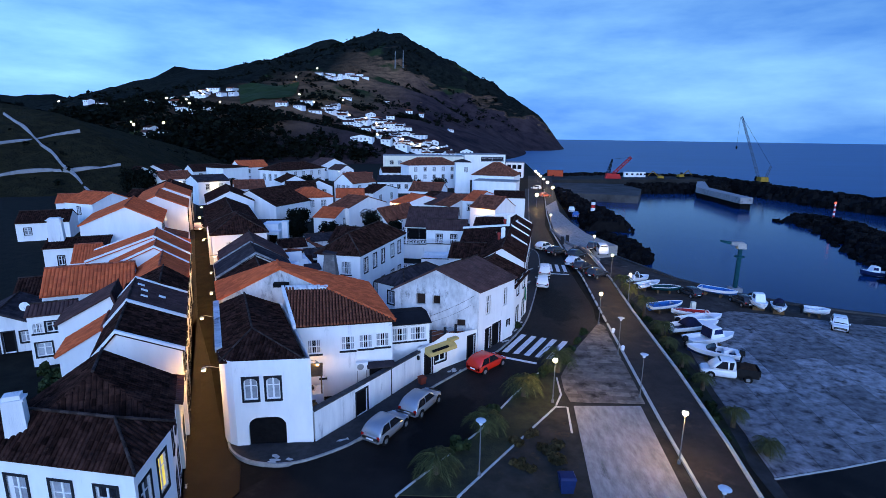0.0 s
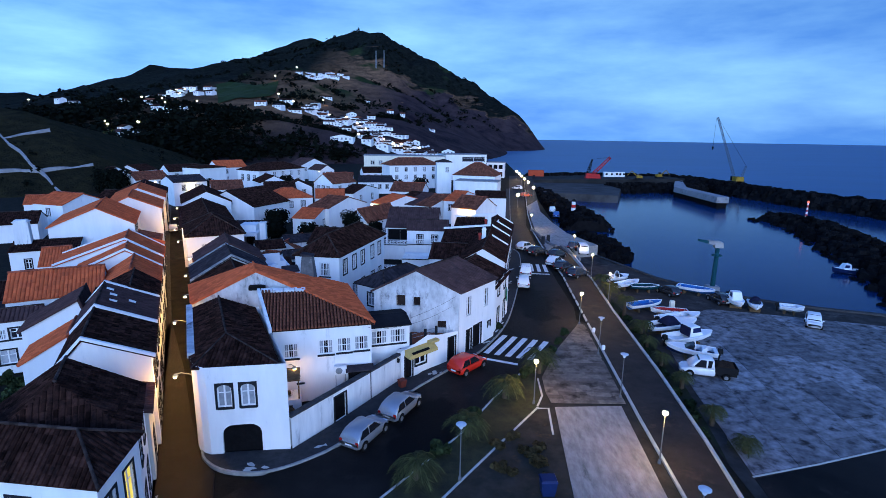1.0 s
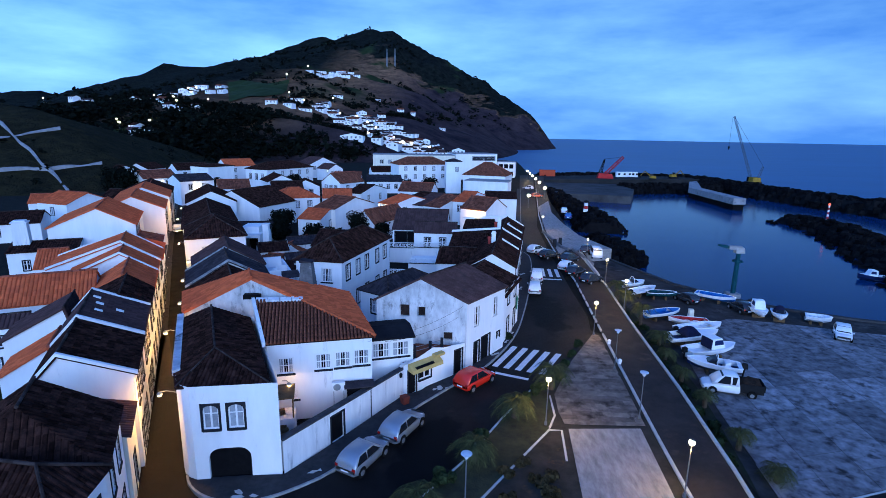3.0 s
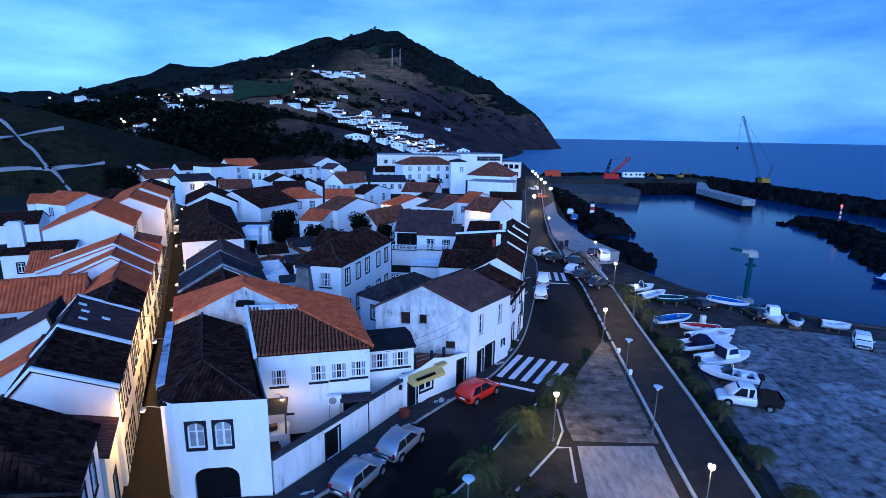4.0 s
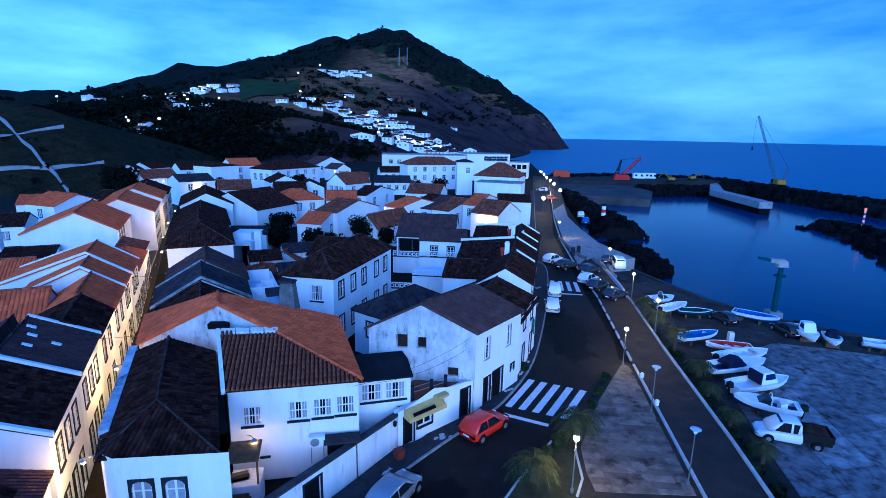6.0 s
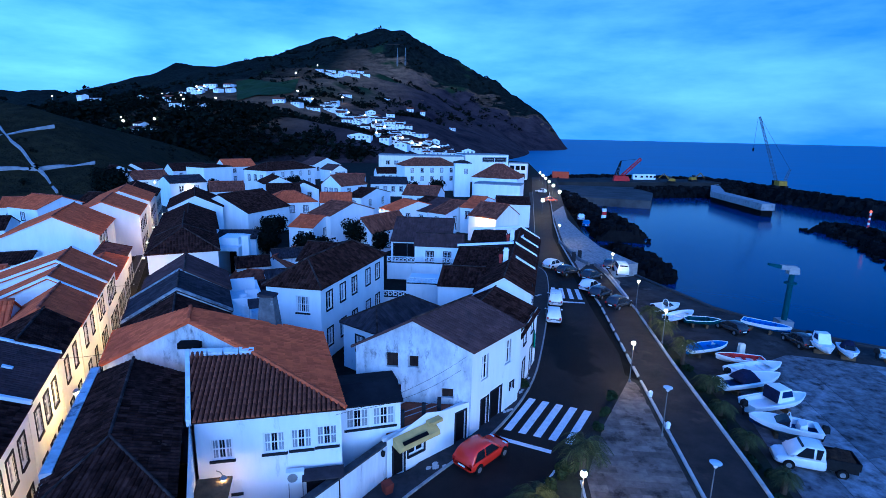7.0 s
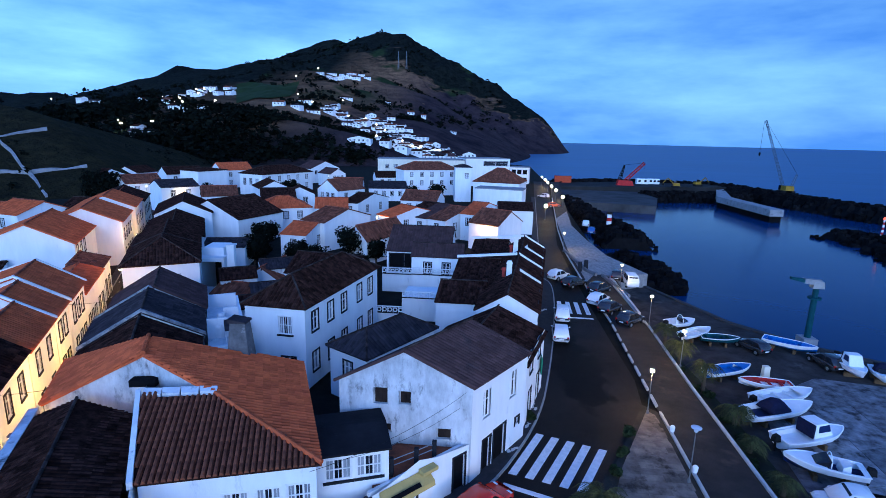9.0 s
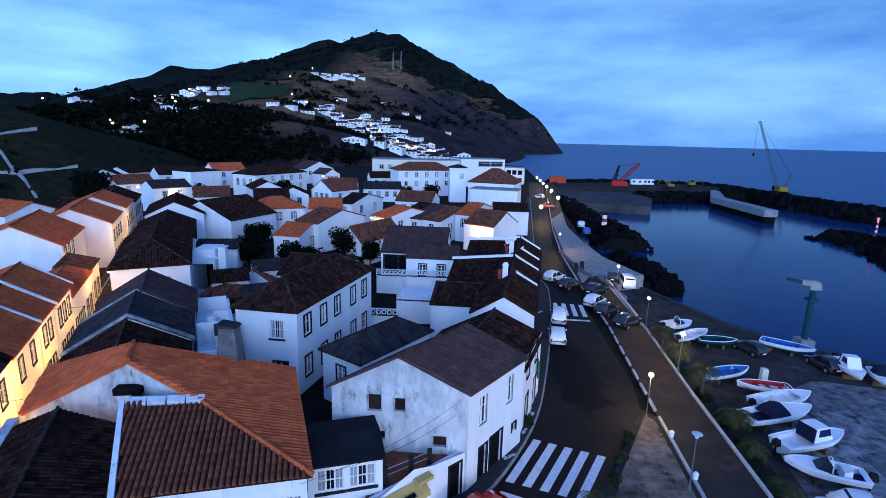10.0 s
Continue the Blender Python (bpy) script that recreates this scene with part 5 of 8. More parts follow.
# white building with two rows of dark-framed windows
H = house("large white house with rows of dark-trimmed windows", -18.1, 54.2, -5, 5.0, 13.6, 7.0, 8.8, "y", True, WHITE, ROOF_DARK, {"E": [(q_, 4.6, 0.95, 1.6, "dark") for q_ in (1.0, 3.5, 5.9, 9.0, 11.4)] + [(q_, 1.2, 0.95, 1.6, "dark") for q_ in (1.0, 3.5, 5.9, 9.0, 11.4)], "S": [(2.8, 4.6, 1.1, 1.5, "white"), (3.0, 1.2, 1.1, 1.5, "dark")]})
skewed(H, 0.12)
TOWN = [
    # label, x, y, rot, w, d, ze, zr, ridge, hip, roof, windows on the front
    ("white house with wide brown tiled roof", -12.6, 84.2, 0, 8.7, 10.8, 5.0, 7.5, "x", False, ROOF_PLUM, 0),
    ("white house with dark roof and lattice balcony", -8.6, 80.0, 0, 6.5, 4.2, 5.4, 6.6, "x", False, ROOF_PLUM, 2),
    ("white gabled house with red-brown roof and lamp-lit side", -2.3, 110.6, -34, 6.4, 8.2, 5.0, 7.2, "x", False, ROOF_BROWN, 0),
    ("white mansion with dark hipped roof and tall windows", -71.0, 176.5, 66, 23.0, 10.5, 7.0, 9.4, "x", True, ROOF_DARK, 5),
    ("white gabled house with brown roof", -44, 150, -30, 7.6, 10, 6.0, 8.6, "y", False, ROOF_BROWN, 3),
    ("white house with red hipped roof", -45.4, 117.3, 30, 10.5, 8, 5.0, 7.0, "x", True, ROOF_RED, 3),
    ("long white building with brown tiled roof", -27.3, 190.8, 26, 20.3, 10, 9.0, 11.5, "x", True, ROOF_BROWN, 5),
    ("white house with brown hipped roof beside the quay road", -3.3, 177.5, -14, 14.5, 12, 7.0, 11.0, "x", True, ROOF_BROWN, 0),
    ("white house with dark roof", -31.5, 129, -18, 4.2, 14, 5.4, 7.0, "x", False, ROOF_DARK, 1),
    ("pale gabled house with brown roof", -72, 226, 50, 14, 11, 6.0, 9.0, "y", False, ROOF_PLUM, 4),
    ("small white house with brown roof", -60, 214, 50, 7, 9, 5.0, 7.0, "y", False, ROOF_PLUM, 3),
    ("long low building with black roof and lit windows", -35.8, 174.5, 12, 12.0, 16, 4.0, 5.6, "x", False, ROOF_GREY, 4),
    ("white house with red-brown roof", -21.2, 118.5, -45, 5.2, 12, 4.6, 6.2, "x", False, ROOF_RED, 1),
    ("white terraced house with dark roof", -17.0, 121.4, -33, 3.5, 16, 4.2, 6.3, "x", False, ROOF_DARK, 1),
    ("white terraced house with dark roof", -14.0, 119.4, -33, 3.5, 16, 4.2, 6.3, "x", False, ROOF_PLUM, 1),
    ("white terraced house with red-brown roof", -10.8, 117.4, -33, 4.5, 15, 4.3, 6.2, "x", False, ROOF_BROWN, 1),
    ("white house with red tiled roof", -4.3, 118.2, -20, 3.4, 14, 5.4, 7.0, "x", False, ROOF_RED, 1),
    ("white flat-topped house with dark roof", 3.4, 127.0, 0, 7.5, 9, 5.2, 6.4, "x", False, ROOF_DARK, 0),
    ("white cottage with red tiled roof", -33.3, 98.4, -8, 4.6, 9, 3.8, 5.2, "x", False, ROOF_RED, 1),
    ("white house with brown roof", -32.0, 105.0, -28, 5.6, 12, 5.2, 7.0, "x", False, ROOF_BROWN, 0),
    ("ruined house with brown roof and stained gable", -21.5, 96.0, -25, 4.2, 11, 4.0, 6.2, "y", False, ROOF_BROWN, 0),
    ("grey house with arched window in lamp light", -78.0, 135.2, 50, 9, 9, 6.5, 8.0, "x", False, ROOF_GREY, 2),
    ("white house with flat parapet", -88.0, 169.0, 65, 10.5, 9, 8.0, 8.8, "x", True, ROOF_DARK, 0),
    ("white house with red tiled roof", -73.0, 108.2, 31, 7.3, 8, 6.6, 8.4, "y", False, ROOF_RED, 0),
    ("white house with dark roof", -122, 170, 75, 10, 9, 5.5, 7.5, "y", False, ROOF_DARK, 2),
    ("white house with dark roof", -120, 186, 85, 10, 9, 5.5, 7.5, "x", False, ROOF_DARK, 2),
    ("white house with red tiled roof", -85.5, 98.0, -15, 8.0, 9, 5.6, 7.4, "x", False, ROOF_RED, 1),
    ("white house with dark roof", -77.4, 104.0, -5, 7.0, 7, 5.6, 7.4, "x", False, ROOF_DARK, 1),
    ("low stone house with dull red roof", -30.0, 78.8, -6, 4.3, 6.5, 1.9, 3.3, "y", False, ROOF_BROWN, 0),
    ("low shed with dark brown roof", -30.2, 70.6, -6, 6.4, 4.2, 2.2, 3.0, "x", False, ROOF_BROWN, 0),
    ("low white house with dark roof", -23.0, 74.5, -8, 8.5, 6.5, 4.0, 5.8, "x", False, ROOF_DARK, 0),
    ("low house with dark roof", -11.2, 53.8, -32, 4.0, 8.2, 4.2, 5.4, "y", True, ROOF_GREY, 1),
    ("small white house with dark roof", -52, 133, 25, 8, 9, 5.0, 7.0, "x", False, ROOF_DARK, 2),
    ("white house with dark tiled roof", -60, 150, 35, 8, 10, 5.5, 7.4, "y", False, ROOF_DARK, 2),
    ("white house with brown tiled roof", -98, 150, 55, 10, 9, 5.5, 7.6, "x", False, ROOF_BROWN, 2),
    ("white house with dark tiled roof", -104, 178, 50, 12, 9, 6.0, 8.2, "x", False, ROOF_DARK, 3),
    ("white house with red tiled roof", -95, 196, 50, 12, 9, 6.5, 9.0, "x", False, ROOF_RED, 2),
    ("white house with brown tiled roof", -20, 140, -8, 9, 9, 5.0, 7.0, "x", False, ROOF_BROWN, 3),
    ("low white shed with grey roof", -41.0, 88.0, 12, 6.0, 5.0, 3.4, 4.2, "x", False, ROOF_GREY, 1),
    ("large white gabled house with dark tiled roof", -56.0, 107.4, -17, 13.6, 12, 5.0, 8.0, "y", False, ROOF_DARK, 0),
    ("white house with red tiled roof", -36.0, 124.0, 15, 7.0, 6.5, 4.6, 6.4, "x", False, ROOF_RED, 2),
    ("white house with dark tiled roof", -50.0, 142.0, 20, 7.5, 7.0, 5.2, 7.0, "y", False, ROOF_DARK, 2),
    ("white house with brown tiled roof", -66.0, 132.0, 30, 8.0, 7.0, 5.2, 7.2, "x", False, ROOF_BROWN, 2),
    ("white house with brown tiled roof", -46, 170, 10, 9, 9, 5.0, 7.0, "x", False, ROOF_BROWN, 3),
    ("white house with dark tiled roof", -40, 205, 20, 10, 9, 5.0, 7.0, "x", False, ROOF_DARK, 3),
]
for lab, x, y, rot, w, d, ze, zr, rd, hp, rf, n in TOWN:
    wins = {}
    if n:
        wins["S"] = row_windows(w, ze - 2.3, n, 0.9, 1.4) + (row_windows(w, ze - 5.2, n, 0.9, 1.4) if ze > 6.0 else [])
        wins["E"] = row_windows(d, ze - 2.3, max(1, int(d / 5)), 0.9, 1.4)
        if "mansion" in lab:
            wins["W"] = row_windows(d, 3.4, 3, 1.0, 2.0)
    # wide black door leaves stand in for the shaded verandah under the eave
    if "wide brown" in lab:
        wins["S"] = [(0.4 + k * 2.0, 2.0, 1.8, 2.5, "door") for k in range(4)]
    house(lab, x, y, rot, w, d, ze, zr, rd, hp, WHITE, rf, wins, pitch=0.34, row=0.6, z=-0.12)

# white bell tower and the long pale building with a glazed top floor
H = house("square white tower with a low cap", -9.2, 180.5, 8, 5.2, 5.2, 11.0, 11.8, "x", True, WHITE, ROOF_GREY, {"S": [(3.2, 7.6, 0.9, 1.4, "dark")]}, z=-0.12, name="tower")


def flat_block(label, x, y, rot, w, d, h, wins=None, wall=None):
    B_ = thing("building", label, "building", x, y, -0.12, rot)
    b_ = MB()
    sides = {"S": ((0, 0, 0), (1, 0, 0), w), "E": ((w, 0, 0), (0, 1, 0), d), "N": ((w, d, 0), (-1, 0, 0), w), "W": ((0, d, 0), (0, -1, 0), d)}
    for s_, (O_, U_, l_) in sides.items():
        panel(b_, O_, U_, l_, h, [q[:4] for q in (wins or {}).get(s_, [])])
    b_.obj("wall", wall or WHITE, B_)
    for s_, (O_, U_, l_) in sides.items():
        for q in (wins or {}).get(s_, []):
            window(B_, O_, U_, *q)
    b_ = MB()
    b_.box(-0.15, -0.15, h, w + 0.15, d + 0.15, h + 0.25)
    b_.obj("roof", CONC, B_)
    return B_


flat_block("long pale concrete building", -44, 227, 9, 36, 14, 10.8, {"S": row_windows(36, 7.2, 9, 1.4, 1.4, 2)}, CREAM)
flat_block("white block with glazed top floor", -8, 236, 20, 20, 14, 11.5, {"S": [(8.0, 8.6, 11.0, 1.9, "dark")]})
flat_block("white two-storey house with balcony", 11.6, 256, -8, 8.6, 9, 7.4, {"S": row_windows(8.6, 4.4, 3, 1.7, 1.9, 0.5, "door") + row_windows(8.6, 0.6, 3, 1.7, 2.2, 0.5, "door")})
flat_block("white low block with terrace", -2.5, 168.5, -12, 14.0, 7.5, 5.6)

# white carport and patio walls behind the street row
CPT = thing("carport", "white open carport with inside shade painted on its back wall", "carport", -34.2, 75.4, -0.12, 8)
for x0, x1, z0, z1, y0, y1, nm in ((0, 0.3, 0, 4.5, 0, 4.5, "wall"), (2.7, 3.0, 0, 4.5, 0, 4.5, "wall"), (0.0, 3.0, 4.5, 5.0, -0.1, 4.5, "lintel"), (0.1, 2.6, 5.0, 6.0, 1.2, 4.4, "upper_wall"), (0.3, 2.7, 0, 4.5, 4.2, 4.5, "back_wall"), (0.3, 2.7, 0.0, 1.3, 0.0, 0.2, "front_wall")):
    b = MB()
    b.box(x0, y0, z0, x1, y1, z1)
    # the back wall is black to paint in the shade under the roof
    b.obj(nm, DOOR_AND_SHADE if nm == "back_wall" else WHITE, CPT)
PIL = thing("chimney", "tall white rendered chimney beside the carport", "chimney", -30.6, 75.3, -0.12, 8)
b = MB()
b.hexa([(0, 0, 0), (0.95, 0, 0), (0.95, 0.95, 0), (0, 0.95, 0)], [(0.05, 0.05, 6.6), (0.9, 0.05, 6.6), (0.9, 0.9, 6.6), (0.05, 0.9, 6.6)])
b.obj("shaft", WHITE, PIL)
b = MB()
b.box(-0.05, -0.05, 6.6, 1.0, 1.0, 6.75)
b.obj("cap", WHITE_OLD, PIL)
PT = thing("patio", "white walled patio on a raised terrace", "patio", *street_xy(16.2, 11.5), -0.12, S_ROT)
b = MB()
b.box(0, 0, 0, 2.7, 12.0, 4.3)
b.obj("terrace", WHITE_OLD, PT)
for x0, y0, x1, y1, h_ in ((0, 0, 2.7, 0.2, 0.9), (2.5, 0.2, 2.7, 12, 0.9), (0, 11.8, 2.5, 12, 1.2), (0, 4.0, 1.5, 4.2, 1.6), (1.3, 8.0, 2.5, 8.2, 1.1)):
    b = MB()
    b.box(x0, y0, 4.3, x1, y1, 4.3 + h_)
    b.obj("patio_wall", WHITE, PT)
b = MB()
b.hexa([(1.2, 2.0, 5.5), (2.9, 2.0, 5.5), (2.9, 3.4, 5.5), (1.2, 3.4, 5.5)], [(1.2, 2.0, 5.58), (2.9, 2.0, 5.58), (2.9, 3.4, 5.95), (1.2, 3.4, 5.95)])
b.obj("lean_to_roof", ROOF_GREY, PT)
for ax, ay in ((1.3, 2.1), (2.8, 2.1), (1.3, 3.3), (2.8, 3.3)):
    b = MB()
    b.tube((ax, ay, 4.2), (ax, ay, 5.52), 0.05, k=6)
    b.obj("post", WHITE_OLD, PT)
for k, (u, v, r_) in enumerate(((20.5, 12.4, 0.45), (23.2, 12.6, 0.35))):
    TK = thing("water_tank", "small white water tank on the patio", "tank", *street_xy(u, v), 4.18, S_ROT)
    b = MB()
    b.lathe([(0.02, 0), (r_, 0.02), (r_, 0.9), (r_ * 0.8, 1.05), (0.02, 1.1)], 14)
    b.obj("drum", FRAME, TK)
for k, (u, v, w_, d_, h_) in enumerate(((31, 12, 4, 3, 3.0), (36, 16, 5, 3, 2.8), (24, 18, 3.5, 4, 3.2), (41, 13, 4, 4, 3.4), (46, 18, 5, 4, 3.0))):
    x, y = street_xy(u, v)
    house("small white outbuilding with dark lean-to roof", x, y, S_ROT, w_, d_, h_, h_ + 0.8, "x", False, WHITE_OLD, (ROOF_DARK, ROOF_GREY, ROOF_BROWN)[k % 3], {"S": [(0.6, 0.1, 0.9, 2.0, "door")]}, z=-0.12, name="outbuilding")

# ---------------------------------------------------------------- hills


def vnoise(x, y, cell, seed):
    """Smooth value noise on a plan grid."""
    gx, gy = np.asarray(x) / cell, np.asarray(y) / cell
    ix, iy = np.floor(gx).astype(int), np.floor(gy).astype(int)
    fx, fy = gx - ix, gy - iy
    fx, fy = fx * fx * (3 - 2 * fx), fy * fy * (3 - 2 * fy)

    def r(a, b):
        h = np.sin(a * 127.1 + b * 311.7 + seed * 74.7) * 43758.5453
        return h - np.floor(h)

    return (r(ix, iy) * (1 - fx) + r(ix + 1, iy) * fx) * (1 - fy) + (r(ix, iy + 1) * (1 - fx) + r(ix + 1, iy + 1) * fx) * fy - 0.5


RIDGE_MAIN = [(-452, 1460, 266), (-364, 1450, 262), (-291, 1400, 279), (-213, 1370, 261), (-166, 1340, 226), (-106, 1300, 197), (-49, 1260, 163), (18, 1220, 137), (69, 1190, 105), (106, 1165, 68), (128, 1150, 33), (136, 1140, 12), (148, 1120, 1)]
RIDGE_WEST = [(-2653, 2400, 205), (-2141, 2300, 174), (-1944, 2200, 178), (-1632, 2000, 140), (-1275, 1800, 186), (-1151, 1750, 177), (-969, 1700, 225), (-868, 1650, 206), (-707, 1600, 230), (-556, 1500, 222), (-452, 1460, 263)]
RIDGE_SHELF = [(-505, 800, 72), (-396, 800, 80), (-335, 850, 101), (-266, 900, 114), (-199, 950, 118), (-138, 950, 101), (-72, 900, 60), (-31, 850, 23)]
RIDGE_WOOD = [(-407, 520, 35), (-362, 500, 37), (-298, 470, 34), (-249, 450, 36), (-195, 430, 32), (-143, 420, 29), (-102, 400, 22), (-80, 390, 11)]
RIDGE_LEFT = [(-290, 240, 41), (-194, 210, 29), (-176, 205, 27), (-154, 195, 20), (-139, 185, 14), (-124, 175, 8), (-111, 165, 0)]
RIDGES = [  # x, y, z along a crest; fall to the west, east, south and north
    (RIDGE_MAIN, (0.36, 1.05, 0.40, 0.5)),
    (RIDGE_WEST, (0.4, 0.5, 0.36, 0.5)),
    (RIDGE_SHELF, (0.2, 0.5, 0.17, 0.3)),
    (RIDGE_WOOD, (0.2, 0.35, 0.42, 0.25)),
    (RIDGE_LEFT, (0.05, 0.75, 0.34, 0.2)),
]


def hill_height(x, y):
    x, y = np.asarray(x, float), np.asarray(y, float)
    h = np.full(np.shape(x), -60.0)
    for pts, (fw, fe, fs, fn) in RIDGES:
        for (x0, y0, z0), (x1, y1, z1) in zip(pts, pts[1:]):
            dx, dy = x1 - x0, y1 - y0
            u = np.clip(((x - x0) * dx + (y - y0) * dy) / (dx * dx + dy * dy), 0, 1)
            ex, ey = x - x0 - u * dx, y - y0 - u * dy
            d = np.hypot(np.where(ex > 0, fe, fw) * ex, np.where(ey > 0, fn, fs) * ey)
            h = np.maximum(h, z0 + u * (z1 - z0) - d)
    far = np.clip((y - 300) / 500, 0.12, 1)
    n = vnoise(x, y, 170, 1) * 26 + vnoise(x, y, 70, 2) * 14 + vnoise(x, y, 28, 3) * 6 + vnoise(x, y, 11, 4) * 2.5 - np.abs(vnoise(x + 0.5 * y, y, 95, 6)) * 26 - np.abs(vnoise(x + 0.4 * y, y, 45, 7)) * 12 + 8
    return h + n * far * np.clip(h / 40, 0.0, 1)

xs = np.concatenate([np.arange(-2800, -620, 60), np.arange(-620, 260, 9)])
ys = np.concatenate([np.arange(135, 520, 6), np.arange(520, 1480, 12), np.arange(1480, 2700, 60)])
X, Y = np.meshgrid(xs, ys)
Z = hill_height(X, Y)
g = MB()
g.v = [(float(a), float(b_), float(c)) for a, b_, c in zip(X.ravel(), Y.ravel(), Z.ravel())]
nx = len(xs)
for j in range(len(ys) - 1):
    for i in range(nx - 1):
        k = j * nx + i
        if max(Z[j, i], Z[j, i + 1], Z[j + 1, i], Z[j + 1, i + 1]) > -5:
            g.f.append((k, k + 1, k + nx + 1, k + nx))


def hillside_material():
    """Woods on the heights and in the lower gullies, dry brown terraces between them, dark cliff towards the sea."""
    mt = bpy.data.materials.new("wooded_and_terraced_hillside")
    mt.use_nodes = True
    n, l = mt.node_tree.nodes, mt.node_tree.links
    b = n["Principled BSDF"]
    b.inputs["Roughness"].default_value = 0.97
    b.inputs["Specular IOR Level"].default_value = 0.02
    co = n.new("ShaderNodeTexCoord").outputs["Object"]

    def noise(scale, stretch=(1, 1, 1), detail=6, rough=0.65):
        mp = n.new("ShaderNodeMapping")
        mp.inputs["Scale"].default_value = stretch
        l.new(co, mp.inputs["Vector"])
        q = n.new("ShaderNodeTexNoise")
        q.inputs["Scale"].default_value, q.inputs["Detail"].default_value, q.inputs["Roughness"].default_value = scale, detail, rough
        l.new(mp.outputs["Vector"], q.inputs["Vector"])
        return q.outputs["Fac"]

    def ramp(src, lo, hi, c0=(0, 0, 0), c1=(1, 1, 1)):
        r = n.new("ShaderNodeValToRGB")
        r.color_ramp.elements[0].position, r.color_ramp.elements[1].position = lo, hi
        r.color_ramp.elements[0].color, r.color_ramp.elements[1].color = (*c0, 1), (*c1, 1)
        l.new(src, r.inputs["Fac"])
        return r.outputs["Color"]

    def span(src, a, c, lo=0.0, hi=1.0):
        r = n.new("ShaderNodeMapRange")
        r.inputs["From Min"].default_value, r.inputs["From Max"].default_value = a, c
        r.inputs["To Min"].default_value, r.inputs["To Max"].default_value = lo, hi
        l.new(src, r.inputs["Value"])
        return r.outputs["Result"]

    def calc(op, p, q):
        r = n.new("ShaderNodeMath")
        r.operation = op
        for k, v in enumerate((p, q)):
            if isinstance(v, (int, float)):
                r.inputs[k].default_value = v
            else:
                l.new(v, r.inputs[k])
        return r.outputs["Value"]

    def mix(f, p, q):
        r = n.new("ShaderNodeMix")
        r.data_type = "RGBA"
        l.new(f, r.inputs["Factor"])
        for k, v in ((6, p), (7, q)):
            if isinstance(v, tuple):
                r.inputs[k].default_value = (*v, 1)
            else:
                l.new(v, r.inputs[k])
        return r.outputs[2]

    xyz = n.new("ShaderNodeSeparateXYZ")
    l.new(co, xyz.inputs["Vector"])
    x, y, z = (xyz.outputs[k] for k in "XYZ")
    patch = noise(0.014, (1, 1, 2.5), 7, 0.62)
    woods = ramp(noise(0.10, (1, 1, 1), 5), 0.35, 0.70, (0.0035, 0.0050, 0.0048), (0.016, 0.019, 0.015))
    brown = ramp(noise(0.05, (1, 1, 3.0), 7, 0.7), 0.34, 0.68, (0.270, 0.148, 0.082), (0.052, 0.033, 0.022))
    green = ramp(noise(0.06, (1, 1, 2), 5), 0.35, 0.65, (0.030, 0.044, 0.017), (0.016, 0.026, 0.012))
    cliff = ramp(noise(0.03, (1, 1, 0.35), 8, 0.72), 0.36, 0.66, (0.016, 0.012, 0.017), (0.070, 0.046, 0.046))
    # dry terraces reach up to a line that falls towards the sea; dark scrub and cliff above it
    line = calc("ADD", calc("MULTIPLY", x, -0.40), 92.0)
    rough = calc("MULTIPLY", calc("SUBTRACT", patch, 0.5), 2.6)
    below = calc("ADD", span(calc("SUBTRACT", line, z), -22, 26), rough)
    dry = calc("MULTIPLY", calc("MULTIPLY", ramp(below, 0.38, 0.66), span(z, 14, 34)), span(x, -330, -190))
    col = mix(dry, woods, brown)
    seaward = calc("MULTIPLY", span(x, -190, -90), ramp(below, 0.60, 0.36))
    col = mix(seaward, col, cliff)
    # scattered pasture
    past = calc("MULTIPLY", ramp(noise(0.009, (1, 1, 1.5), 5, 0.5), 0.56, 0.62), calc("MULTIPLY", span(z, 45, 80), span(x, -430, -360)))
    col = mix(past, col, green)
    # the near hillside is rough grass
    near = calc("MULTIPLY", span(y, 330, 290), span(x, -105, -120))
    grass = ramp(noise(0.25, (1, 1, 1), 6), 0.35, 0.68, (0.030, 0.026, 0.013), (0.012, 0.012, 0.008))
    col = mix(near, col, grass)
    l.new(col, b.inputs["Base Color"])
    bp = n.new("ShaderNodeBump")
    bp.inputs["Strength"].default_value, bp.inputs["Distance"].default_value = 1.0, 5.0
    l.new(noise(0.09, (1, 1, 1), 7, 0.7), bp.inputs["Height"])
    l.new(bp.outputs["Normal"], b.inputs["Normal"])
    return mt


HILL = hillside_material()
tagged(g.obj("hillside", HILL, smooth=True), "dark green and brown mountain slopes above the town", "hill", kind="structure")


def draped(name, pts, mat, label, category, lift=0.6, n=10):
    """A sheet over the hillside inside four plan corners."""
    a, b_, c, d = (Vector(p) for p in pts)
    g = MB()
    for i in range(n + 1):
        for j in range(n + 1):
            p = a.lerp(b_, i / n).lerp(d.lerp(c, i / n), j / n)
            g.v.append((p.x, p.y, float(hill_height(p.x, p.y)) + lift))
    for i in range(n):
        for j in range(n):
            k = i * (n + 1) + j
            g.f.append((k, k + n + 1, k + n + 2, k + 1))
    return tagged(g.obj(name, mat), label, category, kind="structure")


GRASS = m("green_pasture", (0.026, 0.043, 0.013), (0.016, 0.028, 0.010), 0.95, 0.05, 0.4, 0.3)
draped("field", [(-240, 505), (-215, 580), (-245, 690), (-305, 640)], GRASS, "green pasture on the slope", "field", 1.2)
draped("field", [(-232, 330), (-222, 352), (-236, 362), (-246, 338)], GRASS, "narrow green meadow strip", "field", 1.2)


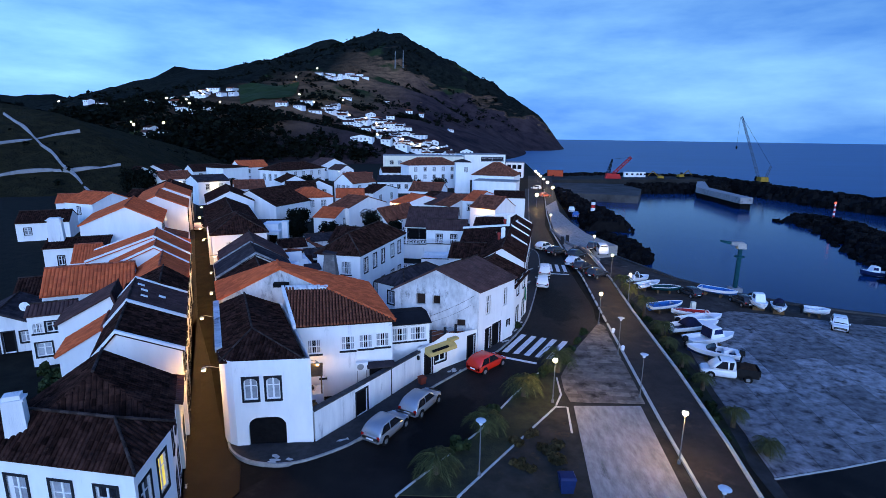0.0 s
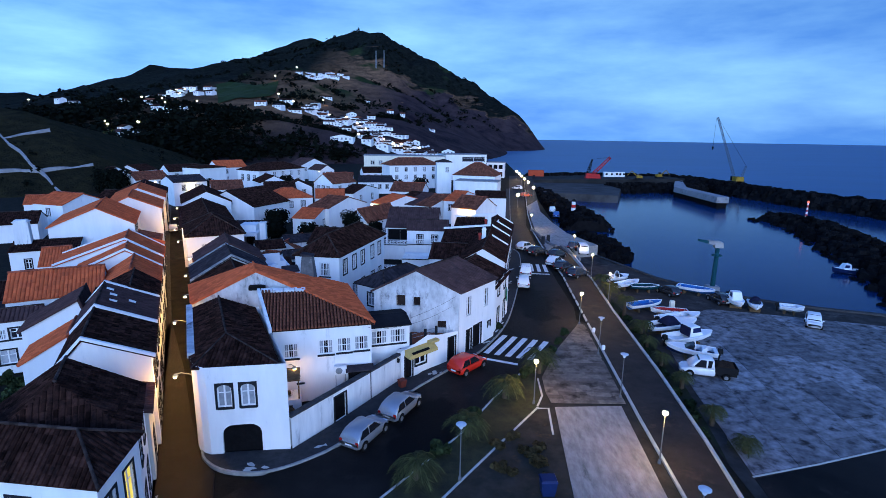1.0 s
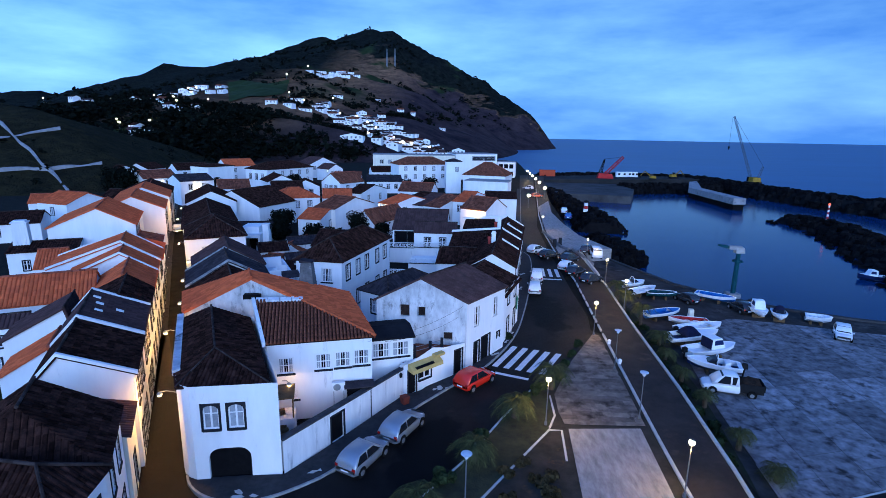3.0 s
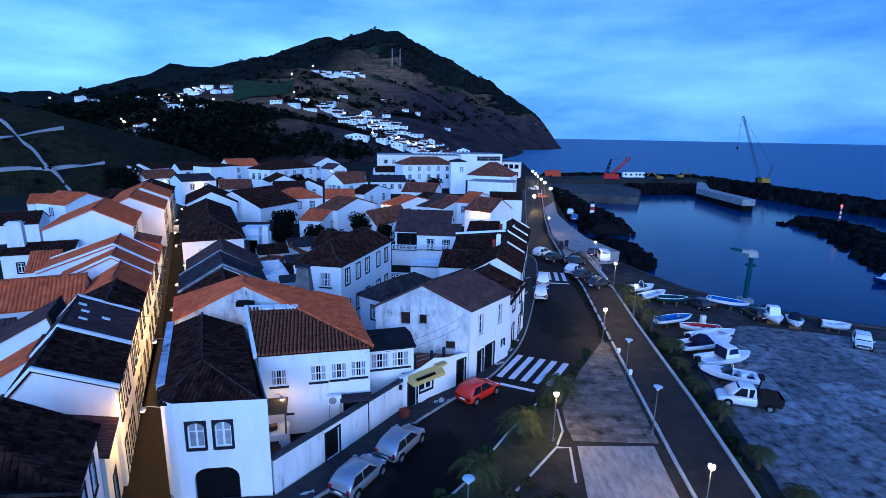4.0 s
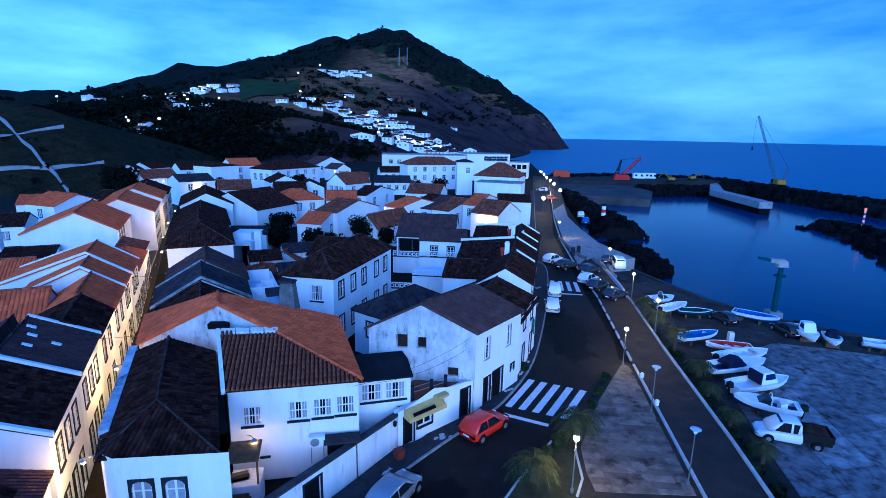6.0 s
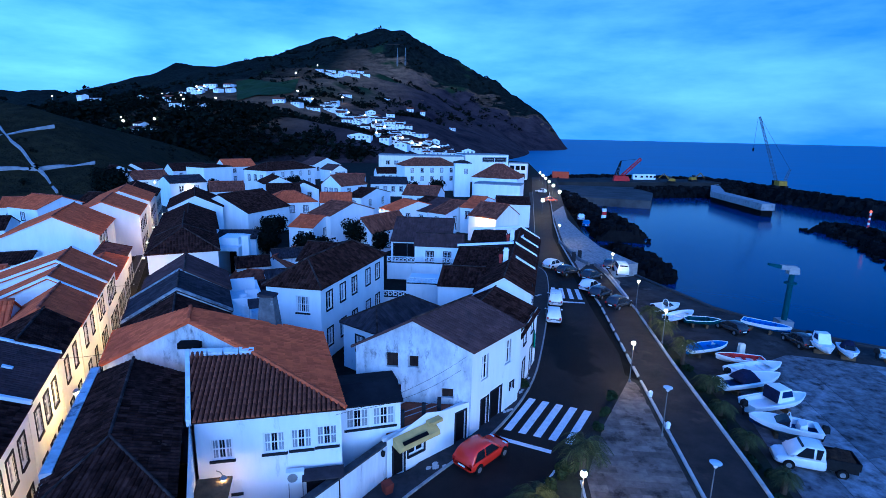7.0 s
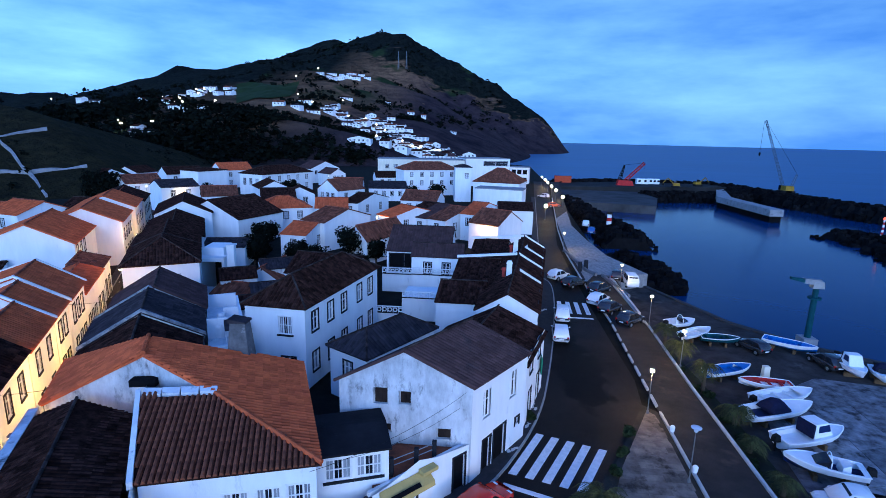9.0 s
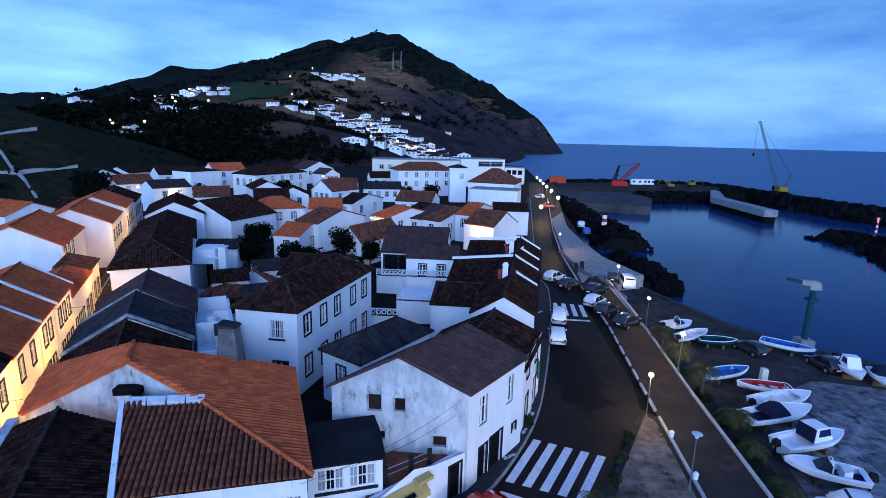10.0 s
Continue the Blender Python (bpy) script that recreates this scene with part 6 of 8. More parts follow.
def hill_road(pts, w):
    g = MB()
    q = []
    for p, r_ in zip(pts, pts[1:]):
        q += [Vector(p).lerp(Vector(r_), i / 12) for i in range(12)]
    q.append(Vector(pts[-1]))
    for p, r_ in zip(q, q[1:]):
        d = (r_ - p).normalized()
        n_ = Vector((-d.y, d.x)) * w / 2
        ring = [p - n_, r_ - n_, r_ + n_, p + n_]
        zz = [float(hill_height(v.x, v.y)) for v in ring]
        g.hexa([(v.x, v.y, z_ - 0.5) for v, z_ in zip(ring, zz)], [(v.x, v.y, z_ + 0.7) for v, z_ in zip(ring, zz)])
    tagged(g.obj("hill_road", CONC), "pale concrete track on the hillside", "road", kind="structure")


hill_road([(-176, 160), (-167, 178.6), (-163, 186.3), (-157.5, 193.0)], 0.8)
hill_road([(-157, 146), (-150, 155.6), (-143.8, 162), (-138, 163.0), (-128.3, 174.0)], 0.6)
hill_road([(-196, 201), (-183.2, 192.2), (-164.8, 180.7), (-144.4, 166.8), (-132.7, 159.1), (-124.5, 153.0)], 0.6)

# small houses on the slopes
HILL_HOUSES = [(-432, 545, 11), (-411, 537, 11), (-395, 537, 13), (-343, 487, 7), (-326, 489, 8), (-366, 574, 11), (-341, 561, 14), (-286, 467, 11), (-263, 440, 12), (-252, 431, 11), (-246, 455, 12),
               (-335, 629, 15), (-293, 568, 9), (-305, 622, 13), (-199, 505, 13), (-193, 559, 17), (-184, 511, 12), (-168, 515, 15), (-170, 560, 14), (-175, 658, 20), (-259, 817, 13), (-247, 841, 18)]
HILL_HOUSES += [(-230, 847, 16), (-198, 799, 15), (-185, 818, 12), (-91, 384, 24), (-132, 505, 13), (-129, 551, 13), (-112, 487, 14), (-88, 498, 15), (-81, 477, 14), (-71, 498, 13), (-93, 515, 13), (-61, 451, 13),
                (-48, 467, 12), (-57, 478, 12), (-43, 456, 11), (-32, 474, 10), (-62, 393, 11), (-74, 392, 9), (-124, 575, 12), (-154, 563, 12), (-94, 660, 10), (-80, 671, 7), (-37, 614, 6), (-135, 729, 8)]
HILL_HOUSES += [(-225, 332, 8), (-217, 338, 7), (-232, 345, 7), (-40, 440, 11), (-30, 446, 11), (-52, 436, 12), (-70, 462, 12), (-100, 530, 12), (-110, 545, 12), (-84, 455, 10), (-20, 455, 9), (-145, 530, 11), (-160, 540, 10), (-66, 430, 11), (-54, 420, 10), (-78, 436, 11), (-46, 426, 9), (-90, 470, 10), (-102, 500, 11), (-118, 512, 11), (-120, 530, 10), (-76, 520, 11), (-60, 505, 10), (-46, 490, 10), (-36, 430, 9), (-26, 436, 9), (-100, 560, 10)]
RNG = random.Random(5)
rv = random.Random(17)
for k in range(46):
    f = rv.random()
    HILL_HOUSES.append((-172 + 150 * f + rv.uniform(-16, 16), 566 - 128 * f + rv.uniform(-26, 26), rv.uniform(8, 14)))
for k in range(9):
    HILL_HOUSES.append((-268 + 74 * rv.random(), 812 + 40 * rv.random(), rv.uniform(11, 17)))
for k in range(9):
    HILL_HOUSES.append((-352 + 70 * rv.random(), 556 + 60 * rv.random(), rv.uniform(8, 12)))
for i, (x, y, w) in enumerate(HILL_HOUSES):
    w = max(5.5, min(w, 20) * 0.85)
    d = RNG.uniform(6, 8.5)
    h = RNG.uniform(2.8, 4.4)
    z = float(min(hill_height(x, y), hill_height(x + w * 0.7, y), hill_height(x, y + d))) - 0.6
    rise = float(max(hill_height(x, y), hill_height(x + w * 0.7, y))) - z
    h += min(rise, 4)
    rf = RNG.choice((ROOF_BROWN, ROOF_DARK, ROOF_PLUM, ROOF_GREY, ROOF_DARK))
    wins = {"S": row_windows(w, h - 1.9, max(2, int(w / 3.2)), 1.0, 1.2, 0.6)}
    house("small white house on the hillside", x - w / 2, y, RNG.uniform(-25, 30), w, d, h, h + RNG.uniform(1.1, 1.9), RNG.choice("xxy"), RNG.random() < 0.25, WHITE, rf, wins, pitch=1.2, row=2.2, z=max(z, -0.1), group="hillside houses", name="hill_house")

# woods on the lower slopes: many ragged clumps
LEAF_DARK = m("dark_foliage", (0.0075, 0.0100, 0.0070), (0.0030, 0.0042, 0.0034), 0.97, 0.3, island=0.4, spec=0.02)


def clump(mb, x, y, z, r, h, n, rnd):
    for _ in range(n):
        a, q = rnd.uniform(0, 6.283), rnd.random() ** 0.5
        zz = rnd.random()
        k = r * q * (1.0 - 0.6 * zz)
        c = Vector((x + k * math.cos(a), y + k * math.sin(a), z + h * zz))
        s = r * rnd.uniform(0.25, 0.5)
        d1 = Vector((rnd.uniform(-1, 1), rnd.uniform(-1, 1), rnd.uniform(-0.4, 0.6))).normalized() * s
        d2 = Vector((rnd.uniform(-1, 1), rnd.uniform(-1, 1), rnd.uniform(-0.4, 1.0))).normalized() * s
        mb.face(c - d1, c + d2, c + d1, c - d2 * 0.8)


g = MB()
for _ in range(4600):
    x, y = RNG.uniform(-430, -70), RNG.uniform(290, 620)
    hh = float(hill_height(x, y))
    if hh < 1 or vnoise(x, y, 45, 9) + 0.5 * vnoise(x, y, 18, 10) < -0.08 or any(abs(x - hx) < w_ * 0.8 and -16 < y - hy < 12 for hx, hy, w_ in HILL_HOUSES):
        continue
    if -310 < x < -205 and 495 < y < 700:
        continue
    tall = RNG.uniform(4, 10) if y < 470 else RNG.uniform(3, 6)
    clump(g, x, y, hh - 0.8, RNG.uniform(3.0, 5.5), tall, 18, RNG)
tagged(g.obj("woodland", LEAF_DARK), "dark evergreen woods on the lower slopes", "woods", kind="stuff")
g = MB()
for _ in range(2600):
    x, y = RNG.uniform(-700, 110), RNG.uniform(620, 1450)
    hh = float(hill_height(x, y))
    if hh < 30 or vnoise(x, y, 90, 15) + 0.5 * vnoise(x, y, 35, 16) < 0.0 or any(abs(x - hx) < w_ * 0.9 and -20 < y - hy < 14 for hx, hy, w_ in HILL_HOUSES):
        continue
    clump(g, x, y, hh - 1, RNG.uniform(3, 8), RNG.uniform(3, 8), 10, RNG)
tagged(g.obj("scrub", LEAF_DARK), "dark scrub and trees on the mountain", "woods", kind="stuff")
g = MB()
for _ in range(300):
    x, y = RNG.uniform(-300, -115), RNG.uniform(140, 300)
    hh = float(hill_height(x, y))
    if hh < 0.5 or vnoise(x, y, 30, 12) < 0.0:
        continue
    clump(g, x, y, hh - 0.3, RNG.uniform(0.8, 2.0), RNG.uniform(0.8, 2.2), 9, RNG)
tagged(g.obj("hillside_bushes", LEAF_DARK), "low dark bushes on the near hillside", "bushes", kind="stuff")

# ---------------------------------------------------------------- harbour works


def rubble(name, label, line, half, top, rnd, n, size=1.6, foot=SEA_Z - 1.5):
    """A rubble mound along plan points, its core and its loose boulders in one mesh of kind stuff."""
    g = MB()
    for a, b_ in zip(line, line[1:]):
        a, b_ = Vector(a), Vector(b_)
        d = (b_ - a).normalized()
        nn = Vector((-d.y, d.x))
        h = half
        p = [(a + nn * h), (a - nn * h), (b_ - nn * h), (b_ + nn * h)]
        q = [(a + nn * h * 0.45), (a - nn * h * 0.45), (b_ - nn * h * 0.45), (b_ + nn * h * 0.45)]
        g.hexa([(v.x, v.y, foot) for v in p], [(v.x, v.y, top - 0.6) for v in q])
    total = sum((Vector(b_) - Vector(a)).length for a, b_ in zip(line, line[1:]))
    for a, b_ in zip(line, line[1:]):
        a, b_ = Vector(a), Vector(b_)
        d = (b_ - a).normalized()
        nn = Vector((-d.y, d.x))
        for _ in range(int(n * (b_ - a).length / total)):
            t = rnd.uniform(-1, 1)
            p = a.lerp(b_, rnd.random()) + nn * half * t
            z = top - 0.5 - max(0, abs(t) - 0.4) / 0.6 * (top - SEA_Z)
            s = size * rnd.uniform(0.45, 1.0)
            ring0, ring1 = [], []
            o = rnd.uniform(0, 6)
            for k in range(5):
                an = o + k * 1.2566
                r0, r1 = s * rnd.uniform(0.7, 1.0), s * rnd.uniform(0.4, 0.75)
                ring0.append((p.x + r0 * math.cos(an), p.y + r0 * math.sin(an), z - s * 0.5))
                ring1.append((p.x + r1 * math.cos(an), p.y + r1 * math.sin(an), z + s * rnd.uniform(0.3, 0.7)))
            g.hexa(ring0, ring1)
    return tagged(g.obj(name, ROCK), label, "rocks", kind="stuff")


RB = random.Random(11)
rubble("breakwater", "long breakwater of black basalt boulders", [(32, 276), (64, 292), (96, 294), (118, 296), (124, 262), (129, 226), (136, 200), (141, 186), (146, 168), (150, 140)], 9, 0.2, RB, 1500, 2.2)
rubble("rock_spit", "black boulder spit with a beacon", [(99, 165), (102, 152), (99, 140), (95, 128), (89, 112), (84, 97), (76, 82), (72, 68)], 9.0, -2.3, RB, 620, 1.8)
rubble("shore_rocks", "black shore rocks under the quay road", [(33, 225), (33, 175), (36, 150), (34, 136)], 7.0, -1.2, RB, 420, 1.6)
rubble("shore_rocks", "black rocks running into the harbour", [(31, 127), (32.5, 113), (29.5, 101)], 5.0, -2.9, RB, 130, 1.9)
rubble("quay_rocks", "black boulders below the working platform", [(68, 240), (84, 246), (100, 248), (118, 258)], 8.0, -0.6, RB, 400, 1.8)
g = MB()
g.poly([(30, 250), (118, 275), (118, 292), (60, 290), (28, 282)], SEA_Z - 2, -0.3)
structure("harbour_platform", g, m("gravel_platform", (0.035, 0.034, 0.033), (0.018, 0.018, 0.018), 0.9, 0.1, 0.3, 1), "dark gravel working platform behind the breakwater", "quay")
g = MB()
g.poly([(33, 205), (60, 199), (69, 226), (68, 250), (30, 250)], SEA_Z - 2, -1.6)
structure("inner_quay", g, m("weathered_quay_concrete", (0.075, 0.073, 0.074), (0.028, 0.028, 0.029), 0.9, 0.15, 0.2, 2), "weathered inner quay wall", "quay")
# black base, slightly inset below the pale jetty block
g = MB()
g.poly([(92.6, 189.0), (96.4, 189.4), (96.6, 226), (109.5, 261.4), (104.9, 257), (92.4, 226.6)], SEA_Z - 2, -2.4)
structure("jetty_base", g, ROCK, "dark foot of the jetty", "quay")
g = MB()
g.poly([(92.2, 188.5), (96.8, 189.0), (97.0, 226), (110, 262), (104.5, 257.4), (92.0, 227)], -2.4, -0.2)
structure("jetty", g, CONC, "pale concrete jetty", "quay")
g = MB()
g.poly([(15.6, 90), (17.6, 94.5), (21.5, 94), (26, 96), (22.5, 108), (21.6, 122), (21.4, 140), (24, 165), (19, 150), (16.2, 112)], -3, 0.1)
structure("ramp", g, SLAB, "pale concrete apron beside the quay road", "pavement")
g = MB()
g.strip([(15.3, 110.7), (16.6, 96), (17.6, 93.4)], 0.3, 0, 0.55)
g.strip([(18.5, 93.5), (19.7, 83)], 0.3, 0, 0.5)
structure("sea_wall", g, m("worn_grey_wall", (0.20, 0.20, 0.205), (0.10, 0.10, 0.105), 0.9, 1.2, 0.3, 10, c3=(0.05, 0.05, 0.05), s3=0.8, t3=0.58), "low worn wall beside the road", "low wall")
g = MB()
g.strip([(19.0, 76), (19.4, 92)], 0.28, 0.0, 0.5)
structure("low_wall", g, STONE_WHITE, "low white wall above the boat yard", "low wall")
g = MB()
g.strip([(26, 96), (31.8, 81.0), (37.4, 74.2), (43.0, 70.2), (48.7, 67.7), (56, 65.5)], 0.6, YARD_Z - 1, YARD_Z + 0.25, side=-1)
structure("quay_edge", g, m("dark_quay_stone", (0.06, 0.06, 0.062), (0.035, 0.035, 0.036), 0.85, 0.6, 0.3), "dark stone edge of the quay", "quay")
g = MB()
g.strip([(20.0, 31.2), (25.3, 32.85), (30.7, 34.72), (46, 40.1)], 0.12, YARD_Z, YARD_Z + 0.05)
structure("yard_edging", g, STONE_WHITE, "pale edging between the concrete and the tarred corner", "kerb")


def lattice(mb, a, b_, w0, w1, n, r=0.07):
    """A square lattice boom from a to b."""
    a, b_ = Vector(a), Vector(b_)
    d = (b_ - a).normalized()
    s = d.cross(Vector((0, 0, 1))).normalized()
    t = s.cross(d)
    rings = []
    for i in range(n + 1):
        w = w0 + (w1 - w0) * i / n
        c = a.lerp(b_, i / n)
        rings.append([c + s * w * i_ + t * w * j_ for i_, j_ in ((-1, -1), (1, -1), (1, 1), (-1, 1))])
    for p, q in zip(rings, rings[1:]):
        for k in range(4):
            mb.tube(p[k], q[k], r, k=4)
            mb.tube(p[k], q[(k + 1) % 4], r * 0.6, k=4)


CR_Y = m("crane_yellow_paint", (0.34, 0.20, 0.03), (0.22, 0.13, 0.02), 0.7, 1.0, c3=(0.07, 0.045, 0.03), s3=0.6, t3=0.60)
CR_B = m("crane_blue_grey_paint", (0.10, 0.13, 0.17), (0.07, 0.09, 0.12), 0.6, 1.0)
CR_R = m("crane_red_paint", (0.48, 0.03, 0.03), (0.34, 0.025, 0.025), 0.6, 1.0)
TEAL = m("teal_paint", (0.008, 0.062, 0.078), (0.006, 0.042, 0.054), 0.7, 1.0, c3=(0.04, 0.035, 0.03), s3=0.8, t3=0.64)

CZ = -0.3
C1 = thing("crawler_crane", "tall yellow crawler crane with grey lattice boom", "crane", 131.5, 252, CZ)
b = MB()
b.box(-2.6, -2.6, 0.2, -1.2, 2.8, 1.2)
b.obj("track", BLACK, C1)
b = MB()
b.box(1.2, -2.6, 0.2, 2.6, 2.8, 1.2)
b.obj("track", BLACK, C1)
b = MB()
b.hexa([(-1.8, -3.0, 1.3), (1.8, -3.0, 1.3), (1.8, 2.4, 1.3), (-1.8, 2.4, 1.3)], [(-1.7, -2.8, 3.3), (1.7, -2.8, 3.3), (1.7, 1.6, 3.3), (-1.7, 1.6, 3.3)])
b.obj("housing", CR_Y, C1)
b = MB()
b.box(-1.9, 1.0, 1.4, -0.6, 2.6, 3.4)
b.obj("cab", GLASS, C1)
b = MB()
lattice(b, (-0.5, 1.5, 2.5), (-12.0, 1.5, 30.8), 0.45, 0.28, 26, 0.075)
b.obj("boom", CR_B, C1)
b = MB()
lattice(b, (1.2, -1.5, 3.3), (2.4, -2.0, 8.5), 0.4, 0.3, 4, 0.1)
b.obj("gantry", CR_B, C1)
b = MB()
b.tube((2.4, -2.0, 8.5), (-12.0, 1.5, 30.8), 0.05, k=4)
b.tube((-12.6, 1.5, 30.6), (-12.6, 1.5, 17.0), 0.05, k=4)
b.obj("cable", BLACK, C1)
b = MB()
b.lathe([(0.1, 1.2), (0.4, 0.9), (0.4, 0.2), (0.12, -0.5)], 8, (-12.6, 1.5, 16.2))
b.obj("hook_block", BLACK, C1)

C2 = thing("harbour_crane", "red harbour crane with short lattice booms", "crane", 66.5, 268, CZ)
b = MB()
b.hexa([(-3.6, -1.6, 0), (4.2, -1.6, 0), (4.2, 1.6, 0), (-3.6, 1.6, 0)], [(-3.0, -1.4, 2.6), (3.4, -1.4, 2.2), (3.4, 1.4, 2.2), (-3.0, 1.4, 2.6)])
b.obj("housing", CR_R, C2)
b = MB()
lattice(b, (0.5, 0, 2.3), (8.6, 0, 10.8), 0.6, 0.5, 7, 0.14)
b.obj("boom", CR_R, C2)
b = MB()
lattice(b, (-1.6, 0, 2.5), (-0.6, 0, 9.6), 0.3, 0.25, 6, 0.1)
lattice(b, (-2.9, 0, 2.5), (-0.6, 0, 9.6), 0.25, 0.2, 6, 0.08)
b.obj("mast", BLACK, C2)
b = MB()
b.tube((-0.6, 0, 9.6), (8.6, 0, 10.8), 0.06, k=4)
b.tube((8.6, 0, 10.8), (8.6, 0, 8.0), 0.06, k=4)
b.obj("cable", BLACK, C2)


def container(label, x, y, z, w, d, h, mat, win=0):
    T = thing("container", label, "container", x, y, z)
    b = MB()
    b.box(0, 0, 0, w, d, h)
    b.obj("body", mat, T)
    for i in range(win):
        b = MB()
        b.box(0.8 + i * w / win, -0.07, 1.0, 1.9 + i * w / win, -0.045, 2.0)
        b.obj("window", GLASS, T)


WHITE_P = m("white_gelcoat", (0.80, 0.81, 0.82), (0.72, 0.73, 0.75), 0.35, 1.5, c3=(0.5, 0.5, 0.5), s3=1.2, t3=0.66)
container("white site cabin with windows", 75.5, 279, CZ, 5.6, 2.5, 2.6, WHITE_P, 2)
container("white site cabin with windows", 81.4, 280.5, CZ, 5.6, 2.5, 2.6, WHITE_P, 3)
container("orange steel shipping container on the quay", 34.5, 273, CZ, 8.0, 2.6, 3.2, m("orange_container_paint", (0.45, 0.07, 0.03), (0.3, 0.05, 0.025), 0.6, 1.0))


def excavator(label, x, y, rot):
    T = thing("excavator", label, "excavator", x, y, CZ, rot)
    for s in (-1.0, 1.0):
        b = MB()
        b.box(-1.8, s - 0.3, 0, 1.8, s + 0.3, 0.8)
        b.obj("track", BLACK, T)
    b = MB()
    b.hexa([(-1.7, -1.2, 0.9), (1.2, -1.2, 0.9), (1.2, 1.2, 0.9), (-1.7, 1.2, 0.9)], [(-1.6, -1.1, 2.0), (0.9, -1.1, 2.2), (0.9, 1.1, 2.2), (-1.6, 1.1, 2.0)])
    b.obj("housing", CR_Y, T)
    b = MB()
    b.box(0.0, 0.1, 2.1, 1.1, 1.1, 3.1)
    b.obj("cab", GLASS, T)
    b = MB()
    b.tube((1.0, 0, 1.8), (3.6, 0, 4.2), 0.28, 0.22, 6)
    b.tube((3.6, 0, 4.2), (5.6, 0, 2.0), 0.2, 0.16, 6)
    b.obj("arm", CR_Y, T)
    b = MB()
    b.hexa([(5.2, -0.5, 0.9), (6.2, -0.5, 0.9), (6.2, 0.5, 0.9), (5.2, 0.5, 0.9)], [(5.3, -0.5, 2.0), (5.9, -0.5, 2.0), (5.9, 0.5, 2.0), (5.3, 0.5, 2.0)])
    b.obj("bucket", BLACK, T)


excavator("yellow excavator on the quay platform", 104, 277, 10)
excavator("yellow excavator with raised arm", 89, 264, 170)

# teal quay crane
C3 = thing("quay_crane", "teal column crane standing in the boat yard", "crane", 38.8, 77.2, SEA_Z)
b = MB()
b.tube((0, 0, 0), (0, 0, 8.6), 0.36, 0.30, 12)
b.obj("column", TEAL, C3)
b = MB()
b.hexa([(-0.6, -0.4, 8.6), (0.7, -0.4, 8.6), (0.7, 0.4, 8.6), (-0.6, 0.4, 8.6)], [(-0.5, -0.36, 9.4), (0.6, -0.36, 9.4), (0.6, 0.36, 9.4), (-0.5, 0.36, 9.4)])
b.obj("cab", METAL, C3)
b = MB()
b.hexa([(-1.5, -0.3, 9.15), (0.3, -0.34, 8.95), (0.3, 0.34, 8.95), (-1.5, 0.3, 9.15)], [(-1.5, -0.3, 9.7), (0.3, -0.34, 9.6), (0.3, 0.34, 9.6), (-1.5, 0.3, 9.7)])
b.obj("counterweight", CONC, C3)
b = MB()
b.hexa([(-3.0, -0.16, 9.55), (-1.5, -0.24, 9.2), (-1.5, 0.24, 9.2), (-3.0, 0.16, 9.55)], [(-3.0, -0.14, 9.85), (-1.5, -0.22, 9.65), (-1.5, 0.22, 9.65), (-3.0, 0.14, 9.85)])
b.obj("arm", TEAL, C3)
b = MB()
b.tube((0, 0, 7.3), (0, 0, 7.5), 0.7, 0.7, 12)
b.obj("collar", TEAL, C3)
b = MB()
b.box(-0.8, -0.8, 0, 0.8, 0.8, 2.6)
b.obj("base", CONC, C3)


def beacon(label, x, y, z, h, bands, lit=None, k_=1.0):
    T = thing("beacon", label, "beacon", x, y, z)
    n = bands
    for i in range(n):
        b = MB()
        b.lathe([((0.30 - 0.015 * i) * k_, h * i / n), ((0.285 - 0.015 * i) * k_, h * (i + 1) / n)], 12)
        b.obj("band", WHITE_P if i % 2 == 0 else CR_R, T)
    b = MB()
    b.lathe([(0.3 * k_, h), (0.32 * k_, h + 0.4), (0.08, h + 0.7)], 10)
    b.obj("lantern", lit or BLACK, T)


beacon("small white and red banded harbour light", 33.0, 152, -1.2, 2.7, 3, None, 2.2)
beacon("slim banded beacon on the rock spit", 103.5, 156.5, -2.6, 4.6, 7, glow("red_lamp_glow", (1.0, 0.12, 0.05), 1.5))

# ---------------------------------------------------------------- vehicles


def loft(mb, secs):
    """Closed rings of equal count joined end to end."""
    k = len(secs[0])
    i = len(mb.v)
    for s in secs:
        mb.v.extend(tuple(p) for p in s)
    for q in range(len(secs) - 1):
        for j in range(k):
            a = (j + 1) % k
            mb.f.append((i + q * k + j, i + q * k + a, i + (q + 1) * k + a, i + (q + 1) * k + j))
    mb.f.append(tuple(i + j for j in reversed(range(k))))
    mb.f.append(tuple(i + (len(secs) - 1) * k + j for j in range(k)))


def car_paint(name, c):
    return m(name, c, tuple(v * 0.85 for v in c), 0.25, 1.0, spec=0.7)


TAIL = m("red_lamp_lens", (0.35, 0.01, 0.01), (0.25, 0.01, 0.01), 0.2, 2.0)
HEAD = m("clear_lamp_lens", (0.7, 0.72, 0.75), (0.6, 0.62, 0.65), 0.15, 2.0)


CAR_GLASS = m("dark_car_glass", (0.012, 0.014, 0.018), (0.008, 0.009, 0.012), 0.12, 1.5, spec=0.3)
ARCH = m("black_wheel_arch", (0.006, 0.006, 0.006), (0.004, 0.004, 0.004), 0.9, 3.0)


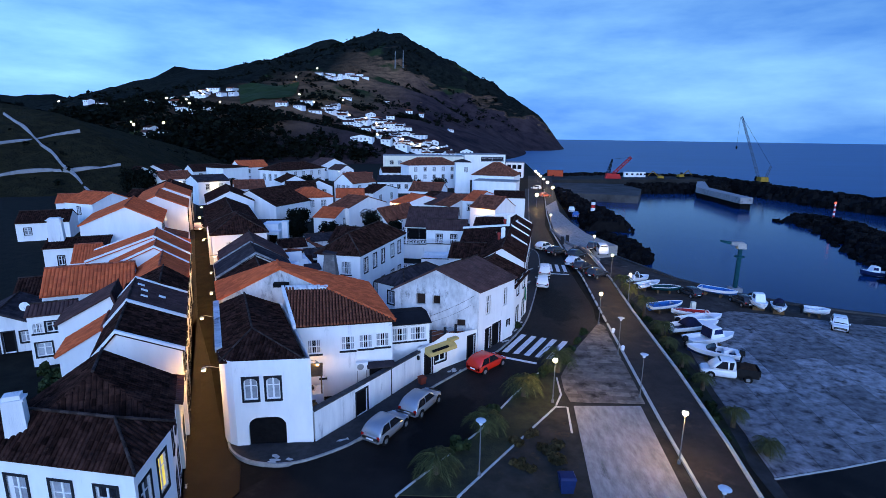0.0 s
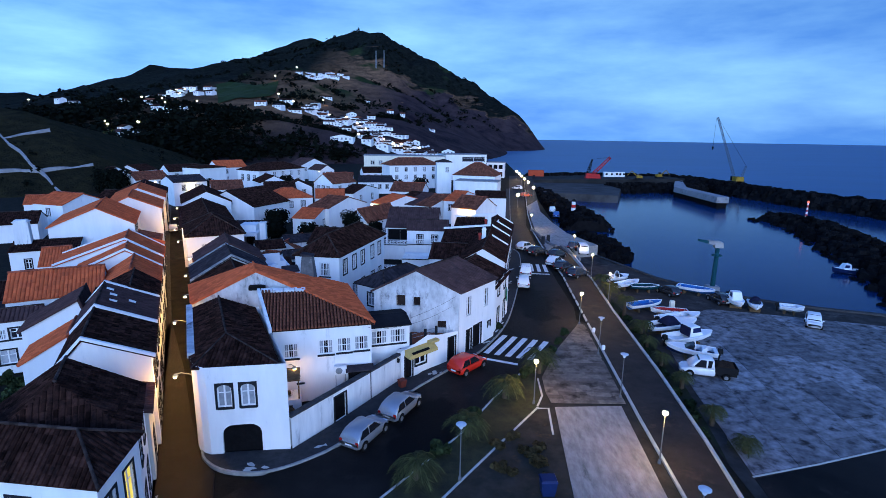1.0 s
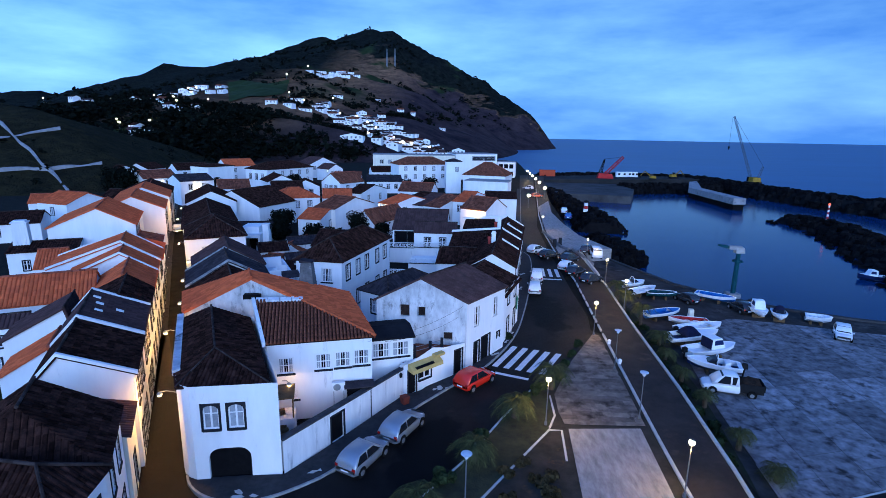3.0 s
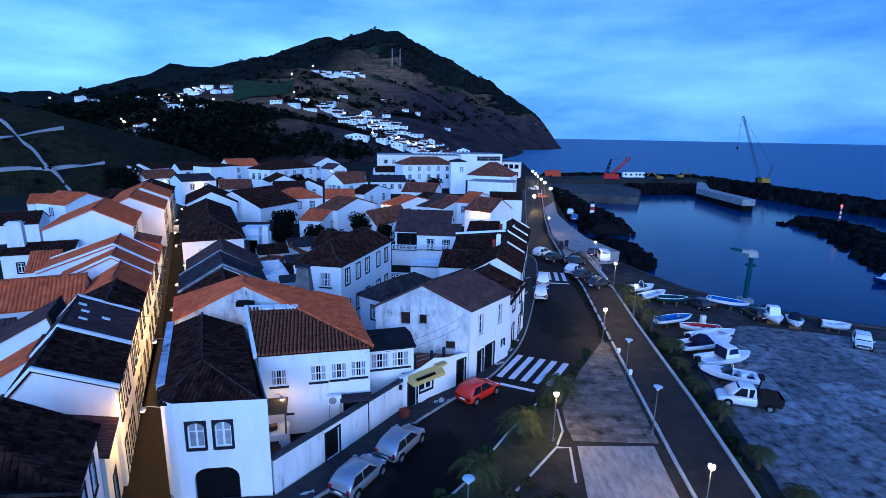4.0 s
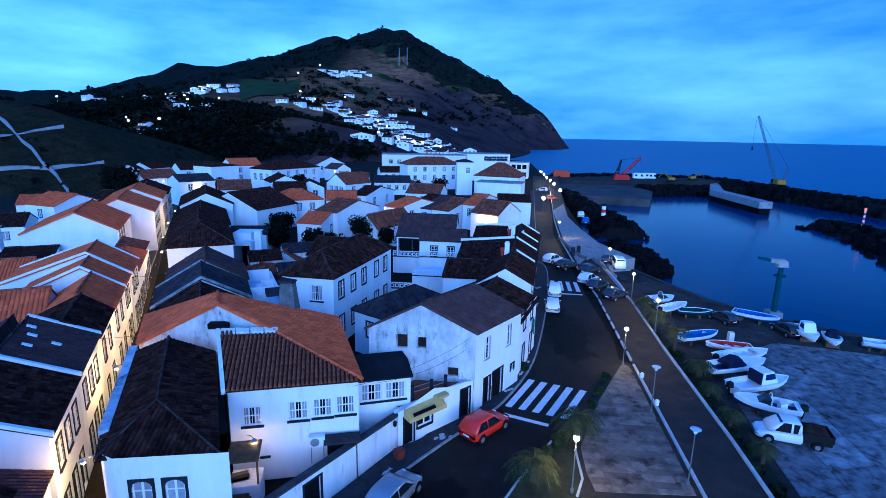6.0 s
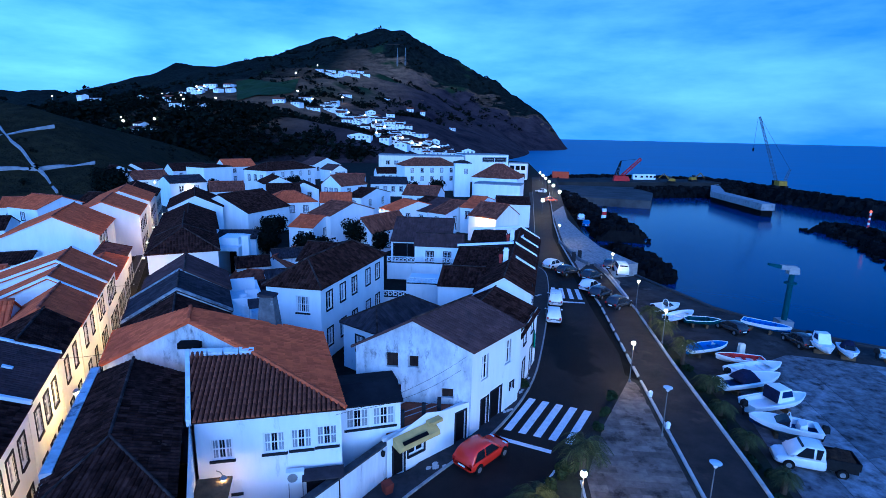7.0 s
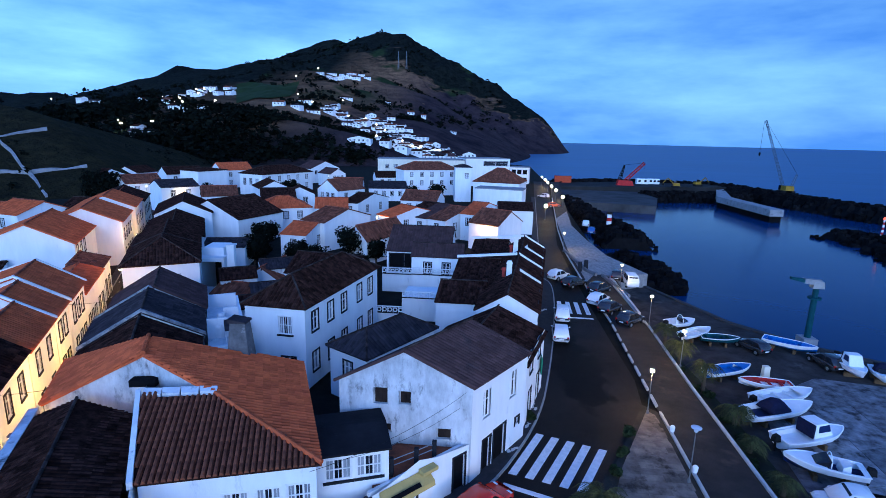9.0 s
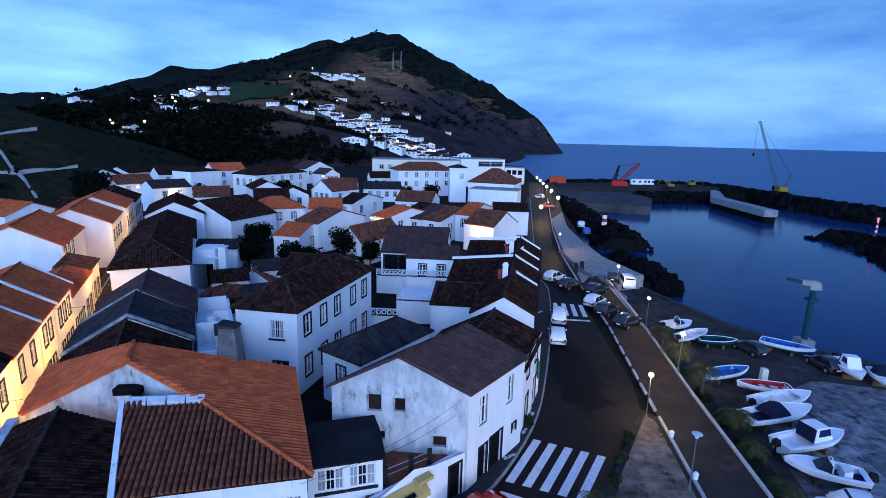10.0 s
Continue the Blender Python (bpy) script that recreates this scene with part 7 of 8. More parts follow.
def car(label, x, y, rot, paint, length=4.0, width=1.68, height=1.5, van=False, z=0.0, name="", cab=False):
    """A rounded hatchback, a van or a pickup cab that looks along its own +y."""
    T = thing(name or ("van" if van else "car"), label, "van" if van else "car", x, y, z, rot)
    L, w, h = length / 2, width / 2, height
    tall = van or cab
    k = 1.12 if tall else 1.0

    def ring(q, f, zt, zb):
        ww, t = w * f, zt * k
        half_ = [(ww * 0.80, zb), (ww * 0.97, zb + 0.10), (ww, zb + 0.28), (ww * 0.985, t - 0.14), (ww * 0.93, t - 0.04), (ww * 0.78, t)]
        return [(a, q * L, c) for a, c in half_] + [(-a, q * L, c) for a, c in reversed(half_)]

    b = MB()
    if van:
        secs = [(-1.0, 0.9, 0.80, 0.36), (-0.97, 0.97, 0.95, 0.28), (-0.7, 1, 0.97, 0.22), (0, 1, 0.96, 0.2), (0.5, 1, 0.93, 0.2), (0.72, 0.98, 0.88, 0.22), (0.9, 0.92, 0.74, 0.24), (0.97, 0.82, 0.60, 0.3), (1.0, 0.7, 0.5, 0.38)]
    else:
        secs = [(-1.0, 0.80, 0.64, 0.44), (-0.96, 0.93, 0.82, 0.30), (-0.78, 1, 0.90, 0.22), (-0.3, 1, 0.89, 0.2), (0.2, 1, 0.87, 0.2), (0.5, 0.985, 0.83, 0.21), (0.75, 0.95, 0.77, 0.23), (0.9, 0.88, 0.68, 0.26), (0.97, 0.78, 0.58, 0.32), (1.0, 0.66, 0.48, 0.4)]
    if cab:
        secs = [(-0.24, 0.97, 0.90, 0.30), (-0.2, 1, 0.93, 0.22)] + secs[4:]
    loft(b, [ring(*s_) for s_ in secs])
    b.obj("body", paint, T, smooth=True)
    belt = (0.90 if tall else 0.85) * k
    q0, q1, q2, q3 = (-0.985, -0.95, 0.36, 0.76) if van else (-0.2, -0.17, 0.30, 0.68) if cab else (-0.97, -0.68, 0.06, 0.52)
    prof = [(q0, belt), (q0 * 0.5 + q1 * 0.5, belt + (h - belt) * 0.62), (q1, h - 0.06), (q1 + 0.14, h - 0.01), ((q1 + q2) / 2, h), (q2 - 0.1, h - 0.01), (q2, h - 0.05), (q2 * 0.5 + q3 * 0.5, belt + (h - belt) * 0.52), (q3, belt - 0.02)]
    wb, wt = w * 0.955, w * (0.82 if tall else 0.78)
    secs = []
    for q, zt in prof:
        f = max(0.0, (zt - belt) / (h - belt))
        ws = wb + (wt - wb) * f
        secs.append([(wb, q * L, belt - 0.06), ((wb + ws) / 2, q * L, (belt + zt) / 2 - 0.03), (ws, q * L, zt - 0.05), (ws * 0.86, q * L, zt), (-ws * 0.86, q * L, zt), (-ws, q * L, zt - 0.05), (-(wb + ws) / 2, q * L, (belt + zt) / 2 - 0.03), (-wb, q * L, belt - 0.06)])
    b = MB()
    loft(b, secs)
    b.obj("roof", paint, T, smooth=True)

    def pane(name_, pts, out):
        g_ = MB()
        o_ = Vector(out).normalized()
        pts = [Vector(p) for p in pts]
        if (pts[1] - pts[0]).cross(pts[2] - pts[0]).dot(o_) < 0:
            pts = pts[::-1]
        g_.hexa([p - o_ * 0.03 for p in pts], [p + o_ * 0.018 for p in pts])
        g_.obj(name_, CAR_GLASS, T)

    zt, zb = h - 0.10, belt + 0.05
    xa, xb = wb + (wt - wb) * (zb - belt) / (h - belt), wb + (wt - wb) * (zt - belt) / (h - belt)
    pane("windscreen", [(-wb * 0.82, (q3 - 0.05) * L, belt + 0.05), (wb * 0.82, (q3 - 0.05) * L, belt + 0.05), (wt * 0.84, (q2 + 0.02) * L, h - 0.09), (-wt * 0.84, (q2 + 0.02) * L, h - 0.09)], (0, h - belt, (q3 - q2) * L))
    if not cab:
        pane("rear_window", [(-wb * 0.78, (q0 + 0.035) * L, belt + 0.06), (wb * 0.78, (q0 + 0.035) * L, belt + 0.06), (wt * 0.84, (q1 - 0.012) * L, h - 0.10), (-wt * 0.84, (q1 - 0.012) * L, h - 0.10)], (0, belt - h, (q1 - q0) * L))
    mid = (q1 + q2) / 2
    for s in (-1, 1):
        pane("side_window", [(s * xa, (mid + 0.03) * L, zb), (s * xa, (q3 - 0.16) * L, zb), (s * xb, (q2 - 0.01) * L, zt), (s * xb, (mid + 0.03) * L, zt)], (s, 0, 0.3))
        pane("side_window", [(s * xa, (q0 + 0.12) * L, zb), (s * xa, (mid - 0.03) * L, zb), (s * xb, (mid - 0.03) * L, zt), (s * xb, (q1 + 0.04) * L, zt)], (s, 0, 0.3))
        for yy in (-0.63 * L, 0.64 * L):
            ar = MB()
            ar.tube((s * (w - 0.22), yy, 0.33), (s * (w + 0.004), yy, 0.33), 0.37, k=16)
            ar.obj("wheel_arch", ARCH, T)
            ty = MB()
            ty.tube((s * (w - 0.19), yy, 0.30), (s * (w + 0.015), yy, 0.30), 0.30, k=16)
            wh = ty.obj("wheel", BLACK, T)
            rm = MB()
            rm.tube((s * (w - 0.1), yy, 0.30), (s * (w + 0.03), yy, 0.30), 0.20, 0.18, k=10)
            rm.obj("rim", METAL, wh)
        hl = MB()
        hl.hexa([(s * w * 0.58 - 0.17, L * 0.90, 0.54 * k), (s * w * 0.58 + 0.17, L * 0.86, 0.54 * k), (s * w * 0.58 + 0.15, L * 0.95, 0.55 * k), (s * w * 0.58 - 0.17, L * 0.985, 0.53 * k)], [(s * w * 0.6 - 0.17, L * 0.82, 0.74 * k), (s * w * 0.6 + 0.17, L * 0.80, 0.74 * k), (s * w * 0.6 + 0.15, L * 0.89, 0.70 * k), (s * w * 0.6 - 0.15, L * 0.93, 0.67 * k)])
        hl.obj("headlight", HEAD, T)
        tl = MB()
        tl.box(s * w * 0.78 - 0.1, -L * 0.985, 0.62 * k, s * w * 0.78 + 0.1, -L * 0.90, 0.86 * k)
        tl.obj("taillight", TAIL, T)
        mi = MB()
        mi.hexa([(s * (w + 0.07) - 0.08, (q3 - 0.16) * L, belt + 0.02), (s * (w + 0.07) + 0.08, (q3 - 0.16) * L, belt + 0.02), (s * (w + 0.05) + 0.06, (q3 - 0.08) * L, belt + 0.03), (s * (w + 0.05) - 0.06, (q3 - 0.08) * L, belt + 0.03)], [(s * (w + 0.07) - 0.07, (q3 - 0.16) * L, belt + 0.15), (s * (w + 0.07) + 0.07, (q3 - 0.16) * L, belt + 0.15), (s * (w + 0.05) + 0.05, (q3 - 0.1) * L, belt + 0.13), (s * (w + 0.05) - 0.05, (q3 - 0.1) * L, belt + 0.13)])
        mi.obj("mirror", paint, T)
    b = MB()
    b.box(-0.26, -L * 1.0 - 0.012, 0.52, 0.26, -L * 0.96, 0.63)
    b.obj("number_plate", WHITE_P, T)
    return T


SILVER = m("silver_car_paint", (0.34, 0.36, 0.39), (0.30, 0.32, 0.35), 0.3, 1.0, spec=0.5, metal=0.55)
RED_P = car_paint("red_car_paint", (0.62, 0.025, 0.012))
DARK_P = car_paint("dark_car_paint", (0.025, 0.027, 0.032))
WHITE_C = car_paint("white_car_paint", (0.75, 0.76, 0.78))
ORANGE_P = car_paint("orange_car_paint", (0.55, 0.10, 0.04))
car("silver hatchback parked by the kerb", -5.95, 30.9, -25.1, SILVER, 3.75, 1.62, 1.45)
car("silver hatchback parked by the kerb", -4.0, 34.4, -25.0, SILVER, 3.85, 1.64, 1.45)
car("bright red hatchback parked by the zebra crossing", 0.95, 41.75, -39, RED_P, 3.9)
car("white hatchback parked by the pavement", 8.75, 68.0, -6, WHITE_C)
car("white van parked by the pavement", 9.75, 74.0, -7, WHITE_C, 4.2, 1.7, 1.7)
car("white car at the roadside", 11.7, 91.2, -45, WHITE_C, 3.7)
car("dark estate car at the roadside", 13.4, 87.6, -50, DARK_P)
car("dark car parked on the promenade end", 16.4, 85.4, -45, DARK_P, 3.7)
car("dark car with pale roof", 15.9, 77.2, -40, DARK_P, 3.7)
car("white car parked behind dark cars", 15.2, 80.2, -40, WHITE_C, 3.6)
car("dark hatchback parked across the promenade", 17.3, 73.4, -48, DARK_P, 3.7)
car("dark car near the apron", 20.6, 92.6, -20, DARK_P)
car("white van near the apron", 21.6, 89.6, -5, WHITE_C, 4.2, 1.7, 1.8, True)
car("white car on the quay road", 21.2, 200, 60, WHITE_C)
car("orange-red car on the quay road", 21.6, 175, -75, ORANGE_P)
car("white car beside the shore rocks", 24.8, 140.5, -10, WHITE_C)
car("blue car beside the shore rocks", 24.2, 131, -10, car_paint("blue_car_paint", (0.03, 0.10, 0.30)))
PU = car("white double-cab pickup with a dark loaded bed", 23.8, 46.4, 76, WHITE_C, 4.9, 1.75, 1.85, z=YARD_Z, name="pickup", cab=True)
b = MB()
b.box(-0.80, -2.44, 0.45, 0.80, -0.56, 0.75)
b.box(-0.86, -2.5, 0.75, 0.86, -0.55, 1.0)
b.box(-0.86, -2.5, 1.0, -0.80, -0.55, 1.28)
b.box(0.80, -2.5, 1.0, 0.86, -0.55, 1.28)
b.box(-0.80, -2.5, 1.0, 0.80, -2.44, 1.28)
b.obj("bed", BLACK, PU)
rn = random.Random(9)
b = MB()
heap = [[(0.74 * (i_ - 3) / 3, -2.4 + 1.8 * j_ / 7, 1.02 + (0.0 if i_ in (0, 6) or j_ in (0, 7) else rn.uniform(0.25, 0.55))) for i_ in range(7)] for j_ in range(8)]
for r0, r1 in zip(heap, heap[1:]):
    for i_ in range(6):
        b.face(r0[i_], r0[i_ + 1], r1[i_ + 1], r1[i_])
b.obj("load", m("brown_net_heap", (0.035, 0.022, 0.015), (0.015, 0.011, 0.009), 0.95, 5.0, 0.8, 12), PU, "dark brown heap of nets")
car("small white car on the boat yard", 43.3, 61.0, 150, WHITE_C, 3.7, z=YARD_Z)
car("dark car in the boat yard", 30.2, 72.4, 22, DARK_P, 3.7, 1.6, 1.4, z=YARD_Z)
car("dark car parked near the quay edge", 35.9, 69.2, 8, DARK_P, 3.8, 1.6, 1.45, z=YARD_Z)
sx, sy = street_xy(80, 2.0)
car("pale car far up the narrow street", sx, sy, S_ROT, WHITE_C, 3.8)

# ---------------------------------------------------------------- boats
NAVY = m("navy_hull_paint", (0.012, 0.025, 0.09), (0.01, 0.018, 0.06), 0.3, 1.5)
BLUE_T = m("blue_boat_paint", (0.02, 0.16, 0.48), (0.015, 0.11, 0.36), 0.5, 1.5)
CANVAS = m("dark_blue_canvas", (0.012, 0.014, 0.04), (0.008, 0.01, 0.025), 0.8, 3.0, 0.2)
RED_B = m("red_boat_paint", (0.42, 0.03, 0.03), (0.3, 0.02, 0.02), 0.5, 1.5)


def boat(label, stern, bow, beam=2.1, h=1.0, hull=None, lower=None, kind="open", z=None, lift=0.45, inner=None):
    """A boat lying on chocks between two plan points."""
    z = YARD_Z if z is None else z
    s, e = Vector(stern), Vector(bow)
    L = (e - s).length
    rot = math.degrees(math.atan2(e.y - s.y, e.x - s.x))
    T = thing("boat", label, "boat", s.x, s.y, z, rot)
    h, lift = h * 0.78, (lift if lift < 0 else 0.32)
    hull, lower, inner = hull or WHITE_P, lower or WHITE_P, inner or WHITE_P
    xs_ = [0, 0.12, 0.3, 0.5, 0.68, 0.82, 0.93, 1.0]
    hb = [0.86, 0.95, 1.0, 1.0, 0.9, 0.66, 0.34, 0.03]
    b1 = MB()
    low, up = [], []
    for q, r_ in zip(xs_, hb):
        X_, w = q * L, r_ * beam / 2
        keel = lift + (0.0 if q < 0.6 else (q - 0.6) ** 2 * 3.2 * h)
        sheer = lift + h * (1 + 0.28 * q * q)
        chine = keel + (sheer - keel) * 0.50
        low.append([(X_, -w * 0.1, keel), (X_, w * 0.1, keel), (X_, w * 0.86, chine), (X_, -w * 0.86, chine)])
        up.append([(X_, -w * 0.86, chine), (X_, w * 0.86, chine), (X_ + 0.1 * q, w, sheer), (X_ + 0.1 * q, -w, sheer)])
    loft(b1, low)
    b1.obj("hull_bottom", lower, T)
    # the open cockpit is a well cut into the deck
    hl = MB()
    c0, c1 = (0.04, 0.72) if kind in ("open", "row") else (0.04, 0.46)
    for r0, r1 in zip(up, up[1:]):
        hl.face(r0[0], r1[0], r1[3], r0[3])
        hl.face(r0[1], r0[2], r1[2], r1[1])
    hl.face(*up[0])
    hl.obj("hull", hull, T)
    # deck ring and sole
    sheer0 = lift + h
    nn = 14
    dr = MB()

    def half(q):
        return np.interp(q, xs_, hb) * beam / 2

    for i in range(nn):
        q0, q1 = i / nn, (i + 1) / nn
        z0, z1 = lift + h * (1 + 0.28 * q0 * q0), lift + h * (1 + 0.28 * q1 * q1)
        h0, h1 = half(q0), half(q1)
        if c0 <= q0 and q1 <= c1 + 0.04:
            k = 0.78
            for sg in (-1, 1):
                dr.face((q0 * L, sg * h0, z0), (q1 * L, sg * h1, z1), (q1 * L, sg * h1 * k, z1), (q0 * L, sg * h0 * k, z0))
                dr.face((q0 * L, sg * h0 * k, z0), (q1 * L, sg * h1 * k, z1), (q1 * L, sg * h1 * k, lift + h * 0.45), (q0 * L, sg * h0 * k, lift + h * 0.45))
            dr.face((q0 * L, -h0 * k, lift + h * 0.45), (q1 * L, -h1 * k, lift + h * 0.45), (q1 * L, h1 * k, lift + h * 0.45), (q0 * L, h0 * k, lift + h * 0.45))
        else:
            dr.face((q0 * L, -h0, z0), (q1 * L, -h1, z1), (q1 * L, h1, z1 + 0.0), (q0 * L, h0, z0))
    dr.obj("deck", inner, T)
    rl = MB()
    edge = [(q * L, -half(q), lift + h * (1 + 0.28 * q * q)) for q in [i / nn for i in range(nn + 1)]]
    rl.pipe(edge + [(a, -c, e_) for a, c, e_ in reversed(edge)], 0.05, 6, True)
    rl.obj("gunwale", hull if kind != "row" else WHITE_P, T)
    if kind in ("row", "open"):
        for q in (0.2, 0.42, 0.62):
            th = MB()
            w = half(q) * 0.8
            th.box(q * L - 0.14, -w, lift + h * 0.72, q * L + 0.14, w, lift + h * 0.72 + 0.06)
            th.obj("thwart", inner if kind == "row" else WHITE_P, T)
    if kind == "cabin":
        cb = MB()
        x0, x1 = 0.40 * L, 0.66 * L
        w = beam * 0.36
        cb.hexa([(x0, -w, sheer0), (x1 + 0.3, -w * 0.9, sheer0), (x1 + 0.3, w * 0.9, sheer0), (x0, w, sheer0)], [(x0 + 0.1, -w * 0.85, sheer0 + 1.1), (x1 - 0.25, -w * 0.78, sheer0 + 1.1), (x1 - 0.25, w * 0.78, sheer0 + 1.1), (x0 + 0.1, w * 0.85, sheer0 + 1.1)])
        cabin = cb.obj("cabin", WHITE_P, T)
        gl = MB()
        for sg in (-1, 1):
            gl.hexa([(x0 + 0.35, sg * w * 0.88, sheer0 + 0.45), (x1 - 0.05, sg * w * 0.86, sheer0 + 0.45), (x1 - 0.05, sg * w * 0.93, sheer0 + 0.45), (x0 + 0.35, sg * w * 0.96, sheer0 + 0.45)][::sg], [(x0 + 0.4, sg * w * 0.82, sheer0 + 0.95), (x1 - 0.2, sg * w * 0.76, sheer0 + 0.95), (x1 - 0.2, sg * w * 0.86, sheer0 + 0.95), (x0 + 0.4, sg * w * 0.9, sheer0 + 0.95)][::sg])
        gl.obj("window", NAVY, cabin)
        cv = MB()
        cv.box(x0 - 0.12, -w * 0.9, sheer0 + 0.05, x0 + 0.06, w * 0.9, sheer0 + 1.05)
        cv.obj("canvas", CANVAS, cabin)
    if kind in ("canopy", "sport"):
        ws = MB()
        x0 = 0.5 * L
        w = beam * 0.36
        ws.hexa([(x0, -w, sheer0 - 0.1), (x0 + 0.75, -w * 0.7, sheer0), (x0 + 0.75, w * 0.7, sheer0), (x0, w, sheer0 - 0.1)], [(x0 - 0.2, -w * 0.9, sheer0 + 0.5), (x0 + 0.25, -w * 0.6, sheer0 + 0.42), (x0 + 0.25, w * 0.6, sheer0 + 0.42), (x0 - 0.2, w * 0.9, sheer0 + 0.5)])
        ws.obj("windscreen", GLASS, T)
    if kind == "canopy":
        cp = MB()
        w = beam * 0.4
        secs = []
        for q, hh in ((0.28, 0.2), (0.33, 0.75), (0.42, 0.95), (0.5, 0.8), (0.56, 0.3)):
            secs.append([(q * L, w * math.cos(a), sheer0 + hh * math.sin(a)) for a in [math.pi * k / 6 for k in range(7)]])
        loft(cp, secs)
        cp.obj("canopy", CANVAS, T)
    if kind == "sport":
        st = MB()
        st.hexa([(0.2 * L, -0.5, lift + 0.45 * h), (0.32 * L, -0.5, lift + 0.45 * h), (0.32 * L, 0.5, lift + 0.45 * h), (0.2 * L, 0.5, lift + 0.45 * h)], [(0.21 * L, -0.45, sheer0 + 0.35), (0.3 * L, -0.45, sheer0 + 0.15), (0.3 * L, 0.45, sheer0 + 0.15), (0.21 * L, 0.45, sheer0 + 0.35)])
        st.obj("seat", WHITE_P, T)
        rr = MB()
        rr.pipe([(0.45 * L, 0.6 * math.cos(math.pi * k / 10), sheer0 + 0.85 * math.sin(math.pi * k / 10)) for k in range(11)], 0.04, 6)
        rr.obj("arch", WHITE_P, T)
    if kind in ("open", "canopy", "sport", "cabin"):
        en = MB()
        en.hexa([(-0.55, -0.2, lift + h * 0.75), (-0.05, -0.24, lift + h * 0.75), (-0.05, 0.24, lift + h * 0.75), (-0.55, 0.2, lift + h * 0.75)], [(-0.5, -0.16, lift + h * 1.3), (-0.1, -0.2, lift + h * 1.35), (-0.1, 0.2, lift + h * 1.35), (-0.5, 0.16, lift + h * 1.3)])
        en.tube((-0.3, 0, lift + h * 0.78), (-0.22, 0, lift * 0.4), 0.1, 0.07, 6)
        en.obj("outboard_motor", BLACK, T)
    for q in (0.22, 0.62):
        ck = MB()
        ck.box(q * L - 0.12, -beam * 0.36, 0, q * L + 0.12, beam * 0.36, lift + 0.12)
        ck.obj("chock", WOOD, T)
    return T


boat("white speedboat with navy hull and stern seat", (26.2, 49.5), (21.7, 50.8), 2.0, 1.05, WHITE_P, NAVY, "sport")
boat("white cabin boat with blue canvas", (22.5, 52.9), (28.1, 54.8), 2.1, 1.05, WHITE_P, WHITE_P, "cabin")
boat("white motorboat with navy hull and dark canopy", (21.8, 56.4), (28.1, 58.6), 2.2, 1.0, WHITE_P, NAVY, "canopy")
boat("white open motorboat on wooden chocks", (24.0, 59.2), (29.7, 61.3), 2.0, 0.9, WHITE_P, WHITE_P, "open")
boat("white rowing boat with red inside", (28.8, 62.4), (24.3, 62.8), 1.7, 0.8, WHITE_P, WHITE_P, "row", inner=RED_B)
boat("blue and white fishing boat", (22.0, 64.1), (26.8, 66.0), 1.8, 0.85, WHITE_P, BLUE_T, "row", inner=BLUE_T)
boat("white cabin boat on chocks", (37.4, 69.8), (36.8, 65.2), 2.0, 1.0, WHITE_P, WHITE_P, "cabin")
boat("small covered white boat", (39.6, 67.6), (38.4, 64.4), 1.7, 0.9, WHITE_P, WHITE_P, "canopy")
boat("small white open boat", (42.0, 65.8), (44.4, 64.6), 1.7, 0.9, WHITE_P, WHITE_P, "open")
boat("blue and white wooden boat at the quay edge", (32.2, 74.2), (36.2, 71.2), 1.9, 0.9, WHITE_P, BLUE_T, "row", inner=BLUE_T)
boat("dark green fishing boat under a cover", (25.2, 73.6), (29.2, 73.2), 1.8, 0.8, TEAL, TEAL, "row", inner=TEAL)
boat("white motorboat beside the palms", (22.8, 77.2), (26.3, 78.4), 2.0, 0.95, WHITE_P, WHITE_P, "sport")
boat("white skiff beside the palms", (23.2, 73.6), (27.2, 76.2), 1.8, 0.8, WHITE_P, WHITE_P, "open")
boat("moored blue fishing boat with white wheelhouse", (75.9, 97.0), (71.2, 97.8), 2.4, 1.4, NAVY, NAVY, "cabin", z=SEA_Z, lift=-0.3)
P1 = thing("pillar", "pale concrete pillar in the boat yard", "pillar", 27.9, 65.2, YARD_Z)
b = MB()
b.hexa([(-0.3, -0.28, 0), (0.3, -0.28, 0), (0.3, 0.28, 0), (-0.3, 0.28, 0)], [(-0.26, -0.24, 1.35), (0.26, -0.24, 1.35), (0.26, 0.24, 1.35), (-0.26, 0.24, 1.35)])
b.obj("shaft", CREAM, P1)

# ---------------------------------------------------------------- lamps


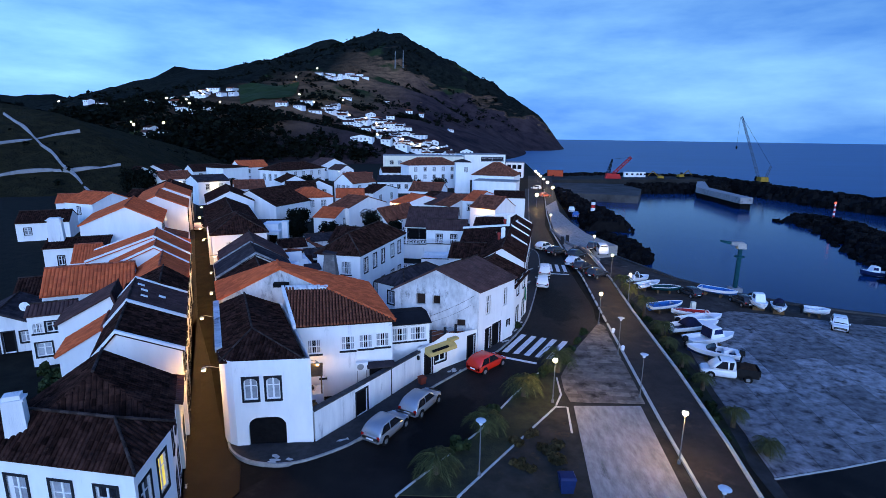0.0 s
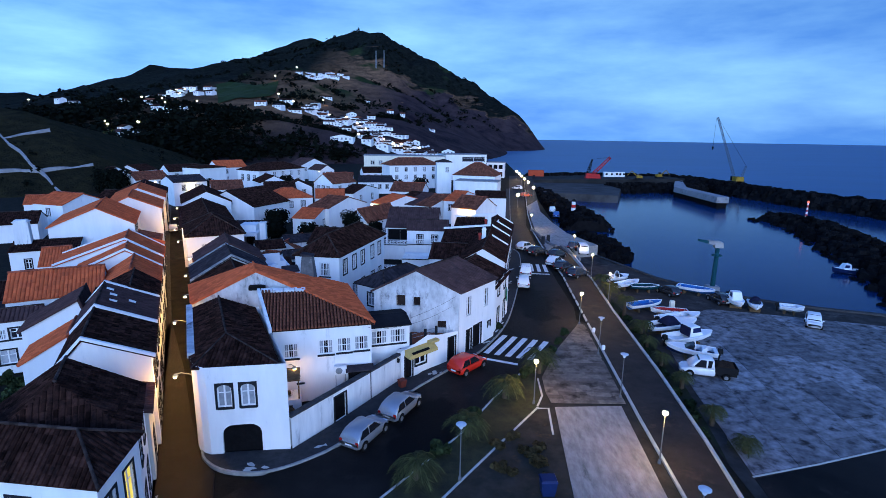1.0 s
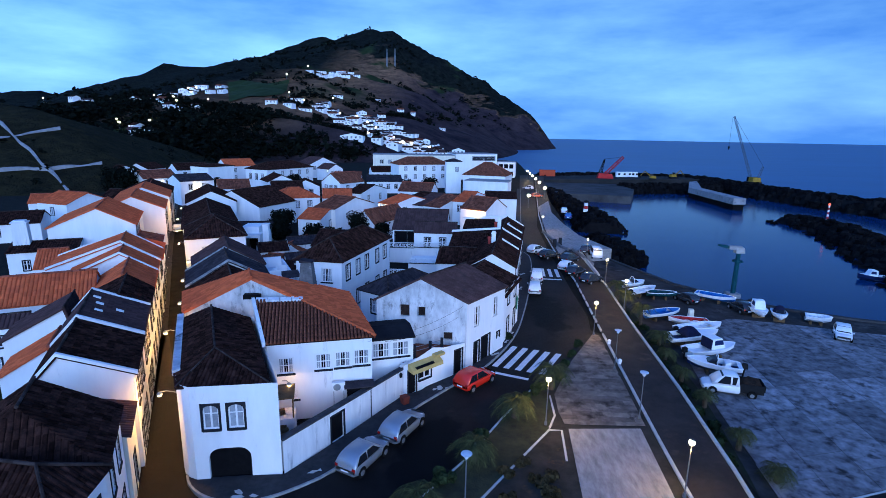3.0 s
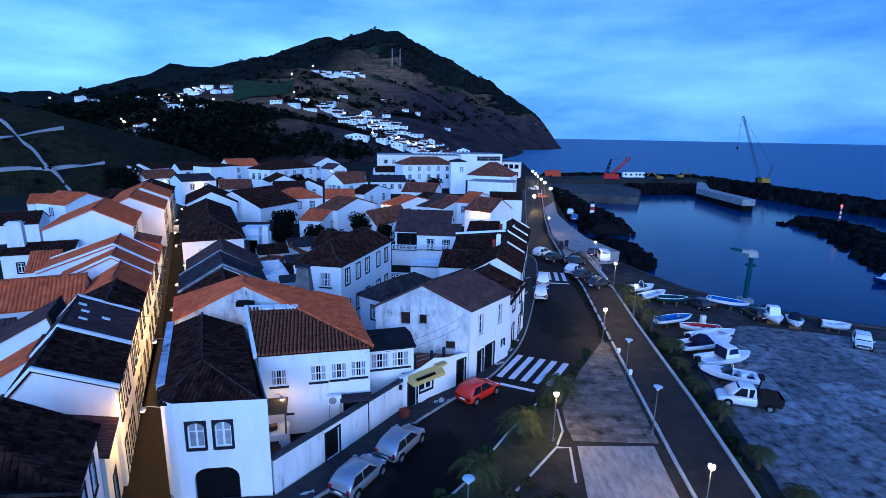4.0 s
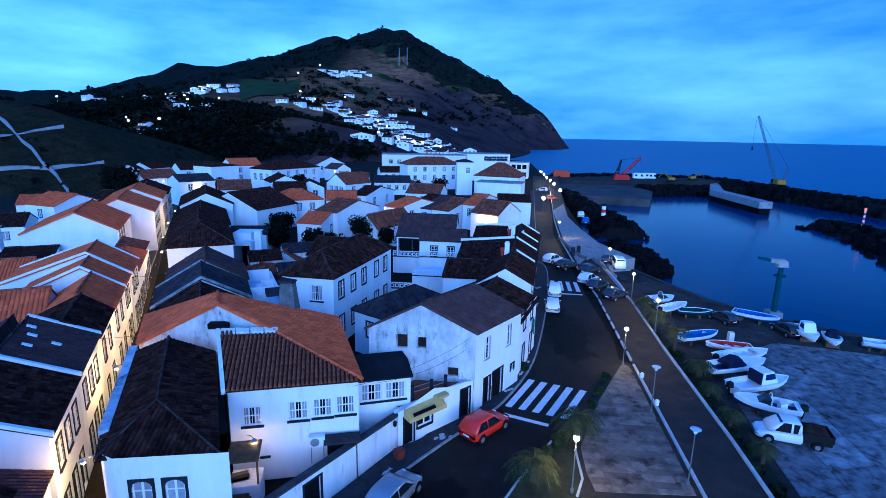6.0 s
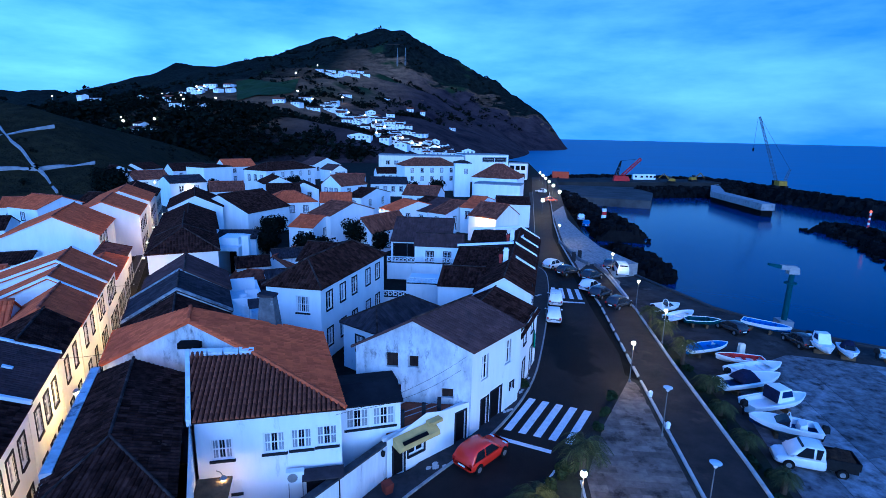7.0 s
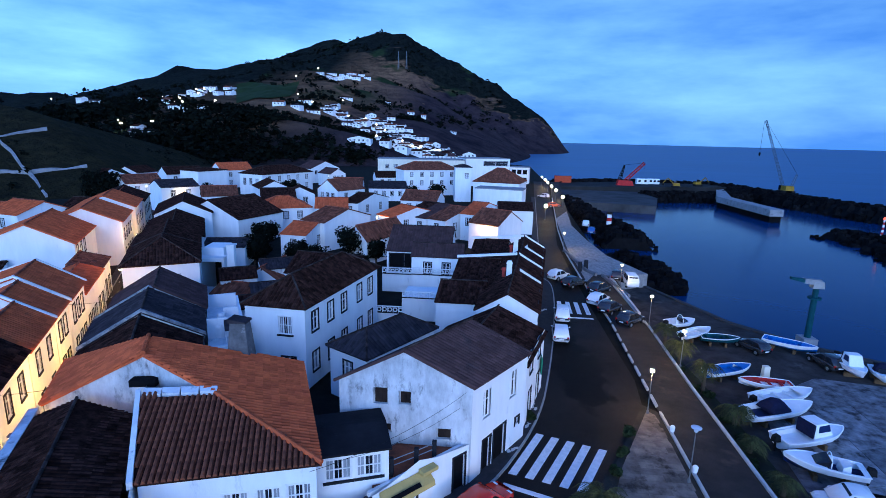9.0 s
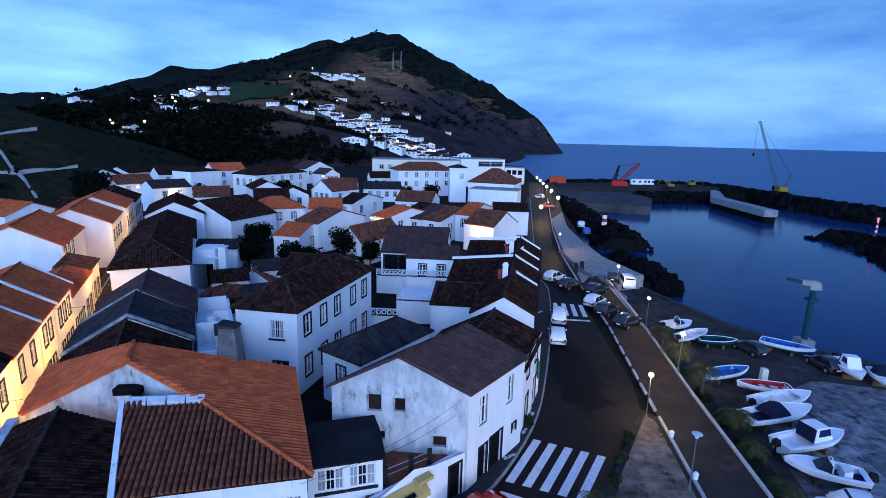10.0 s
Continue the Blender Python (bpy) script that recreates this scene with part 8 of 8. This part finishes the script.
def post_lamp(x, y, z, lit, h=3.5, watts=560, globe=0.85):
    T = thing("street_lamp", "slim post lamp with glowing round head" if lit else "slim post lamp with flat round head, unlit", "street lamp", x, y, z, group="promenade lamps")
    b = MB()
    b.tube((0, 0, 0), (0, 0, h), 0.045, 0.03, 8)
    b.obj("pole", POLE, T)
    b = MB()
    b.lathe([(0.10, 0), (0.10, 0.25), (0.06, 0.3)], 10)
    b.obj("foot", POLE, T)
    b = MB()
    if lit:
        b.lathe([(0.05, h + 0.19 * globe), (0.13 * globe, h + 0.19 * globe), (0.14 * globe, h + 0.21 * globe), (0.02, h + 0.26 * globe)], 14)
    else:
        b.lathe([(0.05, h + 0.17), (0.30, h + 0.18), (0.31, h + 0.20), (0.18, h + 0.235), (0.02, h + 0.26)], 18)
    b.obj("hood", LAMP_HOOD if lit else LAMP_OFF, T)
    b = MB()
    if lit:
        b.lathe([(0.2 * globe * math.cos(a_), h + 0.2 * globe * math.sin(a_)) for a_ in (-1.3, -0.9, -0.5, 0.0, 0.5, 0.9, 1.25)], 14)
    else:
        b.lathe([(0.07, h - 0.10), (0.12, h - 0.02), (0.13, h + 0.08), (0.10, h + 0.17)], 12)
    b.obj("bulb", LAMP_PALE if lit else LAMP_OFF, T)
    if lit:
        ld = bpy.data.lights.new("lamp_light", "POINT")
        ld.energy = watts
        ld.color = (1.0, 0.62, 0.19)
        ld.shadow_soft_size = 0.25
        lo_ = new("lamp_light", ld)
        lo_.location = (0, 0, h - 0.25 * globe - 0.12)
        lo_.parent = T


for x, y, z in ((5.96, 36.1, 0.05), (12.9, 29.3, 0.05), (13.2, 53.5, 0.05), (18.7, 62.2, 0.05), (19.05, 72.6, 0.05), (19.4, 86.6, 0.1), (15.1, 110.2, 0)):
    post_lamp(x, y, z, True)
# far quay lamps: globes enlarged 2.2 times to stand in for glare
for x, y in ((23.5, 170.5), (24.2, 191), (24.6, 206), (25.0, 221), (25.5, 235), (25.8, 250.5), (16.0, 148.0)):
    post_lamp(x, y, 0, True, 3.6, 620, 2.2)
for x, y in ((13.25, 45.6), (12.9, 37.5), (0.4, 26.9), (12.0, 22.1)):
    post_lamp(x, y, 0.05, False)


def wall_lamp(x, y, z, dx, dy, watts, lit=True, d=0.9):
    T = thing("wall_lamp", "curved bracket street lamp on a house wall", "street lamp", x, y, z, group="wall lamps")
    b = MB()
    b.tube((0, 0, 0), (dx * d * 0.6, dy * d * 0.6, 0.22), 0.025, k=6)
    b.tube((dx * d * 0.6, dy * d * 0.6, 0.22), (dx * d, dy * d, 0.2), 0.025, k=6)
    b.obj("bracket", METAL, T)
    b = MB()
    b.lathe([(0.05, 0.22), (0.17, 0.10), (0.18, 0.06)], 10, (dx * d, dy * d, 0))
    b.obj("shade", METAL, T)
    b = MB()
    b.lathe([(0.04, -0.08), (0.11, -0.02), (0.12, 0.06)], 10, (dx * d, dy * d, 0))
    b.obj("bulb", LAMP_WARM, T)
    ld = bpy.data.lights.new("lamp_light", "POINT")
    ld.energy = watts
    ld.color = (1.0, 0.52, 0.12)
    ld.shadow_soft_size = 0.15
    lo_ = new("lamp_light", ld)
    lo_.location = (dx * d * 1.05, dy * d * 1.05, -0.2)
    lo_.parent = T


for u, v, h_ in ((-1.5, 3.2, 4.6), (9.0, 3.2, 4.6), (16.5, 4.1, 4.5), (24.5, 4.3, 4.5), (33.0, 4.9, 4.5), (44.0, 3.8, 4.6), (54.0, 3.4, 4.6), (66.0, 3.4, 4.6), (80.0, 3.9, 4.6)):
    x, y = street_xy(u, v)
    wall_lamp(x, y, h_, -0.868, -0.497, 640)
wall_lamp(-12.35, 34.6, 3.3, 0.75, -0.65, 60)
wall_lamp(1.0, 108.2, 4.0, -0.56, -0.83, 800)
for x, y, z in ((-58, 205, 5), (-45, 190, 5.2), (-33, 185, 5.2), (-20.5, 114.8, 4.5), (-42, 110, 4.5), (-74.5, 138, 5), (-92, 150, 5)):
    post_lamp(x, y, -0.12, True, z, 350)
# lit lamps dotted over the slopes, bulbs oversized to show as bright dots
for x, y in ((-252.6, 700), (-164.2, 606), (-237.8, 340), (-474, 556), (-294.8, 536), (-251, 486), (-103, 500), (-39, 452), (-60, 440), (-350, 560), (-380, 532), (-140, 540), (-118, 520), (-92, 486), (-70, 452), (-54, 446), (-30, 440), (-310, 575), (-328, 590), (-275, 470), (-262, 452), (-205, 575), (-180, 548), (-248, 352), (-228, 358), (-265, 830), (-88, 430)):
    T = thing("hill_lamp", "small lit lamp on a hillside road", "street lamp", x, y, float(hill_height(x, y)) - 0.3, group="hillside lamps")
    b = MB()
    b.tube((0, 0, 0), (0, 0, 6.0), 0.09, 0.06, 6)
    b.obj("pole", METAL, T)
    b = MB()
    b.lathe([(0.1, 5.8), (0.8, 6.1), (0.8, 6.7), (0.1, 7.0)], 8)
    b.obj("bulb", LAMP_PALE, T)
for x, y in ((-189.2, 1122.2), (-173.2, 1127.8)):
    T = thing("mast", "thin lattice mast on the mountain shoulder", "mast", x, y, float(hill_height(x, y)) - 1)
    b = MB()
    lattice(b, (0, 0, 0), (0, 0.5, 36), 1.2, 0.5, 10, 0.22)
    b.obj("lattice", METAL, T)

# ---------------------------------------------------------------- palms, shrubs, trees
PALM_G = m("palm_frond", (0.062, 0.066, 0.024), (0.026, 0.032, 0.013), 0.7, 2.0, island=0.45)
TRUNK = m("palm_trunk", (0.09, 0.065, 0.045), (0.05, 0.038, 0.028), 0.95, 5.0, 0.5)


def palm(label, x, y, z, h, r, n, seed):
    rnd = random.Random(seed)
    T = thing("palm", label, "palm tree", x, y, z, group="promenade palms")
    b = MB()
    segs = 7
    for i in range(segs):
        b.tube((0, 0, h * i / segs), (0, 0, h * (i + 1) / segs), 0.22 - 0.05 * i / segs, 0.17 - 0.04 * i / segs, 8)
    b.obj("trunk", TRUNK, T)
    b = MB()
    for k in range(n):
        a = 6.283 * k / n + rnd.uniform(-0.2, 0.2)
        up = rnd.uniform(-0.1, 1.1)
        ln = r * rnd.uniform(0.8, 1.1)
        dirv = Vector((math.cos(a), math.sin(a), 0))
        side = Vector((-dirv.y, dirv.x, 0))
        pts = []
        for i in range(8):
            t = i / 7
            pts.append(dirv * ln * t * (1 - 0.18 * t) + Vector((0, 0, h + up * ln * 0.55 * t - ln * (0.58 + 0.25 * up) * t * t)))
        for i in range(7):
            p, q = pts[i], pts[i + 1]
            for sg in (-1, 1):
                for f in (0.0, 0.33, 0.66):
                    c0 = p.lerp(q, f)
                    c1 = p.lerp(q, f + 0.22)
                    w = 0.55 * math.sin(math.pi * min(0.97, (i + f + 0.8) / 8)) * rnd.uniform(0.8, 1.1)
                    tip = c1 + side * sg * w + dirv * 0.22 + Vector((0, 0, -0.22 - 0.15 * rnd.random()))
                    b.face(c0, c1, tip)
            b.tube(p, q, 0.02, k=3)
    b.obj("crown", PALM_G, T)


palm("low shaggy palm lit by the post lamp", 7.1, 41.4, 0.06, 1.9, 2.1, 22, 1)
palm("low shaggy palm beside the parking bay", 3.8, 36.9, 0.06, 1.5, 2.1, 22, 2)
palm("low shaggy palm in the planted strip", 0.9, 31.6, 0.06, 1.3, 2.0, 20, 3)
palm("low shaggy palm in the planted strip", -2.2, 26.9, 0.06, 1.3, 2.0, 20, 4)
palm("palm beside the promenade wall", 19.6, 64.8, YARD_Z + 0.2, 3.2, 1.9, 20, 5)
palm("palm beside the promenade wall", 20.4, 61.0, YARD_Z + 0.2, 2.8, 1.8, 20, 6)
palm("low palm below the promenade", 20.1, 43.0, YARD_Z + 0.2, 1.5, 1.35, 18, 7)
palm("low palm below the promenade", 20.9, 33.9, YARD_Z, 1.1, 1.4, 20, 8)
palm("low palm below the promenade", 20.2, 37.5, YARD_Z, 1.5, 1.3, 20, 14)
palm("low palm below the promenade", 20.0, 47.6, YARD_Z + 0.2, 1.3, 1.4, 18, 9)
palm("low palm below the promenade", 20.2, 52.2, YARD_Z, 1.4, 1.4, 20, 10)
palm("low palm below the promenade", 20.9, 56.0, YARD_Z, 1.7, 1.8, 20, 12)
palm("palm beside the promenade wall", 20.0, 70.0, YARD_Z + 0.2, 3.0, 1.8, 20, 13)


def leafy(name, label, x, y, z, r, h, n, seed, trunk=0.0, mat=None):
    rnd = random.Random(seed)
    T = thing(name, label, "tree" if trunk else "shrub", x, y, z)
    if trunk:
        b = MB()
        b.tube((0, 0, -0.2), (0, 0, trunk), 0.18, 0.12, 7)
        for k in range(5):
            a = k * 1.3
            b.tube((0, 0, trunk * 0.8), (r * 0.5 * math.cos(a), r * 0.5 * math.sin(a), trunk + h * 0.45), 0.08, 0.03, 5)
        b.obj("trunk", TRUNK, T)
    b = MB()
    for k in range(max(5, n // 60)):
        a, q = rnd.uniform(0, 6.283), rnd.random() ** 0.5 * r * 0.7
        cz = trunk + h * rnd.uniform(0.15, 0.85)
        cr = r * rnd.uniform(0.28, 0.5)
        for _ in range(60):
            d = Vector((rnd.gauss(0, 1), rnd.gauss(0, 1), rnd.gauss(0, 1))).normalized() * cr * rnd.uniform(0.6, 1.0)
            c = Vector((q * math.cos(a), q * math.sin(a), cz)) + d * Vector((1, 1, 0.8)).length / 1.6
            s = rnd.uniform(0.1, 0.22) * max(1.0, r * 0.42)
            e1 = Vector((rnd.uniform(-1, 1), rnd.uniform(-1, 1), rnd.uniform(-1, 1))).normalized() * s
            e2 = d.cross(e1).normalized() * s
            if c.z > 0.02:
                b.face(c - e1, c - e2, c + e1, c + e2)
    b.obj("crown", mat or LEAF_DARK, T)


rq = random.Random(21)
SHRUB = m("shrub_leaves", (0.030, 0.045, 0.018), (0.014, 0.022, 0.009), 0.85, 1.5, island=0.4)
for i in range(20):
    t = i / 19
    yy = 35 + 36 * t
    leafy("shrub", "dark green shrub below the promenade wall", 18.1 + 1.2 * t + rq.uniform(0, 1.9), yy + rq.uniform(-0.8, 0.8), YARD_Z + 0.2, rq.uniform(0.4, 0.75), rq.uniform(0.35, 0.7), 240, 100 + i, 0, SHRUB)
for i, (x, y, r_, h_) in enumerate(((-20.5, 95, 2.6, 4.8), (-24.8, 91, 2.2, 2.0), (-28.5, 93, 2.2, 2.4), (-16.4, 95, 1.9, 3.0), (-17.5, 88, 1.8, 1.8), (-36.0, 95, 2.6, 2.8), (-38.5, 104, 2.6, 3.0), (-52.0, 128, 3.0, 4.0), (-57.0, 160, 3.2, 5.0), (-15.0, 180, 3.0, 4.0), (-22.0, 178, 3.0, 3.4), (-60, 172, 3.0, 5.0), (-66, 166, 2.6, 4.0), (-42, 112, 2.2, 3.0), (-35, 92, 2.2, 2.6), (-80, 160, 3, 4), (-105, 150, 5, 7), (-112, 158, 5, 7))):
    leafy("tree", "dark evergreen garden tree between houses", x, y, -0.15, r_, h_, 2100, 300 + i, 1.2)
for i, (x, y, r_) in enumerate(((5.0, 38.9, 0.8), (1.6, 33.6, 0.8), (-0.9, 29.2, 0.8), (5.9, 40.6, 0.7))):
    leafy("shrub", "low flowering shrub in the planted strip", x, y, 0.06, r_, 0.8, 300, 400 + i, 0, SHRUB)

for i, (x, y, r_) in enumerate(((10.9, 50.2, 0.42), (10.0, 47.9, 0.42), (9.0, 45.8, 0.4), (8.0, 43.2, 0.45), (4.3, 51.6, 0.4))):
    leafy("shrub", "small dark shrub at the edge of the paving", x, y, 0.1, r_, 0.55, 240, 450 + i, 0, SHRUB)
SG = thing("sign", "green hanging shop sign on a white wall", "sign", 5.3, 55.2, 2.1, 0)
b = MB()
b.box(-0.05, -0.45, 0, 0.05, 0.45, 1.3)
b.obj("panel", m("green_sign_paint", (0.03, 0.20, 0.11), (0.02, 0.14, 0.08), 0.5, 2.0), SG)
b = MB()
b.tube((0, 0, 1.3), (-0.5, 0, 1.35), 0.03, k=5)
b.obj("bracket", METAL, SG)
DRY = m("dry_ground_plants", (0.070, 0.050, 0.022), (0.030, 0.026, 0.012), 0.9, 1.5, island=0.45)
for i in range(11):
    leafy("shrub", "low dry ground plants beside the pale slab", rq.uniform(2.6, 6.0), rq.uniform(26.4, 31.5), 0.04, rq.uniform(0.35, 0.6), rq.uniform(0.12, 0.25), 300, 500 + i, 0, DRY)

for i in range(14):
    gx, gy = street_xy(rq.uniform(-3, 17), rq.uniform(-15, -8))
    leafy("shrub", "dark overgrown shrub in the walled back garden", gx, gy, -0.12, rq.uniform(0.8, 1.5), rq.uniform(0.9, 1.8), 360, 600 + i, 0, SHRUB)

# ---------------------------------------------------------------- white stone figures in the pavement
rp = random.Random(31)


def motif(x, y, rot, s, big):
    T = thing("pavement_figure", "white stone figure set in the dark pavement", "pavement figure", x, y, 0.12, rot, "pavement figures")
    if big:
        for k in range(7):
            b = MB()
            a = rp.uniform(0, 6.28)
            cx, cy = rp.uniform(-0.6, 0.6) * s, rp.uniform(-0.35, 0.35) * s
            ring = [(cx + rp.uniform(0.14, 0.3) * s * math.cos(a + j * 1.047), cy + rp.uniform(0.08, 0.2) * s * math.sin(a + j * 1.047)) for j in range(6)]
            b.poly(ring, -0.02, 0.006 + 0.001 * k)
            b.obj("stone", STONE_WHITE, T)
    else:
        b = MB()
        b.poly([(-0.4 * s, 0.0), (-0.1 * s, -0.14 * s), (0.25 * s, -0.05 * s), (0.45 * s, -0.16 * s), (0.42 * s, 0.14 * s), (0.25 * s, 0.04 * s), (-0.1 * s, 0.14 * s)], -0.02, 0.006)
        b.obj("stone", STONE_WHITE, T)


for x, y, rot, big in ((-11.9, 27.2, 0, 1), (-8.7, 29.6, 30, 0), (-6.5, 33.0, 60, 1), (-4.9, 36.6, 60, 0), (-1.8, 40.6, 50, 1), (0.6, 42.6, 50, 0), (2.6, 47.6, 60, 1), (4.0, 50.6, 65, 0), (4.7, 53.6, 75, 1), (5.2, 57.6, 80, 0), (5.8, 61.4, 80, 1), (6.4, 65.2, 80, 0), (7.0, 69.0, 80, 1), (7.8, 76.0, 80, 1)):
    motif(x, y, rot, 1.0, big)
for u in range(-7, 60, 7):
    x, y = street_xy(u, 0.95)
    motif(x, y, S_ROT + 90, 0.5, 0)

# litter bin, waste container and posts
BN = thing("waste_bin", "dark blue wheeled waste bin", "waste bin", 5.4, 26.0, 0.05, 5)
b = MB()
b.hexa([(-0.35, -0.3, 0.08), (0.35, -0.3, 0.08), (0.35, 0.3, 0.08), (-0.35, 0.3, 0.08)], [(-0.45, -0.38, 1.0), (0.45, -0.38, 1.0), (0.45, 0.38, 1.0), (-0.45, 0.38, 1.0)])
b.obj("body", NAVY, BN)
b = MB()
b.hexa([(-0.48, -0.42, 1.0), (0.48, -0.42, 1.0), (0.48, 0.42, 1.0), (-0.48, 0.42, 1.0)], [(-0.42, -0.34, 1.12), (0.42, -0.34, 1.12), (0.42, 0.34, 1.12), (-0.42, 0.34, 1.12)])
b.obj("lid", NAVY, BN)
for s in (-0.3, 0.3):
    b = MB()
    b.tube((s - 0.05, 0.3, 0.1), (s + 0.05, 0.3, 0.1), 0.1, k=8)
    b.obj("wheel", BLACK, BN)
for x, y in ((15.6, 96.0), (16.8, 97.4)):
    T = thing("gate_post", "dark stone gate post by the apron", "post", x, y, 0.08)
    b = MB()
    b.hexa([(-0.3, -0.3, 0), (0.3, -0.3, 0), (0.3, 0.3, 0), (-0.3, 0.3, 0)], [(-0.26, -0.26, 1.5), (0.26, -0.26, 1.5), (0.26, 0.26, 1.5), (-0.26, 0.26, 1.5)])
    b.obj("shaft", TRIM, T)
for y in (46.5, 51.0):
    T = thing("bollard", "small white bollard on the promenade wall", "bollard", 13.45 + (y - 34.75) * 0.042, y, 0.2)
    b = MB()
    b.lathe([(0.14, 0), (0.16, 0.3), (0.18, 0.34), (0.1, 0.45), (0.02, 0.48)], 10)
    b.obj("shaft", WHITE_P, T)

# overhead cables across the courtyard and the street
for a, c, sag in (((-6.8, 36.6, 5.6), (0.1, 44.4, 6.0), 0.5), ((-6.0, 39.0, 4.6), (-0.6, 43.8, 5.0), 0.4), ((-22, 42, 6.0), (-26.5, 40, 6.0), 0.2), ((-30, 56, 6.0), (-35, 54, 6.0), 0.2)):
    T = thing("cable", "thin dark overhead cable between houses", "cable", 0, 0)
    b = MB()
    a, c = Vector(a), Vector(c)
    pts = [a.lerp(c, k / 8) - Vector((0, 0, sag * 4 * (k / 8) * (1 - k / 8))) for k in range(9)]
    b.pipe(pts, 0.012, 4)
    b.obj("wire", BLACK, T)

# ---------------------------------------------------------------- single tiles of the brown wing roof
tile = MB()
for k, (vv, up) in enumerate(((0.0, 0.045), (0.45, 0.03))):
    for s, hh in ((-0.4, -0.5), (-0.25, 0.65), (0.0, 1.0), (0.25, 0.65), (0.4, -0.5)):
        tile.v.append((s * 0.25, vv, up + hh * 0.125))
for s in range(4):
    tile.f.append((s, s + 1, 6 + s, 5 + s))
tile.f.append((4, 3, 2, 1, 0))
ROOF_TILE = m("worn_brown_tile", (0.27, 0.088, 0.046), (0.11, 0.040, 0.025), 0.85, 2.5, 0.2, 20, c3=(0.050, 0.029, 0.023), s3=1.2, t3=0.60, rnd=0.24)
tile_mesh = tile.mesh("tile", ROOF_TILE)
roof_ob, P = BROWN_TILES
P = [Vector(p) for p in P]
tu = (P[1] - P[0]).normalized()
tn = (P[1] - P[0]).cross(P[2] - P[0]).normalized()
tv = tn.cross(tu)
q = [((p - P[0]).dot(tu), (p - P[0]).dot(tv)) for p in P]
lo_u, hi_u = min(a for a, _ in q), max(a for a, _ in q)
n = round((hi_u - lo_u) / 0.25)
for i in range(n):
    c = lo_u + (i + 0.5) * (hi_u - lo_u) / n
    vs = [b0 + (b1 - b0) * (c - a0) / (a1 - a0) for (a0, b0), (a1, b1) in zip(q, q[1:] + q[:1]) if (a0 - c) * (a1 - c) <= 0 and abs(a1 - a0) > 1e-6]
    if len(vs) < 2:
        continue
    v0, v1 = min(vs), max(vs)
    k = max(0, math.ceil((v0 - 0.12) / 0.41))
    while k * 0.41 < v1 - 0.2:
        ob = new("tile", tile_mesh)
        ob.parent = roof_ob
        o = P[0] + tu * (c + random.uniform(-0.008, 0.008)) + tv * (k * 0.41)
        mt = Matrix((tu, tv, tn)).transposed().to_4x4()
        ob.matrix_local = Matrix.Translation(o) @ mt
        k += 1

# ---------------------------------------------------------------- single paving slabs of the square
SQ = bpy.data.objects["pavement_square"]


area = [(7.35, 36.3), (7.15, 38.0), (7.25, 40.6), (9.6, 46.6), (13.25, 53.9), (13.75, 53.2), (13.05, 36.6)]


def clipped(poly, ring):
    """The part of a plan polygon that lies inside a convex ring."""
    out = list(poly)
    for a, c in zip(ring, ring[1:] + ring[:1]):
        src, out = out, []
        if not src:
            return []

        def side(p):
            return (c[0] - a[0]) * (p[1] - a[1]) - (c[1] - a[1]) * (p[0] - a[0])

        for p, q_ in zip(src, src[1:] + src[:1]):
            sp_, sq = side(p), side(q_)
            if sp_ >= 0:
                out.append(p)
            if (sp_ >= 0) != (sq >= 0):
                f = sp_ / (sp_ - sq)
                out.append((p[0] + (q_[0] - p[0]) * f, p[1] + (q_[1] - p[1]) * f))
    area_ = sum(p[0] * q_[1] - q_[0] * p[1] for p, q_ in zip(out, out[1:] + out[:1])) / 2
    return out if abs(area_) > 0.08 else []


y = 36.35
while y < 54:
    x = 6.2 - random.random() * 1.5
    while x < 14:
        w = random.choice((1.35, 1.8, 2.3))
        ring = clipped(area, [(x + 0.008, y + 0.008), (x + w - 0.008, y + 0.008), (x + w - 0.008, y + 0.6), (x + 0.008, y + 0.6)])
        if len(ring) > 2:
            b = MB()
            b.poly(ring, 0.03, 0.09 + random.uniform(0, 0.012))
            b.obj("paving_slab", BRICKPAVE, SQ)
        x += w
    y += 0.608

# ---------------------------------------------------------------- single concrete bays of the boat yard
YD = bpy.data.objects["boat_yard"]
yard_area = [(20.1, 31.4), (21.4, 44), (22.6, 52), (24.0, 57), (27.0, 62.0), (33.0, 66.0), (38.5, 65.0), (44.0, 63.5), (50, 62), (57, 60), (61, 50), (60, 45), (40.6, 38.3), (30.7, 34.85), (25.3, 33.0)]
for i in range(-4, 12):
    for j in range(-3, 8):
        bw, bd = 3.72, 6.0
        ring = []
        for a, c in ((0.03, 0.03), (bw - 0.03, 0.03), (bw - 0.03, bd - 0.03), (0.03, bd - 0.03)):
            lx, ly = i * bw + a, j * bd + c - (2.2 if i % 2 else 0.0)
            ring.append((24.2 + 0.96 * lx + 0.07 * ly, 36.9 + 0.28 * lx + ly))
        ring = clipped(yard_area, ring)
        if len(ring) < 3:
            continue
        dz = random.uniform(0.0, 0.012)
        b = MB()
        b.poly(ring, YARD_Z - 0.1, YARD_Z + 0.03 + dz)
        b.obj("concrete_bay", YARD, YD)
